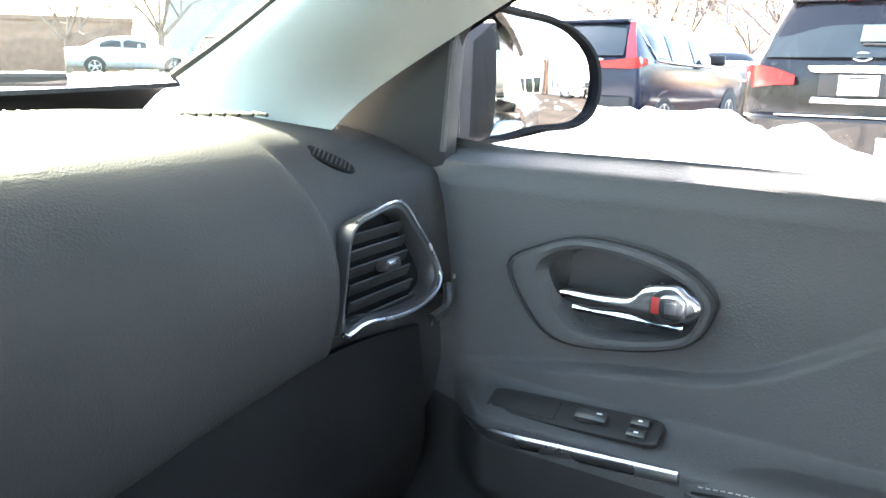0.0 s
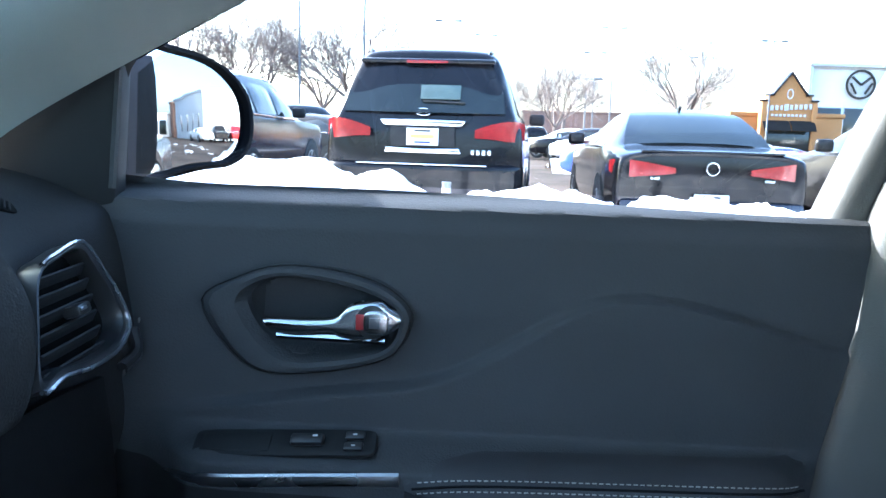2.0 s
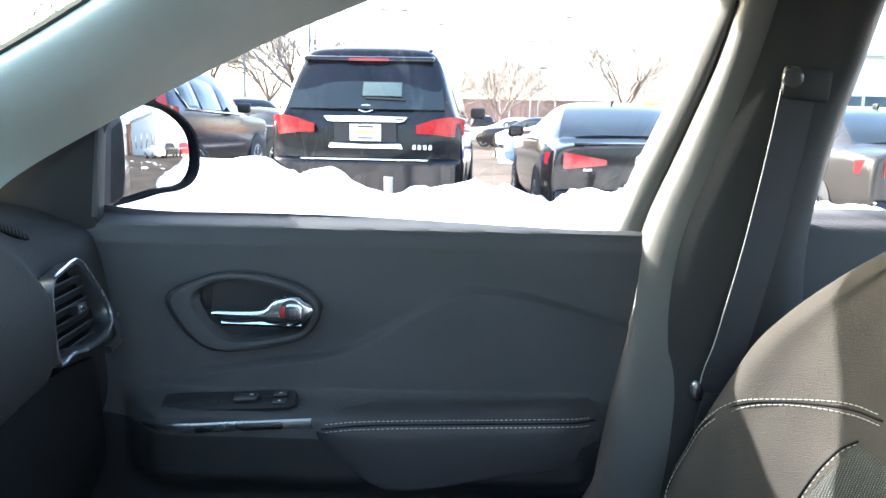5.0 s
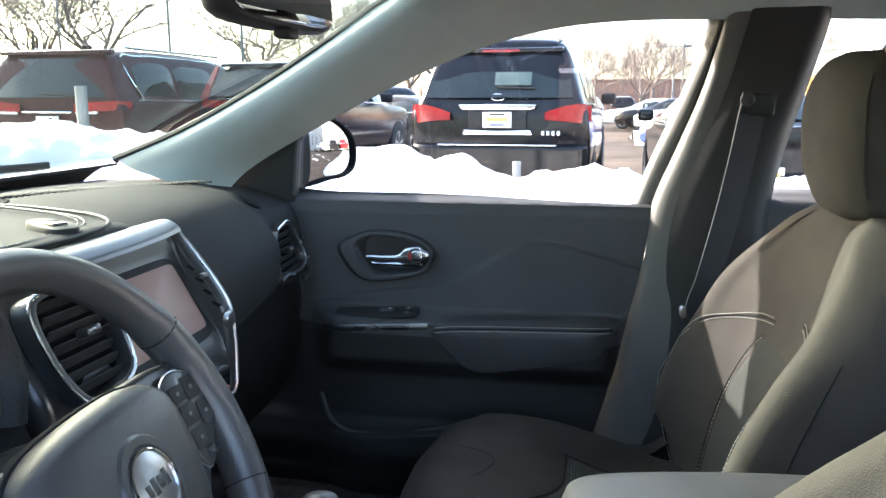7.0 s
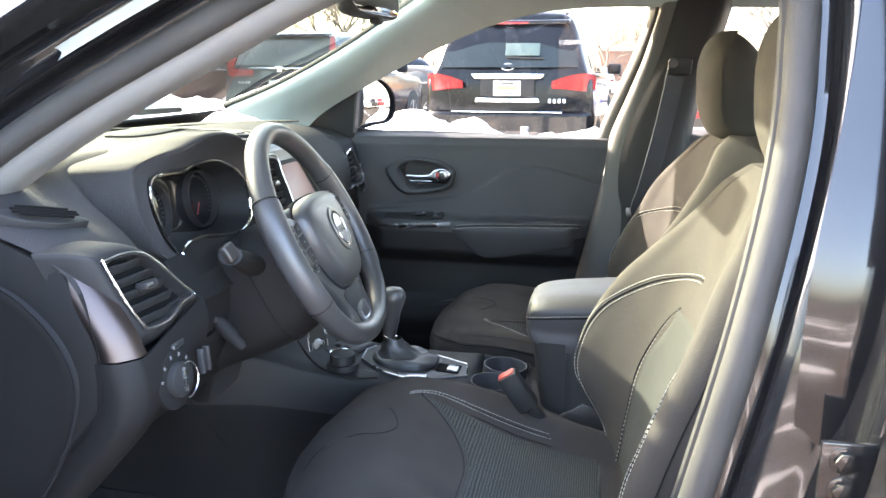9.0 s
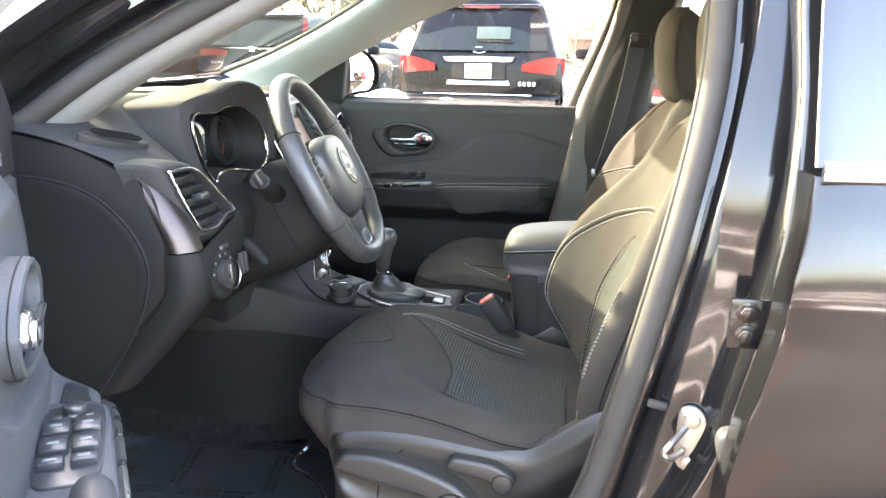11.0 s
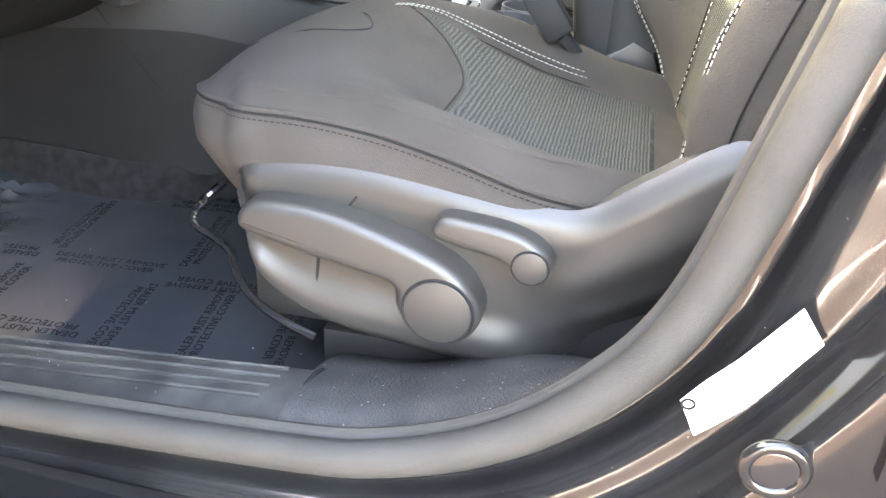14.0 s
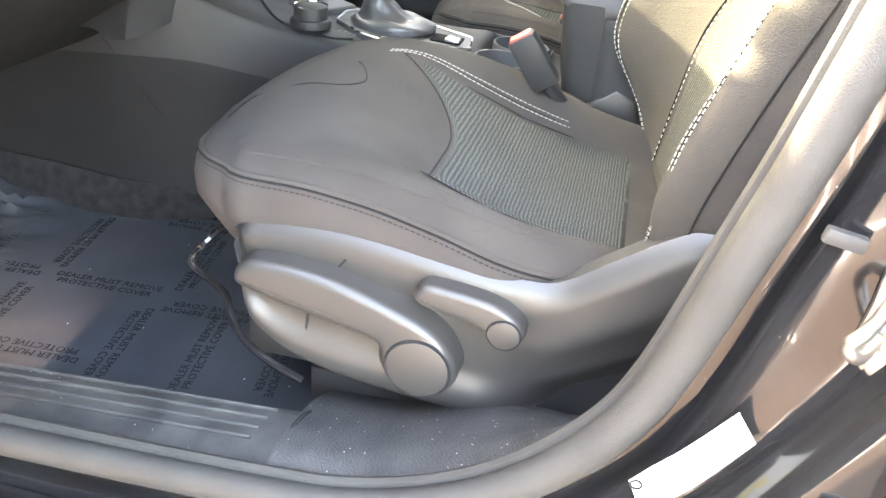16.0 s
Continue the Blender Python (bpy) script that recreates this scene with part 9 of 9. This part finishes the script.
def building(name, x, y, w, d, h, mat, label, windows=(), heading=0.0, roof=True):
    """A box of a building with a parapet and openings on its near side: (x, z, width, height)."""
    m = Matrix.Translation((x, y, 0)) @ pose(0, 0, 0, 0, 0, heading)
    b = empty(name, label, "building", at=(x, y, 0))
    box(b, m, "walls", (w, d, h), (0, d / 2, h / 2), mat, 0.03)
    if roof:
        box(b, m, "parapet", (w + 0.3, d + 0.3, 0.35), (0, d / 2, h), mat, 0.05)
    for wx, wz, ww, wh in windows:
        p = box(b, m, "window", (ww, 0.12, wh), (wx, -0.02, wz), SILVER, 0.02)
        box(p, m, "pane", (ww - 0.16, 0.06, wh - 0.16), (wx, -0.075, wz), CARGLASS, 0.01)
    return b, m


b, m = building("showroom", 33.0, 68, 15.6, 20, 7.3, WALLW, "white car showroom with glazed front and round blue-grey sign", [(-6.0 + 2.4 * k, 2.1, 2.3, 3.9) for k in range(6)])
for x0, x1, z0, z1 in ((-7.9, -7.6, 0, 7.4), (-7.9, 7.9, 7.25, 7.55)):
    box(b, m, "front_frame", (x1 - x0, 0.5, z1 - z0), ((x0 + x1) / 2, -0.22, (z0 + z1) / 2), P_SILVER, 0.03, "grey metal edge frame")
sg = b
part("sign_disc", disc(1.15, 0.1, frame_of((29.3, 67.7, 5.9), (1, 0, 0), UPV), 40, 0.02), WHITE, sg)
part("sign_ring", ring_plate(oval(0, 0, 1.2, 1.2, 40, 2), oval(0, 0, 1.02, 1.02, 40, 2), 0.1, frame_of((29.3, 67.55, 5.9), (1, 0, 0), UPV), dome=0.02), P_GREY, sg)
for a, bb in (((-0.75, 0.6), (0, -0.05)), ((0.75, 0.6), (0, -0.05)), ((-0.85, 0.1), (-0.35, -0.75)), ((0.85, 0.1), (0.35, -0.75))):
    part("sign_bar", tube([(29.3 + a[0], 67.5, 5.9 + a[1]), (29.3 + bb[0], 67.5, 5.9 + bb[1])], 0.10, 6), P_GREY, sg)
b, m = building("restaurant", 23.6, 67.5, 9.0, 12, 3.3, WALLO, "ochre shop with a tall gabled front and dark awnings", [(-3.4, 1.3, 1.4, 1.8)])
front = part("gable_front", slab([(-2.2, 0), (-2.2, 4.3), (-1.75, 4.3), (-1.75, 4.75), (-1.3, 4.75), (0, 6.5), (1.3, 4.75), (1.75, 4.75), (1.75, 4.3), (2.2, 4.3), (2.2, 0)], 0.6, frame_of((23.2, 66.0, 0), (1, 0, 0), UPV), 0.03), WALLO, b, "ochre gabled front")
for s in (1, -1):
    part("gable_coping", rbox((2.35, 0.75, 0.16), 0.03, (23.2 + s * 0.68, 66.2, 5.70), (0, s * 53, 0)), P_GREY, front, "dark coping")
    for k in range(2):
        part("pier_cap", rbox((0.62, 0.75, 0.16), 0.03, (23.2 + s * (1.52 + 0.46 * k), 66.2, 4.82 - 0.45 * k)), P_GREY, front)
    part("pier", rbox((0.40, 0.25, 4.2), 0.03, (23.2 + s * 2.0, 65.95, 2.1)), WALLO, front)
part("gable_roundel", ring_plate(oval(0, 0, 0.26, 0.42, 24, 2), oval(0, 0, 0.17, 0.32, 24, 2), 0.1, frame_of((23.2, 65.96, 4.9), (1, 0, 0), UPV), dome=0.02), WHITE, front)
for k, w in enumerate((0.34, 0.30, 0.30, 0.22, 0.40, 0.30, 0.28, 0.28, 0.30, 0.28)):
    part("sign_bar", rbox((w * 0.85, 0.08, 0.52 if k in (0, 4) else 0.40), 0.03, (21.45 + 0.38 * k, 65.95, 3.75 + 0.02 * k)), WHITE, front)
for k in range(9):
    part("sign_bar", rbox((0.20, 0.06, 0.20), 0.02, (21.9 + 0.32 * k, 65.95, 3.20)), WHITE, front)
part("awning", thick(loft([[(x, 66.0, 2.75), (x, 65.5, 2.45), (x, 65.1, 1.95)] for x in (21.1, 22.2, 23.2)], 2, 3), 0.04), INK, front, "dark cloth awning")
part("awning", thick(loft([[(x, 66.0, 2.75), (x, 65.5, 2.45), (x, 65.1, 1.95)] for x in (23.3, 24.2, 25.2)], 2, 3), 0.04), INK, front, "dark cloth awning")
part("shop_window", rbox((3.6, 0.1, 1.9), 0.02, (23.2, 65.97, 1.0)), CARGLASS, front)
building("dark_shop", -54, 31, 12, 10, 4.2, WALLB, "low dark brown brick shop", heading=55)
building("grey_shop", -44, 40, 10, 12, 6.0, WALLG, "taller grey rendered shop building", [(0, 2.0, 3.0, 2.4)], heading=50)
building("pale_warehouse", 45.5, 2.5, 14.8, 24, 5.7, WALLW, "white dealership building with dark slot windows", [(x, 2.1, 0.45, 2.1) for x in (4.0, 0.74, -2.2, -5.3)], heading=-15.7)
building("brown_wing", 53.9, -0.3, 2.0, 8, 5.4, WALLB, "brown brick entrance tower of a dealership", heading=-15.7)
building("low_wing", 58.2, -5.2, 9.5, 10, 3.7, WALLW, "low white wing with glazed front", [(-3.6 + 1.8 * k, 1.5, 1.6, 2.4) for k in range(5)], heading=-60)
building("far_brick_block", 12, 120, 26, 12, 4.5, WALLB, "far-off low brick building")


def tree(x, y, h, seed, label, mat=BARK, spread=1.0):
    """A bare tree: tapering trunk, spreading limbs and many fine twigs."""
    rng = random.Random(seed)
    t = empty("bare_tree", label, "tree", "bare trees", at=(x, y, 0))
    trunk, crown = bmesh.new(), bmesh.new()
    th = h * 0.30

    def grow(p, d, length, r, depth):
        side = Vector((rng.uniform(-1, 1), rng.uniform(-1, 1), rng.uniform(-0.4, 0.5)))
        mid = p + d * length * 0.5 + side * length * 0.06
        end = p + d * length + side * length * 0.02 + Vector((0, 0, 0.05 * length))
        tube([p, mid, end] if depth < 4 else [p, end], [r, r * 0.85, r * 0.68] if depth < 4 else [r, r * 0.7], 5 if depth < 2 else 3, bm=crown)
        if depth < 7:
            for k in range(3 if depth < 6 else 2):
                ax = Vector((rng.uniform(-1, 1), rng.uniform(-1, 1), rng.uniform(-0.55, 0.75)))
                nd = (d + ax.normalized() * rng.uniform(0.55, 0.95) * spread).normalized()
                f = rng.uniform(0.45, 1.0) if k else 1.0
                grow(p.lerp(end, f), nd, length * rng.uniform(0.62, 0.84), max(0.0065, r * 0.60), depth + 1)
    tube([(x, y, -0.1), (x, y, th * 0.5), (x + 0.03, y, th)], [h * 0.026, h * 0.020, h * 0.017], 8, bm=trunk)
    n = 5
    for k in range(n):
        a = 2 * math.pi * k / n + rng.uniform(-0.4, 0.4)
        up = rng.uniform(0.5, 1.5)
        grow(Vector((x + 0.03, y, th * rng.uniform(0.85, 1.0))), Vector((math.cos(a) * 0.8 * spread, math.sin(a) * 0.8 * spread, up)).normalized(), h * 0.22, h * 0.011, 1)
    part("trunk", trunk, mat, t, "", False)
    part("crown", crown, mat, t, "fine bare branches", False)
    return t


for k, (x, y, h, sp) in enumerate(((9.3, 42, 5.6, 0.8), (-18.3, 42, 7.2, 1.1), (-13.2, 42, 6.5, 1.2), (-8.1, 42, 7.0, 1.0), (2.8, 42, 3.9, 0.8), (-23.0, 34, 8.0, 1.1), (-28.5, 37, 7.5, 1.1), (-31, 23.5, 7.0, 1.2), (-36, 22, 6.0, 1.1), (17, 75, 5.5, 1.0), (-5.0, 62, 6.5, 1.1), (0.5, 66, 5.5, 1.1), (5.5, 70, 6.5, 1.1), (-10.5, 46, 6.2, 1.2), (-15.6, 45, 6.4, 1.2))):
    tree(x, y, h * 1.3, 11 + k, "bare leafless tree with fine spreading branches", BARK, sp)
# far hedge of bare shrubs and conifers
rng = random.Random(3)
bm = bmesh.new()
for k in range(900):
    x, y = rng.uniform(-45, 40), rng.uniform(85, 100)
    h = rng.uniform(2.0, 5.0) * (0.5 + 0.8 * abs(noise.noise(Vector((x * 0.08, 0, 0)))))
    tube([(x, y, 0), (x + rng.uniform(-0.6, 0.6), y, h * 0.6), (x + rng.uniform(-1.2, 1.2), y, h)], [0.10, 0.06, 0.02], 3, bm=bm)
thing("far_thicket", bm, TWIG, "far-off reddish bare thicket along the horizon", "thicket", kind="stuff")
for k, (x, y, h) in enumerate(((-1.5, 75, 4.6), (-3.0, 78, 4.0), (-33, 50, 5.0), (-37, 48, 6.0))):
    t = empty("conifer", "dark green far-off conifer", "tree", "conifers", at=(x, y, 0))
    bm = bmesh.new()
    r2 = random.Random(k)
    for j in range(260):
        f = r2.random() ** 0.8
        a = r2.uniform(0, 6.28)
        rad = (1 - f) * h * 0.26 * r2.uniform(0.4, 1)
        z = 0.3 + f * (h - 0.3)
        tube([(x + 0.2 * rad * math.cos(a), y + 0.2 * rad * math.sin(a), z + 0.1), (x + rad * math.cos(a), y + rad * math.sin(a), z - 0.12)], [0.10, 0.02], 3, bm=bm)
    part("crown", bm, CONIFER, t)
    part("trunk", tube([(x, y, 0), (x, y, h * 0.9)], [0.12, 0.03], 6), BARK, t)


def street_lamp(x, y, h, arm=1.0, r=0.07):
    t = empty("street_lamp", "tall slim grey parking lot lamp", "street lamp", "lot lamps", at=(x, y, 0))
    part("pole", tube([(x, y, -0.1), (x, y, h)], [r, r * 0.6], 8), POLE, t)
    part("lamp_arm", tube([(x - arm * 0.5, y, h), (x + arm * 0.5, y, h)], 0.03, 6), POLE, t)
    for s in (1, -1):
        part("lamp_head", rbox((0.5, 0.3, 0.12), 0.03, (x + s * arm * 0.6, y, h)), POLE, t)


for x, y, h in ((19.6, 60, 8.3), (8.1, 60, 9.0), (-10.3, 40, 9.5), (7.5, 66, 7.8), (-7.0, 40, 9.4), (-4.0, 58, 9.0), (-1.5, 70, 9.5), (15.2, 62, 7.2), (5.2, 50, 4.6), (-17.0, 30, 9.0), (-23.5, 32, 10.0), (-12.0, 26, 8.0)):
    street_lamp(x, y, h, 1.2)
for x, y, z, r in ((-5.02, 6.6, 1.38, 0.060), (-0.50, 6.5, 0.66, 0.038), (1.55, 6.5, 0.60, 0.05), (-8.2, 6.6, 1.3, 0.06)):
    p = thing("bollard", tube([(x, y, -0.05), (x, y, z)], r, 16), POLE, "grey steel bollard behind the snow bank", "bollard", "bollards")
    part("cap", disc(r + 0.003, 0.02, frame_of((x, y, z + 0.012), (1, 0, 0), (0, 1, 0)), 16, 0.006), POLE, p)
